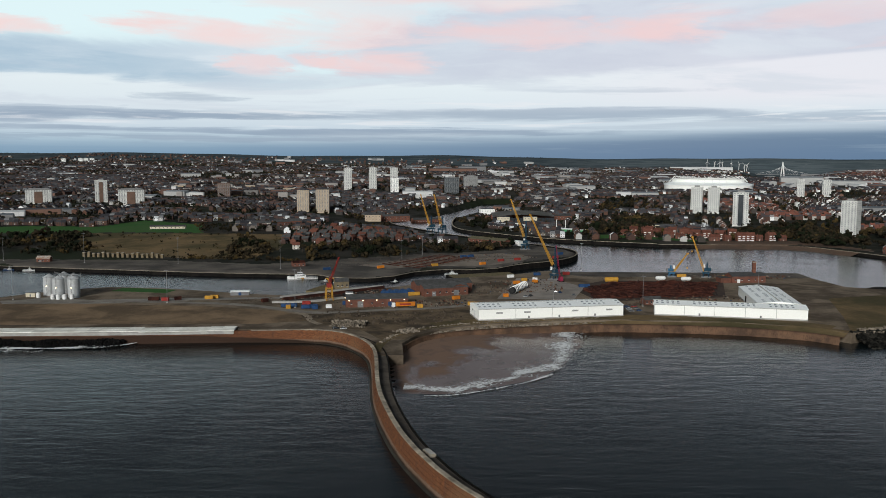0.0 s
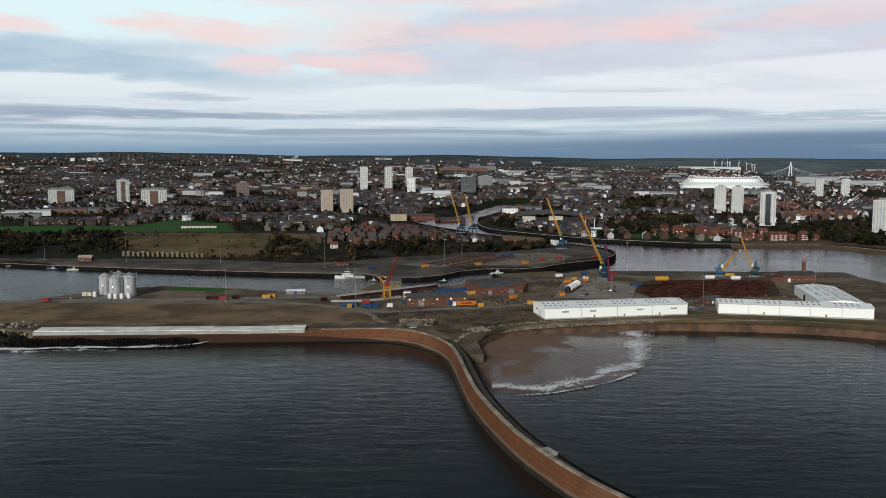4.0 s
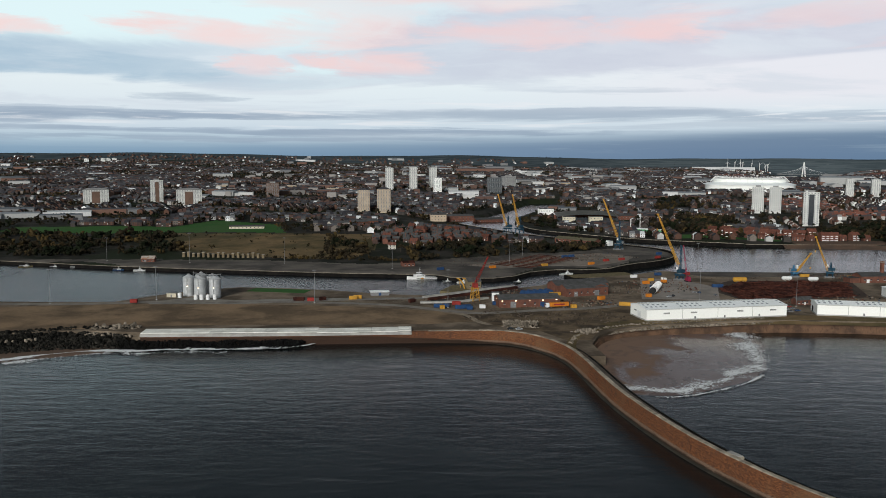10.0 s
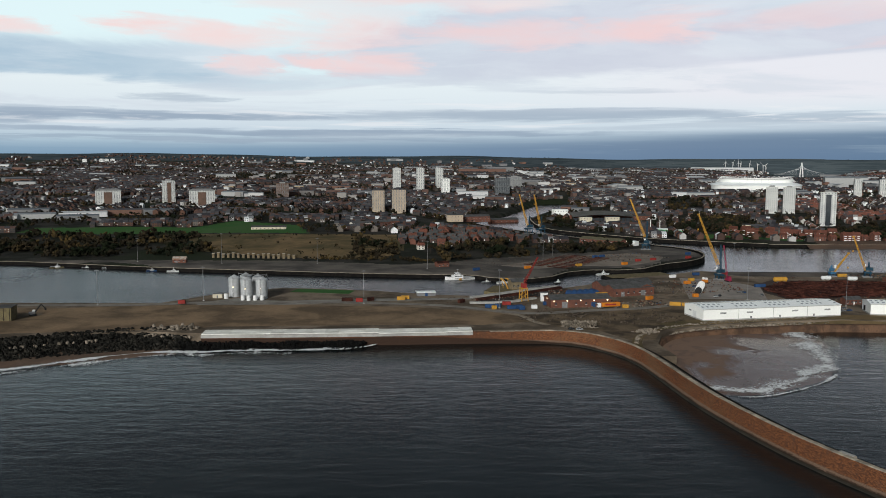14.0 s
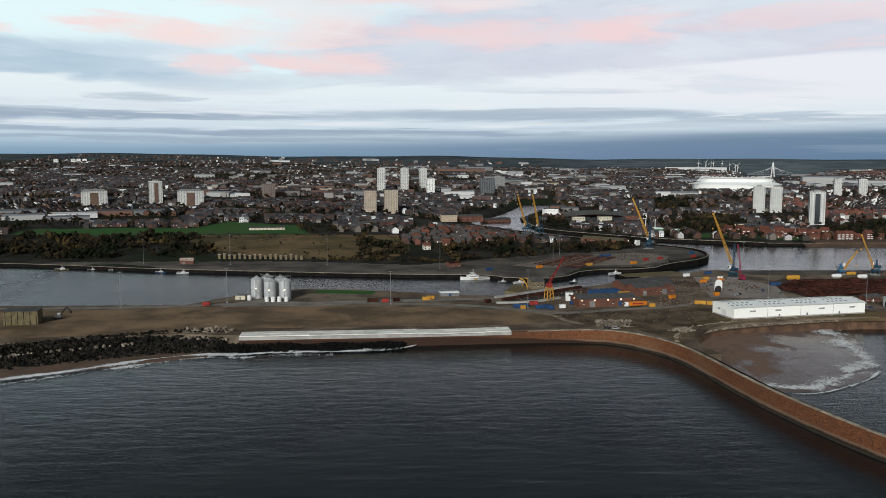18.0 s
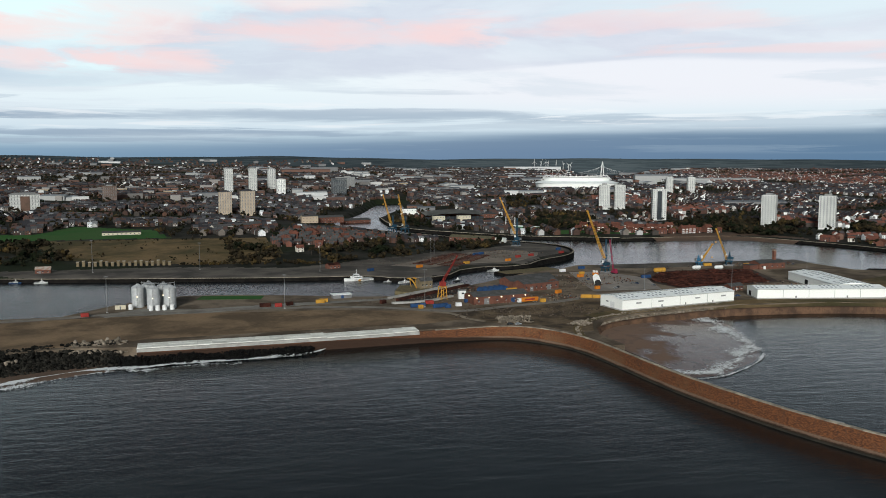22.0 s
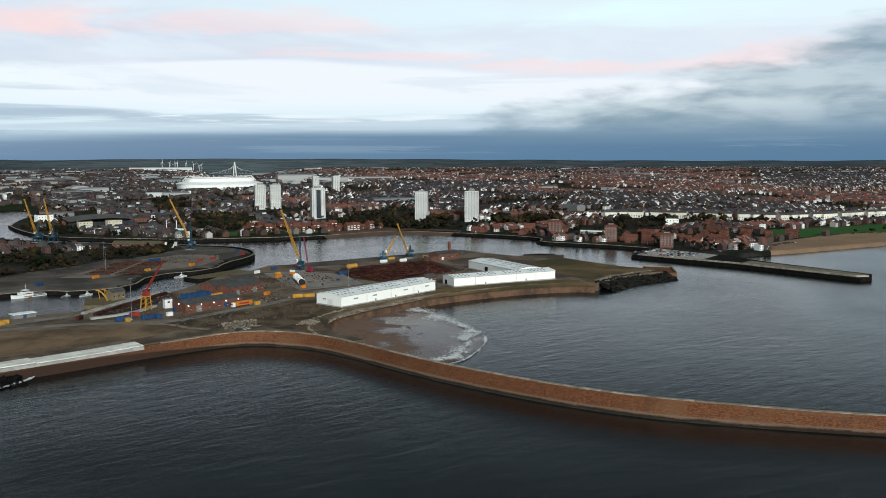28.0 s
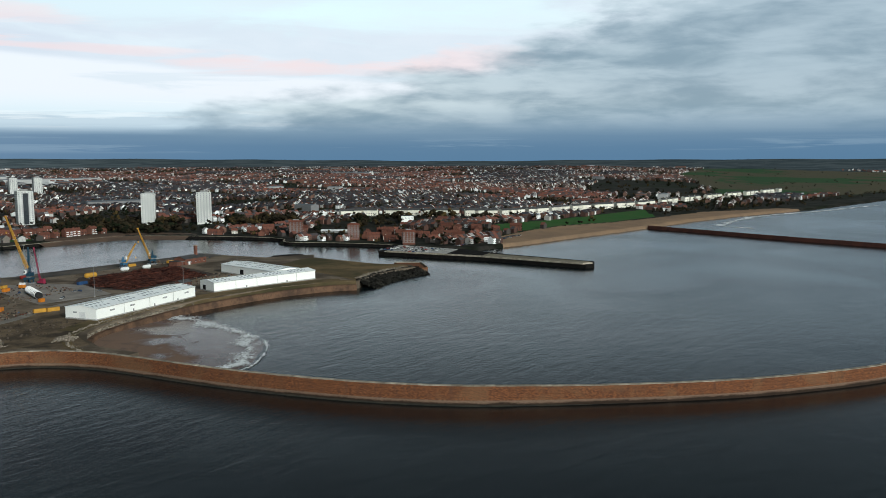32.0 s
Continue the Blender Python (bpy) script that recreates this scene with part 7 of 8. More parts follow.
# long brick flats and other large buildings on the banks
for x, y, turn, L1, W1, e1, r1, wm, rm, lab in (
    (-259, 1148, 0.55, 28, 11, 7.5, 10, PALE_RENDER, SLATE, "pale four-square flats with brick ends"), (-232, 1166, 0.55, 24, 11, 8, 10.5, BRICK, SLATE, "red brick flats with a grey roof"), (-212, 1180, 0.5, 16, 12, 9, 12, BRICK, SLATE, "tall red brick flats with a gable"),
    (-394, 1140, 0.12, 46, 9, 3.6, 5.4, CREAM, SLATE, "long cream bungalow row beside the green"), (32, 1062, -0.75, 58, 16, 6.5, 9.0, BRICK, stuff_mat("mossy_roof", (0.13, 0.12, 0.075), (0.10, 0.09, 0.06), 0.9, 0.3, 2.0, 0.2), "long quay warehouse with a mossy roof"), (76, 1040, -0.75, 22, 10, 6, 6.6, WHITE, WHITE_ROOF, "white clad building beside the quay warehouse"),
    (-100, 1420, 0.3, 46, 16, 9, 12, BRICK, SLATE, "old brick riverside warehouse"), (-50, 1470, 0.4, 52, 16, 9, 12, BRICK, SLATE, "old brick riverside warehouse"), (-128, 1395, 0.1, 26, 14, 11, 13, BEIGE, SLATE, "beige and brick riverside flats"),
    (90, 1400, 0.0, 20, 12, 11.5, 12.2, CREAM, ROOF_DARK, "cream office block beside the river"), (134, 1404, 0.0, 22, 12, 11.5, 12.2, CREAM, ROOF_DARK, "cream office block beside the river"), (190, 1470, 0.1, 34, 16, 8, 10, BRICK, SLATE, "brick halls behind the river offices"),
    (70, 1560, 0.2, 26, 14, 14, 14.6, WHITE, ROOF_DARK, "white and brick college block"), (596, 842, -1.1, 46, 9, 4, 5, GREY_PANEL, WHITE_ROOF, "long grey boat shed behind the marina"), (717, 790, -0.9, 18, 10, 12, 12.6, WHITE, ROOF_DARK, "white stepped apartment block above the marina"),
    (300, 1330, -0.3, 60, 10, 5, 6.5, CREAM, SLATE, "long cream school range with a flat roof"), (250, 1345, -0.3, 42, 16, 7, 7.6, GREY_PANEL, ROOF_DARK, "grey college hall among trees")):
    gable_house("riverside_building", x, y, float(height(x, y)) - 0.6, turn, L1, W1, e1, r1, wm, rm, lab, "building", max(4, int(L1 / 5)), (), 2 if e1 > 5 else 1)
    TAKEN.append((x + L1 / 2 * math.cos(turn), y + L1 / 2 * math.sin(turn)))
# the sloping glass hall by the river, with its curved roof
gh = thing("glass_hall", "riverside hall with a sloping curved roof and glass front", "hall", on_axis(84, 1436, float(height(130, 1440)) - 0.5, 0.03))
bm = bmesh.new()
rows_ = []
for k in range(11):
    f = k / 10
    rows_.append([bm.verts.new((105 * f, yy, 6 + 7 * math.sin(math.pi * (0.15 + 0.7 * f)) + dz)) for yy, dz in ((-4, 0), (34, 5))])
for a_, b_ in zip(rows_, rows_[1:]):
    bm.faces.new((a_[0], b_[0], b_[1], a_[1]))
bmesh.ops.solidify(bm, geom=bm.faces[:], thickness=0.8)
part("curved_roof", bm, stuff_mat("lead_roof", (0.24, 0.24, 0.22), (0.19, 0.19, 0.18), 0.6, 0.1, 1.0, 0.1), gh)
for k in range(14):
    part("glass_bay", box(7.5 * k + 0.3, 7.5 * k + 7.2, 0, 0.4, 0, 7.5), GLASS, gh)
part("back_wall", box(0, 105, 30, 31, 0, 10), BRICK, gh)
yard = thing("boat_yard", "green-lit shipyard hall with tall thin masts", "shipyard", on_axis(146, 1250, 3.0, -0.57))
# the green light on walls and doors is put into their base colours
part("wall", box(0, 72, 0, 16, 0, 6), stuff_mat("green_lit_cladding", (0.10, 0.30, 0.16), (0.16, 0.22, 0.12), 0.6, 0.1, 1.0, 0.1), yard)
part("roof", box(-0.5, 72.5, -0.5, 16.5, 6, 6.6), WHITE_ROOF, yard)
for k in range(9):
    part("door_bay", box(2 + 8 * k, 8 + 8 * k, -0.15, 0.05, 0.3, 4.6), stuff_mat("green_lit_door", (0.05, 0.22, 0.10), (0.08, 0.28, 0.14), 0.6, 0.2, 1.0, 0.1), yard)
for k in (20, 34):
    part("flue", tube((k, 8, 6), (k, 8, 19), 0.5, n=8), WHITE_PAINT, yard)

# white sea-front terraces, one house at a time
front = [(732, 944), (781, 911), (840, 790), (908, 722), (1000, 695), (1126, 672), (1296, 618), (1480, 592), (1750, 545), (2050, 500)]
acc = 0
for (ax, ay), (bx, by) in zip(front, front[1:]):
    n = int(math.hypot(bx - ax, by - ay) / (15 if ax < 1200 else 26))
    turn = math.atan2(by - ay, bx - ax)
    for k in range(n):
        if hr.random() < 0.94:
            f = (k + 0.5) / n
            put_house(5 if acc % 4 else 2, ax + (bx - ax) * f, ay + (by - ay) * f + 8, turn)
        acc += 1
lh = thing("small_lighthouse", "small white lighthouse on the headland", "lighthouse", pose(1760, 410, float(height(1760, 410)) - 0.5))
part("tower", tube((0, 0, 0), (0, 0, 13), 2.4, 1.7, 14), WHITE_PAINT, lh)
part("gallery", tube((0, 0, 13), (0, 0, 13.6), 2.5, n=14), GREY, lh)
part("lantern", tube((0, 0, 13.6), (0, 0, 16), 1.3, n=10), GLASS, lh)
part("cap", tube((0, 0, 16), (0, 0, 17.4), 1.5, 0.1, 10), RED, lh)
mill = thing("windmill", "white tower windmill among the roofs", "windmill", pose(2020, 1815, float(height(2020, 1815))))
part("tower", tube((0, 0, 0), (0, 0, 16), 4, 2.6, 14), WHITE_PAINT, mill)
part("cap", tube((0, 0, 16), (0, 0, 19), 2.8, 0.4, 14), DARK, mill)
for k in range(4):
    a_ = 0.5 + k * math.pi / 2
    part("sail", tube((-2.9, -1.0, 16.5), (-2.9 + 8 * math.sin(a_), -1.0, 16.5 + 8 * math.cos(a_)), 0.5, 0.3, 5), WHITE_PAINT, mill)
for k, (x, y) in enumerate(((1433, 4638), (1469, 4626), (1507, 4613), (1550, 4597), (1588, 4584), (1625, 4570), (1490, 4600), (1610, 4560))):
    turbine(x, y, float(height(x, y)) - 1, 38, 0.3 + 0.4 * k)
# stone piers left of an old loading stage
for k in range(17):
    x, y = -383 + 5.4 * k, 903 - 0.6 * k
    o = thing("stone_pier", "weathered tan stone pier of an old loading stage", "stone pier", on_axis(x, y, float(height(x, y)) - 0.3, 0.05), "old stone piers")
    part("shaft", box(-1.3, 1.3, -2, 2, 0, 4.6 + 0.8 * math.sin(k * 1.9), 0.15), stuff_mat("tan_stone", (0.21, 0.165, 0.10), (0.15, 0.12, 0.08), 0.9, 0.3, 2.0, 0.4), o)
    part("cap", box(-1.5, 1.5, -2.2, 2.2, 4.6 + 0.8 * math.sin(k * 1.9), 5.1 + 0.8 * math.sin(k * 1.9), 0.1), COPING, o)

# the storage yard behind the basin: long low rows
patch("storage_yard_ground", [(-84, 838), (-52, 812), (-20, 832), (46, 838), (84, 880), (98, 912), (66, 946), (20, 930), (-30, 890)], 5.4, stuff_mat("storage_yard_paving", (0.24, 0.205, 0.170), (0.150, 0.130, 0.108), 0.9, 0.05, 0.8, 0.2), "pale worn paving of the storage yard", 0.12)
for k in range(22):
    f, side = k // 2, k % 2
    o = thing("timber_row", "long low row of reddish stacked sections in the yard", "stack", on_axis(-41 + 5.6 * f + (side - 0.5) * 21, 829 + 8.0 * f - (side - 0.5) * 17.5, 5.5, -0.70), "stacked rows in the storage yard")
    part("section", box(-11.5, 11.5, -0.7, 0.7, 0.15, 0.9, 0.1), RUST, o)
    part("bearer", box(-10, -9.4, -1.1, 1.1, 0, 0.2), TIMBER, o)
    part("bearer", box(9.4, 10, -1.1, 1.1, 0, 0.2), TIMBER, o)
for x, y, mat, word in ((22, 905, BLUE, "blue"), (30, 910, BLUE, "blue"), (-8, 832, YELLOW, "yellow"), (60, 872, RED, "red"), (78, 882, RED, "red"), (130, 935, BLUE, "blue"), (120, 900, RED, "red"), (-60, 815, ORANGE, "orange"), (-110, 800, BLUE, "blue"), (40, 845, ORANGE, "orange")):
    container(x, y, 5.4, 0.6, 7, mat, f"{word} steel container on the far quay")


# ---- the mass of the town ----
def batch(name, rows, mats, label, category, windows=False):
    """Many gabled houses in one mesh: x, y, z, length, width, eave, ridge, turn."""
    r = np.asarray(rows, float)
    n = len(r)
    hl, hw, e, rg = r[:, 3] / 2, r[:, 4] / 2, r[:, 5], r[:, 6]
    zero = np.zeros(n)
    low = zero - 2.0
    loc = np.stack([np.stack(p, -1) for p in ((-hl, -hw, low), (hl, -hw, low), (hl, hw, low), (-hl, hw, low), (-hl, -hw, e), (hl, -hw, e), (hl, hw, e), (-hl, hw, e), (-hl, zero, rg), (hl, zero, rg))], 1)
    c, s = np.cos(r[:, 7])[:, None], np.sin(r[:, 7])[:, None]
    v = np.stack([r[:, :1] + loc[:, :, 0] * c - loc[:, :, 1] * s, r[:, 1:2] + loc[:, :, 0] * s + loc[:, :, 1] * c, r[:, 2:3] + loc[:, :, 2]], -1)
    k = 10 * np.arange(n)[:, None]
    quads = np.array([(0, 1, 5, 4), (2, 3, 7, 6), (4, 5, 9, 8), (6, 7, 8, 9)])
    pents = np.array([(1, 2, 6, 9, 5), (3, 0, 4, 8, 7)])
    faces = [tuple(f) for f in (quads[None] + k[:, None]).reshape(-1, 4).tolist()] + [tuple(f) for f in (pents[None] + k[:, None]).reshape(-1, 5).tolist()]
    mat_i = np.r_[np.tile([0, 0, 1, 1], n), np.zeros(2 * n, int)]
    verts = v.reshape(-1, 3)
    if windows:
        wl, wv = [], []
        base = len(verts)
        for side in (-1, 1):
            for st_ in range(2):
                for f in (-0.28, 0.28):
                    cx, zz = f * r[:, 3], np.where(e > 4, 0.9 + 2.6 * st_, 0.9)
                    q = np.stack([np.stack([cx + dx, side * (hw + 0.05), zz + dz], -1) for dx, dz in ((-0.65, 0), (0.65, 0), (0.65, 1.3), (-0.65, 1.3))], 1)
                    wv.append(np.stack([r[:, :1] + q[:, :, 0] * c - q[:, :, 1] * s, r[:, 1:2] + q[:, :, 0] * s + q[:, :, 1] * c, r[:, 2:3] + q[:, :, 2]], -1).reshape(-1, 3))
        wv = np.concatenate(wv)
        m = len(wv) // 4
        faces += (base + np.arange(4 * m).reshape(-1, 4)).tolist()
        verts = np.concatenate([verts, wv])
        mat_i = np.r_[mat_i, np.full(m, 2)]
    me = bpy.data.meshes.new(name)
    me.from_pydata(verts.tolist(), [], faces)
    for m in mats:
        me.materials.append(m)
    me.polygons.foreach_set("material_index", mat_i.astype(np.int32))
    return tagged(link(name, me), label, category, kind="stuff")


WALLS = island_mat("house_walls", [(0.0, (0.070, 0.044, 0.036)), (0.3, (0.105, 0.058, 0.042)), (0.54, (0.062, 0.054, 0.048)), (0.76, (0.17, 0.148, 0.128)), (0.91, (0.44, 0.43, 0.41)), (0.965, (0.80, 0.80, 0.79))])
WALLS_N = island_mat("northern_house_walls", [(0.0, (0.085, 0.048, 0.038)), (0.34, (0.070, 0.060, 0.054)), (0.52, (0.17, 0.10, 0.075)), (0.68, (0.42, 0.40, 0.37)), (0.82, (0.82, 0.82, 0.80))])
ROOFS_S = island_mat("town_roofs", [(0.0, (0.034, 0.034, 0.038)), (0.30, (0.054, 0.053, 0.057)), (0.55, (0.086, 0.053, 0.045)), (0.74, (0.072, 0.073, 0.077)), (0.93, (0.18, 0.185, 0.19)), (0.975, (0.55, 0.57, 0.58))])
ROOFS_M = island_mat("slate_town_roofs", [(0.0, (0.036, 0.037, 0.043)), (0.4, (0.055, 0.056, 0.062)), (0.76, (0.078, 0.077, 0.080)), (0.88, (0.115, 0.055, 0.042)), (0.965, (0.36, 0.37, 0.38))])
ROOFS_N = island_mat("red_town_roofs", [(0.0, (0.070, 0.062, 0.064)), (0.32, (0.165, 0.068, 0.050)), (0.60, (0.205, 0.082, 0.058)), (0.82, (0.12, 0.066, 0.056)), (0.95, (0.28, 0.27, 0.26))])
SHED_WALLS = island_mat("works_walls", [(0.0, (0.20, 0.20, 0.20)), (0.35, (0.38, 0.38, 0.37)), (0.6, (0.18, 0.105, 0.08)), (0.85, (0.60, 0.60, 0.59))])
SHED_ROOFS = island_mat("works_roofs", [(0.0, (0.13, 0.145, 0.16)), (0.35, (0.23, 0.25, 0.265)), (0.6, (0.085, 0.085, 0.092)), (0.86, (0.48, 0.50, 0.51))])
PANES = island_mat("house_panes", [(0.0, (0.03, 0.035, 0.04)), (0.6, (0.05, 0.05, 0.055)), (0.8, (0.45, 0.45, 0.44))], 0.3)
WOODS = [[(-660, 1085), (-453, 1090), (-394, 945), (-440, 905), (-600, 905), (-720, 940)], [(-246, 1058), (-200, 955), (-175, 885), (-240, 900)], [(-148, 935), (-37, 1045), (64, 1085), (90, 1010), (43, 960), (-50, 912), (-140, 858)],
         [(358, 1130), (470, 1100), (520, 1060), (560, 1130), (505, 1228), (420, 1150)], [(240, 1270), (300, 1410), (360, 1400), (300, 1280)], [(190, 1230), (240, 1330), (262, 1240), (230, 1180)], [(650, 830), (860, 705), (885, 745), (749, 900)], [(1650, 900), (1740, 660), (2425, 820), (2500, 1180)], [(452, 1090), (520, 1000), (552, 1050), (500, 1110)], [(407, 1235), (420, 1123), (533, 1045), (600, 1140), (545, 1290), (510, 1300)], [(197, 1218), (248, 1187), (362, 1323), (390, 1470), (312, 1500)], [(575, 1015), (658, 929), (708, 976), (642, 1080)], [(280, 1612), (340, 1602), (444, 1858), (404, 1955)], [(-290, 885), (-185, 872), (-150, 860), (-150, 880), (-200, 893), (-285, 900)]]
PLAIN = [(-800, 770), (-800, 1100), (-400, 1112), (-200, 1100), (-215, 1000), (-150, 960), (-60, 1000), (60, 1100), (100, 1060), (-100, 860), (-100, 760)]
KEEP_OUT = [PLAIN, GREEN_S, FIELD, QUAY_S, BEACH_N, BANK_N, FARM_N, MUD_N, LAWN_N] + WOODS
taken = np.array(TAKEN + [(-752, 1585), (-740, 1590), (-655, 1632), (-578, 1580), (-483, 1880), (-249, 1518), (-212, 1500), (-247, 2215), (-187, 2270), (-136, 2365), (22, 2159), (78, 2430), (-122, 2146), (456, 1528), (484, 1520), (466, 1330), (806, 1920), (862, 1915), (549, 1142), (601, 1078)])
taken = np.concatenate([taken] + [taken[-20:] + np.array((dx, -dy)) for dx, dy in ((0, 35), (-8, 65), (8, 95), (20, 50), (-20, 50))])
cr = np.random.default_rng(21)
near_rows, mid_rows, north_near, north_red, north_slate, south_far, works, tree_spots = [], [], [], [], [], [], [], []
CELL = 118
for i in range(-36, 46):
    for j in range(2, 44):
        cx, cy = i * CELL + cr.uniform(-12, 12), j * CELL + cr.uniform(-12, 12)
        a0, rr = math.degrees(math.atan2(cx + 150, cy)), math.hypot(cx + 150, cy)
        if not (-36 < a0 < 91 and 640 < rr < 4860):
            continue
        lump = noise.noise((cx * 0.0012, cy * 0.0012, 2.0))
        turn = (0.6 * noise.noise((cx * 0.0009, cy * 0.0009, 7.0)) + cr.choice((0, 0, math.pi / 2)) + 0.1) * 1.0
        what = cr.random()
        scale = 1.0 if rr < 2300 else 1.1 if rr < 3200 else 1.25
        green = 0.12 + max(0, lump) * 0.4 + (0.10 if rr > 3600 else 0.0)
        is_north = cx - 0.25 * cy > 120
        if (rr > 4680 and not 13 < a0 < 30) or (rr > 3000 and 20.5 < a0 < 26 and cr.random() < 0.45):
            continue
        rows = []
        if what < green:
            n = int(cr.uniform(26, 40) / scale)
            tree_spots += [(cx + cr.uniform(-60, 60), cy + cr.uniform(-60, 60), scale) for _ in range(n)]
            continue
        if what < green + (0.075 if not is_north else 0.05) or (a0 > -4 and a0 < 30 and rr > 2300 and what < green + 0.22):
            for _ in range(int(cr.integers(1, 4)) if rr > 1400 else 0):
                works.append((cx + cr.uniform(-35, 35), cy + cr.uniform(-35, 35), cr.uniform(25, 70), cr.uniform(14, 30), cr.uniform(6, 10), 0, turn))
            tree_spots += [(cx + cr.uniform(-60, 60), cy + cr.uniform(-60, 60), scale) for _ in range(6)]
            continue
        gap, unit = 22 * (0.75 + 0.25 * scale), 6.6 * scale
        c_, s_ = math.cos(turn), math.sin(turn)
        for row in np.arange(-CELL / 2 + 10, CELL / 2, gap):
            run = cr.uniform(-CELL / 2, -CELL / 2 + 18)
            hgt = cr.uniform(4.6, 6.0)
            while run < CELL / 2 - unit:
                if cr.random() < 0.88:
                    lx, ly = run + unit / 2, row + cr.uniform(-0.8, 0.8)
                    e_ = hgt + cr.uniform(-0.2, 0.3)
                    rows.append((cx + lx * c_ - ly * s_, cy + lx * s_ + ly * c_, unit * cr.uniform(0.93, 1.0), cr.uniform(7.5, 9.5) * (0.7 + 0.3 * scale), e_, e_ + cr.uniform(2.4, 3.4), turn))
                else:
                    tree_spots.append((cx + run * c_ - (row + gap / 2) * s_, cy + run * s_ + (row + gap / 2) * c_, scale))
                run += unit * (1.0 if cr.random() < 0.85 else 1.6)
        bucket = ((north_near if rr < 1250 else north_red) if (rr < 1250 or noise.noise((cx * 0.0016, cy * 0.0024, 5.0)) > 0.02) else north_slate) if is_north else (near_rows if rr < 1900 else mid_rows if rr < 3000 else south_far)
        bucket += [h_ for h_ in rows if cr.random() < 1.15 - 0.9 * float(ss(rr, 3700, 4700))]
        tree_spots += [(cx + cr.uniform(-60, 60), cy + cr.uniform(-60, 60), scale) for _ in range(int(13 / scale))]


def clear(rows, margin=16, near=22):
    """Keeps what stands on dry open land, and gives it its height."""
    r = np.asarray(rows, float)
    x, y = r[:, 0], r[:, 1]
    ok = inside(x, y, TOWN) & (far_from(x, y, TOWN) > np.where(x > 950, max(margin, 120 if r.shape[1] > 4 else 60), margin))
    for o in KEEP_OUT:
        ok &= ~inside(x, y, o)
    ok &= (far_from(x, y, RIVER) > 78) | (y > 1760)
    ok &= np.hypot((x - 703) / 1.2, y - 2262) > 108
    for a_, b_ in taken:
        ok &= np.hypot(x - a_, y - b_) > near
    r = r[ok]
    return np.c_[r[:, :2], height(r[:, 0], r[:, 1]), r[:, 2:]]


batch("terraces", clear(near_rows), (WALLS, ROOFS_S, PANES), "rows of brick terraced houses with slate roofs", "houses", True)
batch("terraces", clear(north_near), (WALLS_N, ROOFS_N, PANES), "rows of brick houses with red tile roofs", "houses", True)
batch("far_terraces", clear(mid_rows), (WALLS, ROOFS_S), "far rows of terraced houses and shops", "houses")
batch("far_terraces", clear(south_far), (WALLS, ROOFS_S), "distant rows of roofs on the hillside", "houses")
batch("far_terraces", clear(north_red), (WALLS_N, ROOFS_N), "far red-roofed suburbs", "houses")
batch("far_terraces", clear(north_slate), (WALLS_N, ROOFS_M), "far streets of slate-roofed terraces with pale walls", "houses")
works = [(x, y, l, w, e, e + w * 0.10, t) for x, y, l, w, e, _, t in works]
batch("works_sheds", clear(works, 30, 40), (SHED_WALLS, SHED_ROOFS), "large pale works sheds and shops among the houses", "works")
mids = []
for k in range(150):
    b_a, b_r = math.radians(cr.uniform(-14, 13)), cr.uniform(1850, 2950)
    mids.append((-150 + b_r * math.sin(b_a), b_r * math.cos(b_a), cr.uniform(12, 36), cr.uniform(10, 15), (b_h := cr.uniform(6, 13)), b_h + 0.8, cr.choice((0.1, 0.15, 1.65))))
for k in range(60):
    b_a, b_r = math.radians(cr.uniform(8, 30)), cr.uniform(2500, 4500)
    mids.append((-150 + b_r * math.sin(b_a), b_r * math.cos(b_a), cr.uniform(25, 80), cr.uniform(14, 26), (b_h := cr.uniform(5, 9)), b_h + 2, cr.choice((-0.3, -0.1, 1.3))))
CENTRE = island_mat("centre_walls", [(0.0, (0.13, 0.08, 0.065)), (0.35, (0.30, 0.28, 0.26)), (0.62, (0.18, 0.17, 0.16)), (0.84, (0.58, 0.57, 0.55)), (0.93, (0.36, 0.28, 0.19))])
batch("centre_blocks", clear(mids, 20, 26), (CENTRE, SHED_ROOFS), "middle-rise offices, flats and stores of the town centre", "buildings")
big = [(-700, 1345, 70, 26, 7, 9, 0.35), (-650, 1385, 80, 24, 8, 10, 0.35), (-760, 1310, 60, 24, 7, 9, 0.35), (-600, 1400, 50, 20, 7, 9, 0.5), (-800, 1380, 60, 30, 8, 10, 0.3), (-690, 1300, 60, 18, 6, 8, 0.35), (40, 3400, 190, 24, 16, 18, 0.1), (120, 3500, 110, 26, 20, 22, 0.1), (760, 1500, 120, 40, 9, 11, -0.3), (1150, 2300, 260, 40, 10, 12, -0.3), (1300, 4300, 300, 40, 14, 16, -0.3), (1900, 4380, 120, 30, 10, 12, -0.3), (1000, 2380, 110, 40, 18, 22, -0.3), (300, 2200, 90, 30, 8, 10, 0.1), (-420, 2250, 100, 24, 9, 11, 0.1), (-60, 2000, 70, 20, 12, 14, 0.1), (-300, 2000, 60, 20, 10, 12, 0.1)]
batch("works_sheds", clear(big, 10, 10), (SHED_WALLS, SHED_ROOFS), "long low works and stores with pale roofs", "works")


# ---- trees ----


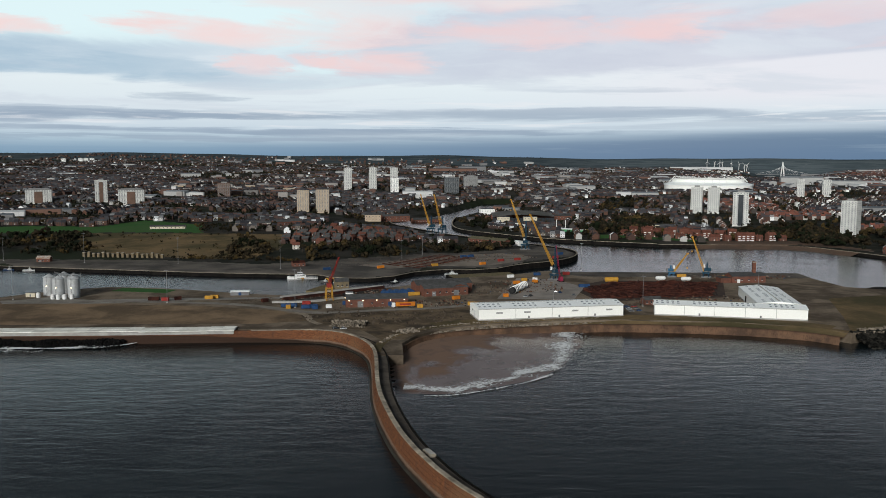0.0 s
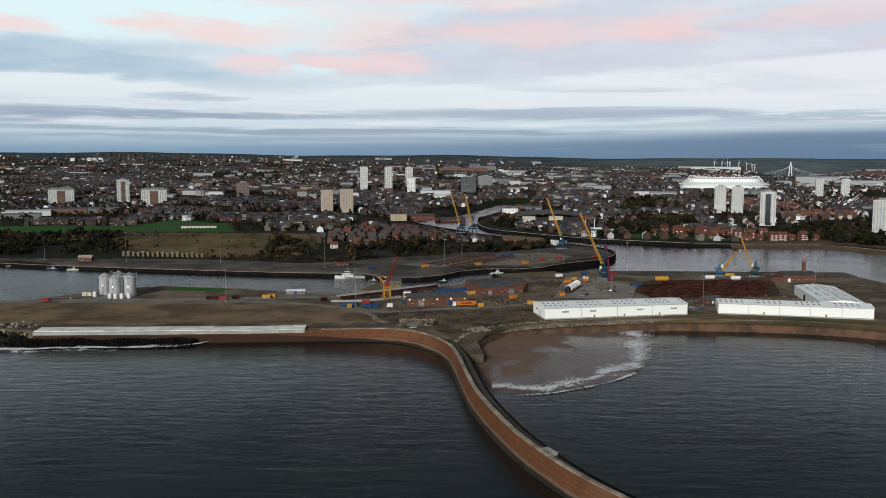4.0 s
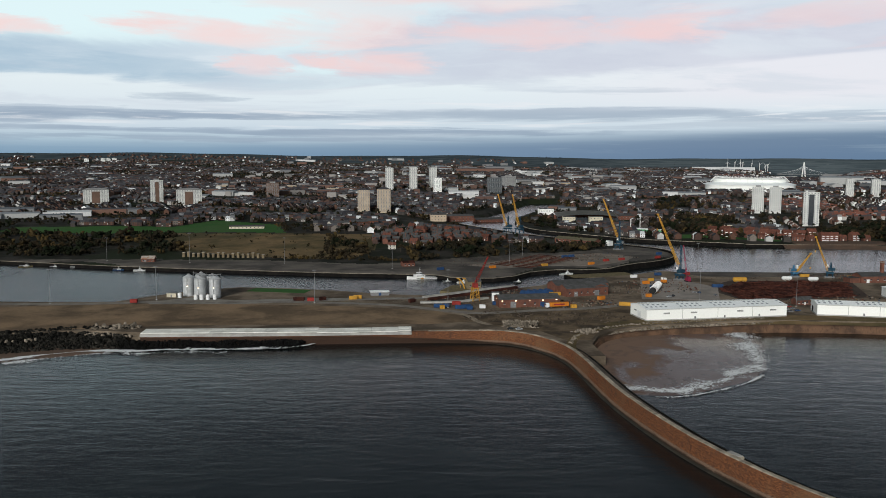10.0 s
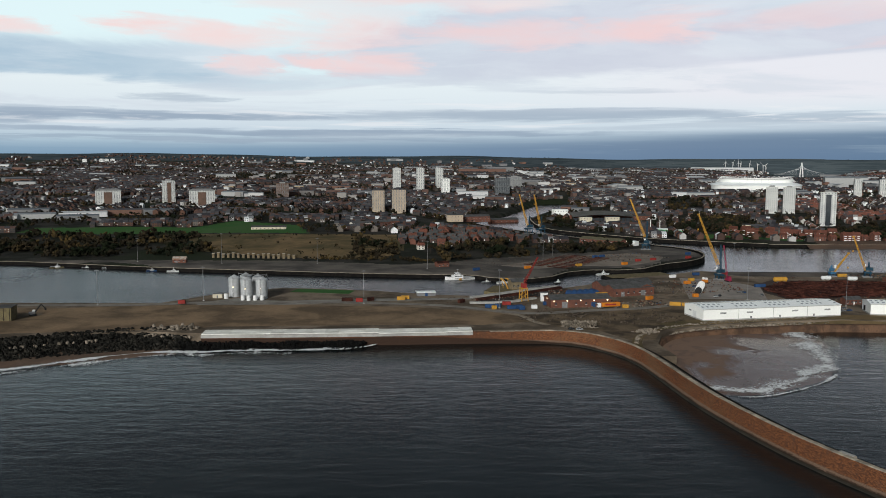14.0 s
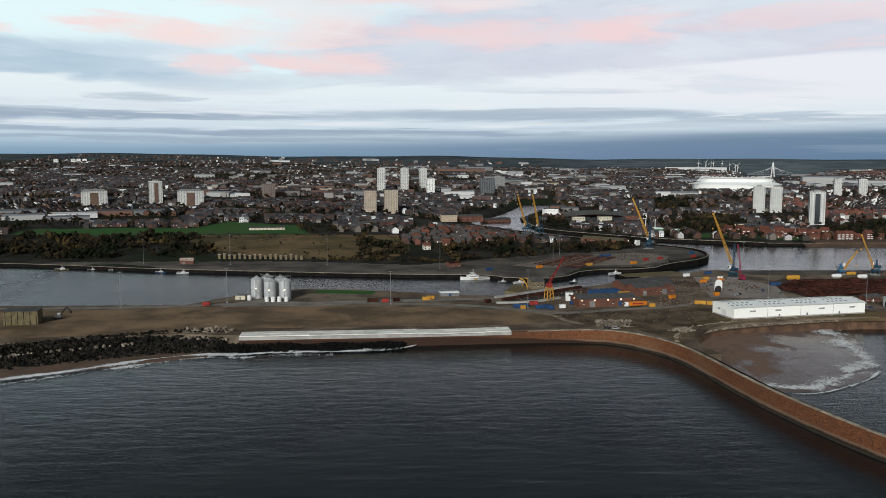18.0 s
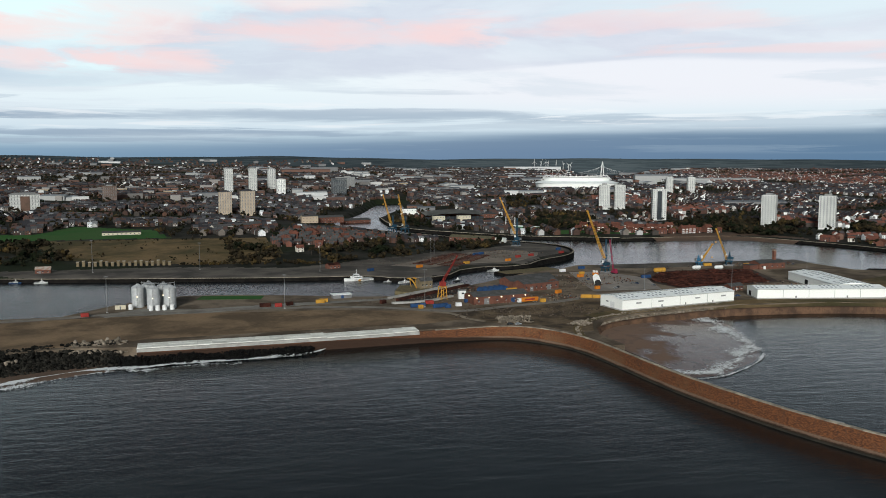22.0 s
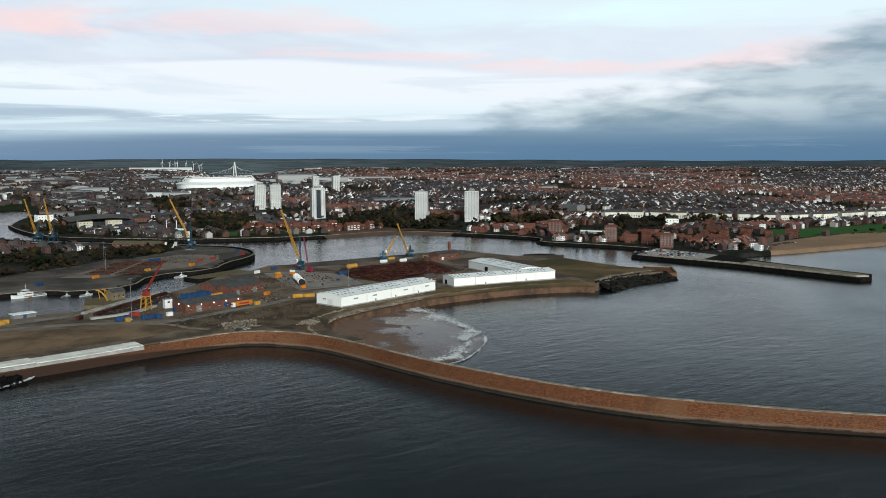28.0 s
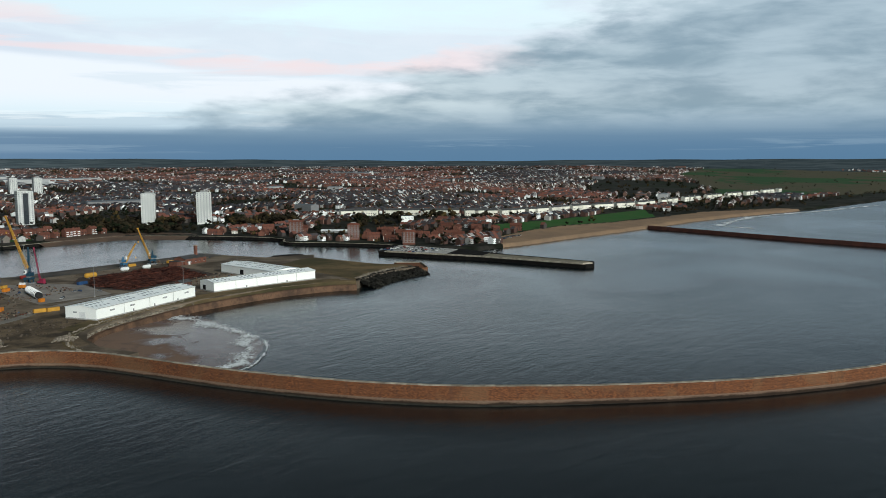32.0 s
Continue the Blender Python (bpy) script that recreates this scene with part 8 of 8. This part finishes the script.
def leaf_mat():
    """Late autumn leaves and bare twigs: dark green, brown and ochre by stands of trees."""
    m = bpy.data.materials.new("leaves")
    m.use_nodes = True
    q = Graph(m.node_tree)
    geo = q.node("ShaderNodeNewGeometry").outputs
    stand = q.noise(geo["Position"], 0.022, 4.0, 0.65, 0.5)
    twig = q.noise(geo["Position"], 0.9, 4.0, 0.7)
    c = q.mix(q.step(stand, 0.40, 0.52), (0.009, 0.012, 0.006), (0.024, 0.019, 0.012))
    c = q.mix(q.step(stand, 0.52, 0.64), c, (0.068, 0.047, 0.018))
    k = q.math("MULTIPLY", q.math("MULTIPLY_ADD", twig, 1.5, 0.25), q.math("MULTIPLY_ADD", geo["Random Per Island"], 0.7, 0.65))
    c = q.mix(1.0, c, q.node("ShaderNodeCombineColor", {0: k, 1: k, 2: k}).outputs[0], "MULTIPLY")
    s = q.node("ShaderNodeBsdfPrincipled", {"Base Color": c, "Roughness": 0.95, "Specular IOR Level": 0.05})
    q.node("ShaderNodeOutputMaterial", {0: s.outputs[0]})
    return m


LEAVES = leaf_mat()
BARK = stuff_mat("bark", (0.06, 0.048, 0.038), (0.04, 0.033, 0.028), 0.95, 0.8, 5.0, 0.5)


def clumps(name, spots, per, label, seed, size=(4.5, 8.0)):
    """Crowns of several ragged clumps each, in one mesh."""
    rnd_ = np.random.default_rng(seed)
    t_ = (1 + 5 ** 0.5) / 2
    ico = np.array([(-1, t_, 0), (1, t_, 0), (-1, -t_, 0), (1, -t_, 0), (0, -1, t_), (0, 1, t_), (0, -1, -t_), (0, 1, -t_), (t_, 0, -1), (t_, 0, 1), (-t_, 0, -1), (-t_, 0, 1)]) / 1.9
    tri = np.array([(0, 11, 5), (0, 5, 1), (0, 1, 7), (0, 7, 10), (0, 10, 11), (1, 5, 9), (5, 11, 4), (11, 10, 2), (10, 7, 6), (7, 1, 8), (3, 9, 4), (3, 4, 2), (3, 2, 6), (3, 6, 8), (3, 8, 9), (4, 9, 5), (2, 4, 11), (6, 2, 10), (8, 6, 7), (9, 8, 1)])
    s = np.repeat(np.asarray(spots, float), per, 0)
    n = len(s)
    h = np.repeat(rnd_.uniform(size[0], size[1], n // per), per) * s[:, 3]
    off = rnd_.normal(0, 1, (n, 3)) * np.stack([h * 0.27, h * 0.27, h * 0.20], -1)
    mid_ = s[:, :3] + off + np.stack([0 * h, 0 * h, h * 0.62], -1)
    rad = h * rnd_.uniform(0.14, 0.32, n)
    v = ico[None] * rnd_.uniform(0.55, 1.4, (n, 12, 1)) * rad[:, None, None] * np.array([1, 1, 0.9]) + mid_[:, None]
    f = tri[None] + 12 * np.arange(n)[:, None, None]
    me = bpy.data.meshes.new(name)
    me.from_pydata(v.reshape(-1, 3).tolist(), [], f.reshape(-1, 3).tolist())
    me.materials.append(LEAVES)
    return tagged(link(name, me), label, "trees", kind="stuff")


ts = clear([(x, y, s) for x, y, s in tree_spots], 8, 8)
tr = np.hypot(ts[:, 0] + 150, ts[:, 1])
clumps("town_trees", ts[tr < 1900], 5, "autumn trees between the houses", 41, (4.5, 9))
ts[:, 3] = np.minimum(ts[:, 3], 1.25)
clumps("far_trees", ts[(tr >= 1900) & (tr < 4300)], 3, "distant dark autumn trees", 42, (4.5, 8))
far_a, far_r = np.radians(cr.uniform(-33, 78, 2600)), cr.uniform(4350, 5270, 2600)
rim_x, rim_y = -150 + far_r * np.sin(far_a), far_r * np.cos(far_a)
keep = [k for k in range(2600) if noise.noise((rim_x[k] * 0.0035, rim_y[k] * 0.0035, 9.0)) > 0.22]
clumps("far_trees", np.stack([rim_x, rim_y, height(rim_x, rim_y) - 1.5, np.full(2600, 0.7)], -1)[keep], 3, "hedges and copses on the far hills", 46, (4, 8))
hedge = []
for _ in range(1500):
    x, y = cr.uniform(1650, 4300), cr.uniform(150, 1500)
    row_n = noise.noise((x * 0.004, y * 0.004, 3.0))
    if inside(np.array(x), np.array(y), FARM_N) and inside(np.array(x), np.array(y), TOWN) and abs(row_n) < 0.07:
        hedge.append((x, y, float(height(x, y)) - 0.5, cr.uniform(0.5, 1.0)))
clumps("hedgerow", hedge, 3, "dark hedgerows between the coastal fields", 47, (4, 8))
wood = []
for _ in range(1500):  # trees on both banks up the river
    y = cr.uniform(1230, 2300)
    x = float(np.interp(y, [p[1] for p in RIVER[3:]], [p[0] for p in RIVER[3:]])) + cr.choice((-1, 1, 1)) * cr.uniform(62, 130)
    if inside(np.array(x), np.array(y), TOWN) and far_from(np.array(x), np.array(y), TOWN) > 7 and noise.noise((x * 0.012, y * 0.012, 4.0)) > -0.12 and all(math.hypot(x - a_, y - b_) > 24 for a_, b_ in TAKEN):
        wood.append((x, y, float(height(x, y)) - 0.5, cr.uniform(0.5, 0.9)))
for o, count in zip(WOODS, (640, 170, 620, 240, 220, 180, 260, 170, 160, 440, 460, 280, 260, 220)):
    p = np.array(o)
    lo, hi = p.min(0), p.max(0)
    got = 0
    while got < count:
        x, y = cr.uniform(lo[0], hi[0]), cr.uniform(lo[1], hi[1])
        if inside(np.array(x), np.array(y), o) and far_from(np.array(x), np.array(y), TOWN) > 6 and (noise.noise((x * 0.016, y * 0.016, 8.0)) > -0.08 or cr.random() < 0.25):
            wood.append((x, y, float(height(x, y)) - 0.5, cr.uniform(0.6, 1.15) * (1.3 if x > 1500 else 1.25 if x > 180 else 0.45 if y < 900 and x > -291 and x < -149 else 1.0)))
        got += 1
clumps("woods", wood, 10, "dense autumn scrub and woodland", 43, (4.5, 9.5))
scrub = [(cr.uniform(-470, -180), cr.uniform(890, 1095)) for _ in range(260)]
scrub = [(x, y, float(height(x, y)) - 0.3, cr.uniform(0.2, 0.42)) for x, y in scrub if inside(np.array(x), np.array(y), FIELD) and noise.noise((x * 0.02, y * 0.02, 0)) > 0.02]
clumps("scrub", scrub, 5, "low scrub on the rough field", 44, (5, 9))


def tree(seed):
    r = random.Random(seed)
    top = thing("tree", "autumn tree with a bare-limbed ragged crown", "tree", pose(0, 0, -70), "single trees")
    h = 9.0
    trunk = part("trunk", tube((0, 0, 0), (0.2, 0.1, h * 0.5), 0.35, 0.2, 8), BARK, top)
    pts = []
    for k in range(6):
        a_ = k * 1.05 + r.uniform(-0.3, 0.3)
        tip_ = (math.cos(a_) * r.uniform(1.6, 2.6), math.sin(a_) * r.uniform(1.6, 2.6), h * r.uniform(0.66, 0.9))
        part("limb", tube((0.15, 0.08, h * r.uniform(0.32, 0.48)), tip_, 0.13, 0.05, 5), BARK, trunk)
        pts.append(tip_)
    bm = bmesh.new()
    for k in range(40):
        p = r.choice(pts)
        q = Vector(p) + Vector((r.gauss(0, 0.9), r.gauss(0, 0.9), r.gauss(0, 0.7)))
        made = bmesh.ops.create_icosphere(bm, subdivisions=1, radius=r.uniform(0.45, 0.95), matrix=Matrix.Translation(q))["verts"]
        for v in made:
            v.co += Vector((r.uniform(-0.25, 0.25), r.uniform(-0.25, 0.25), r.uniform(-0.2, 0.2)))
    part("crown", bm, LEAVES, top)
    return top


TREES = [tree(s) for s in (1, 2, 3)]
tr_ = random.Random(5)
first = [True] * 3
for k in range(46):
    x, y = tr_.choice(((tr_.uniform(-215, -60), tr_.uniform(920, 990)), (tr_.uniform(-330, -200), tr_.uniform(1060, 1150)), (tr_.uniform(230, 420), tr_.uniform(1100, 1150)), (tr_.uniform(560, 760), tr_.uniform(620, 800))))
    if not inside(np.array(x), np.array(y), TOWN) or any(math.hypot(x - a_, y - b_) < 9 for a_, b_ in TAKEN):
        continue
    q = k % 3
    m = Matrix.Translation((x, y, float(height(x, y)) - 0.2)) @ Matrix.Rotation(tr_.uniform(0, 6), 4, "Z")
    if first[q]:
        TREES[q].matrix_world = m
        first[q] = False
    else:
        copy_thing(TREES[q], m)
# cars parked along the sea-front road
prom = even(smooth_line([(548, 590, 0), (585, 594, 0), (634, 584, 0), (708, 588, 0)], 1), 5.2)
for k, p in enumerate(prom):
    if cr.random() < 0.75 and inside(np.array(p.x), np.array(p.y), TOWN):
        c_k = k % len(CARS)
        copy_thing(CARS[c_k], Matrix.Translation((p.x, p.y, float(height(p.x, p.y)) + 0.05)) @ Matrix.Rotation(1.2 + 0.1 * (k % 3), 4, "Z"))
tagged(part("sea_front_road", sweep([Vector((p.x, p.y + 7, float(height(p.x, p.y + 7)) + 0.12)) for p in prom], [(3.6, -0.2), (3.4, 0.1), (-3.4, 0.1), (-3.6, -0.2)]), stuff_mat("sea_front_tarmac", (0.075, 0.075, 0.078), (0.055, 0.055, 0.058), 0.9, 0.1, 2.0, 0.2)), "grey road along the sea front", "road", kind="structure")
for group in (KINDS, TREES, CARS):
    for o in list(group):
        if o.location.z < -40:
            for ch in list(o.children_recursive):
                bpy.data.objects.remove(ch)
            bpy.data.objects.remove(o)
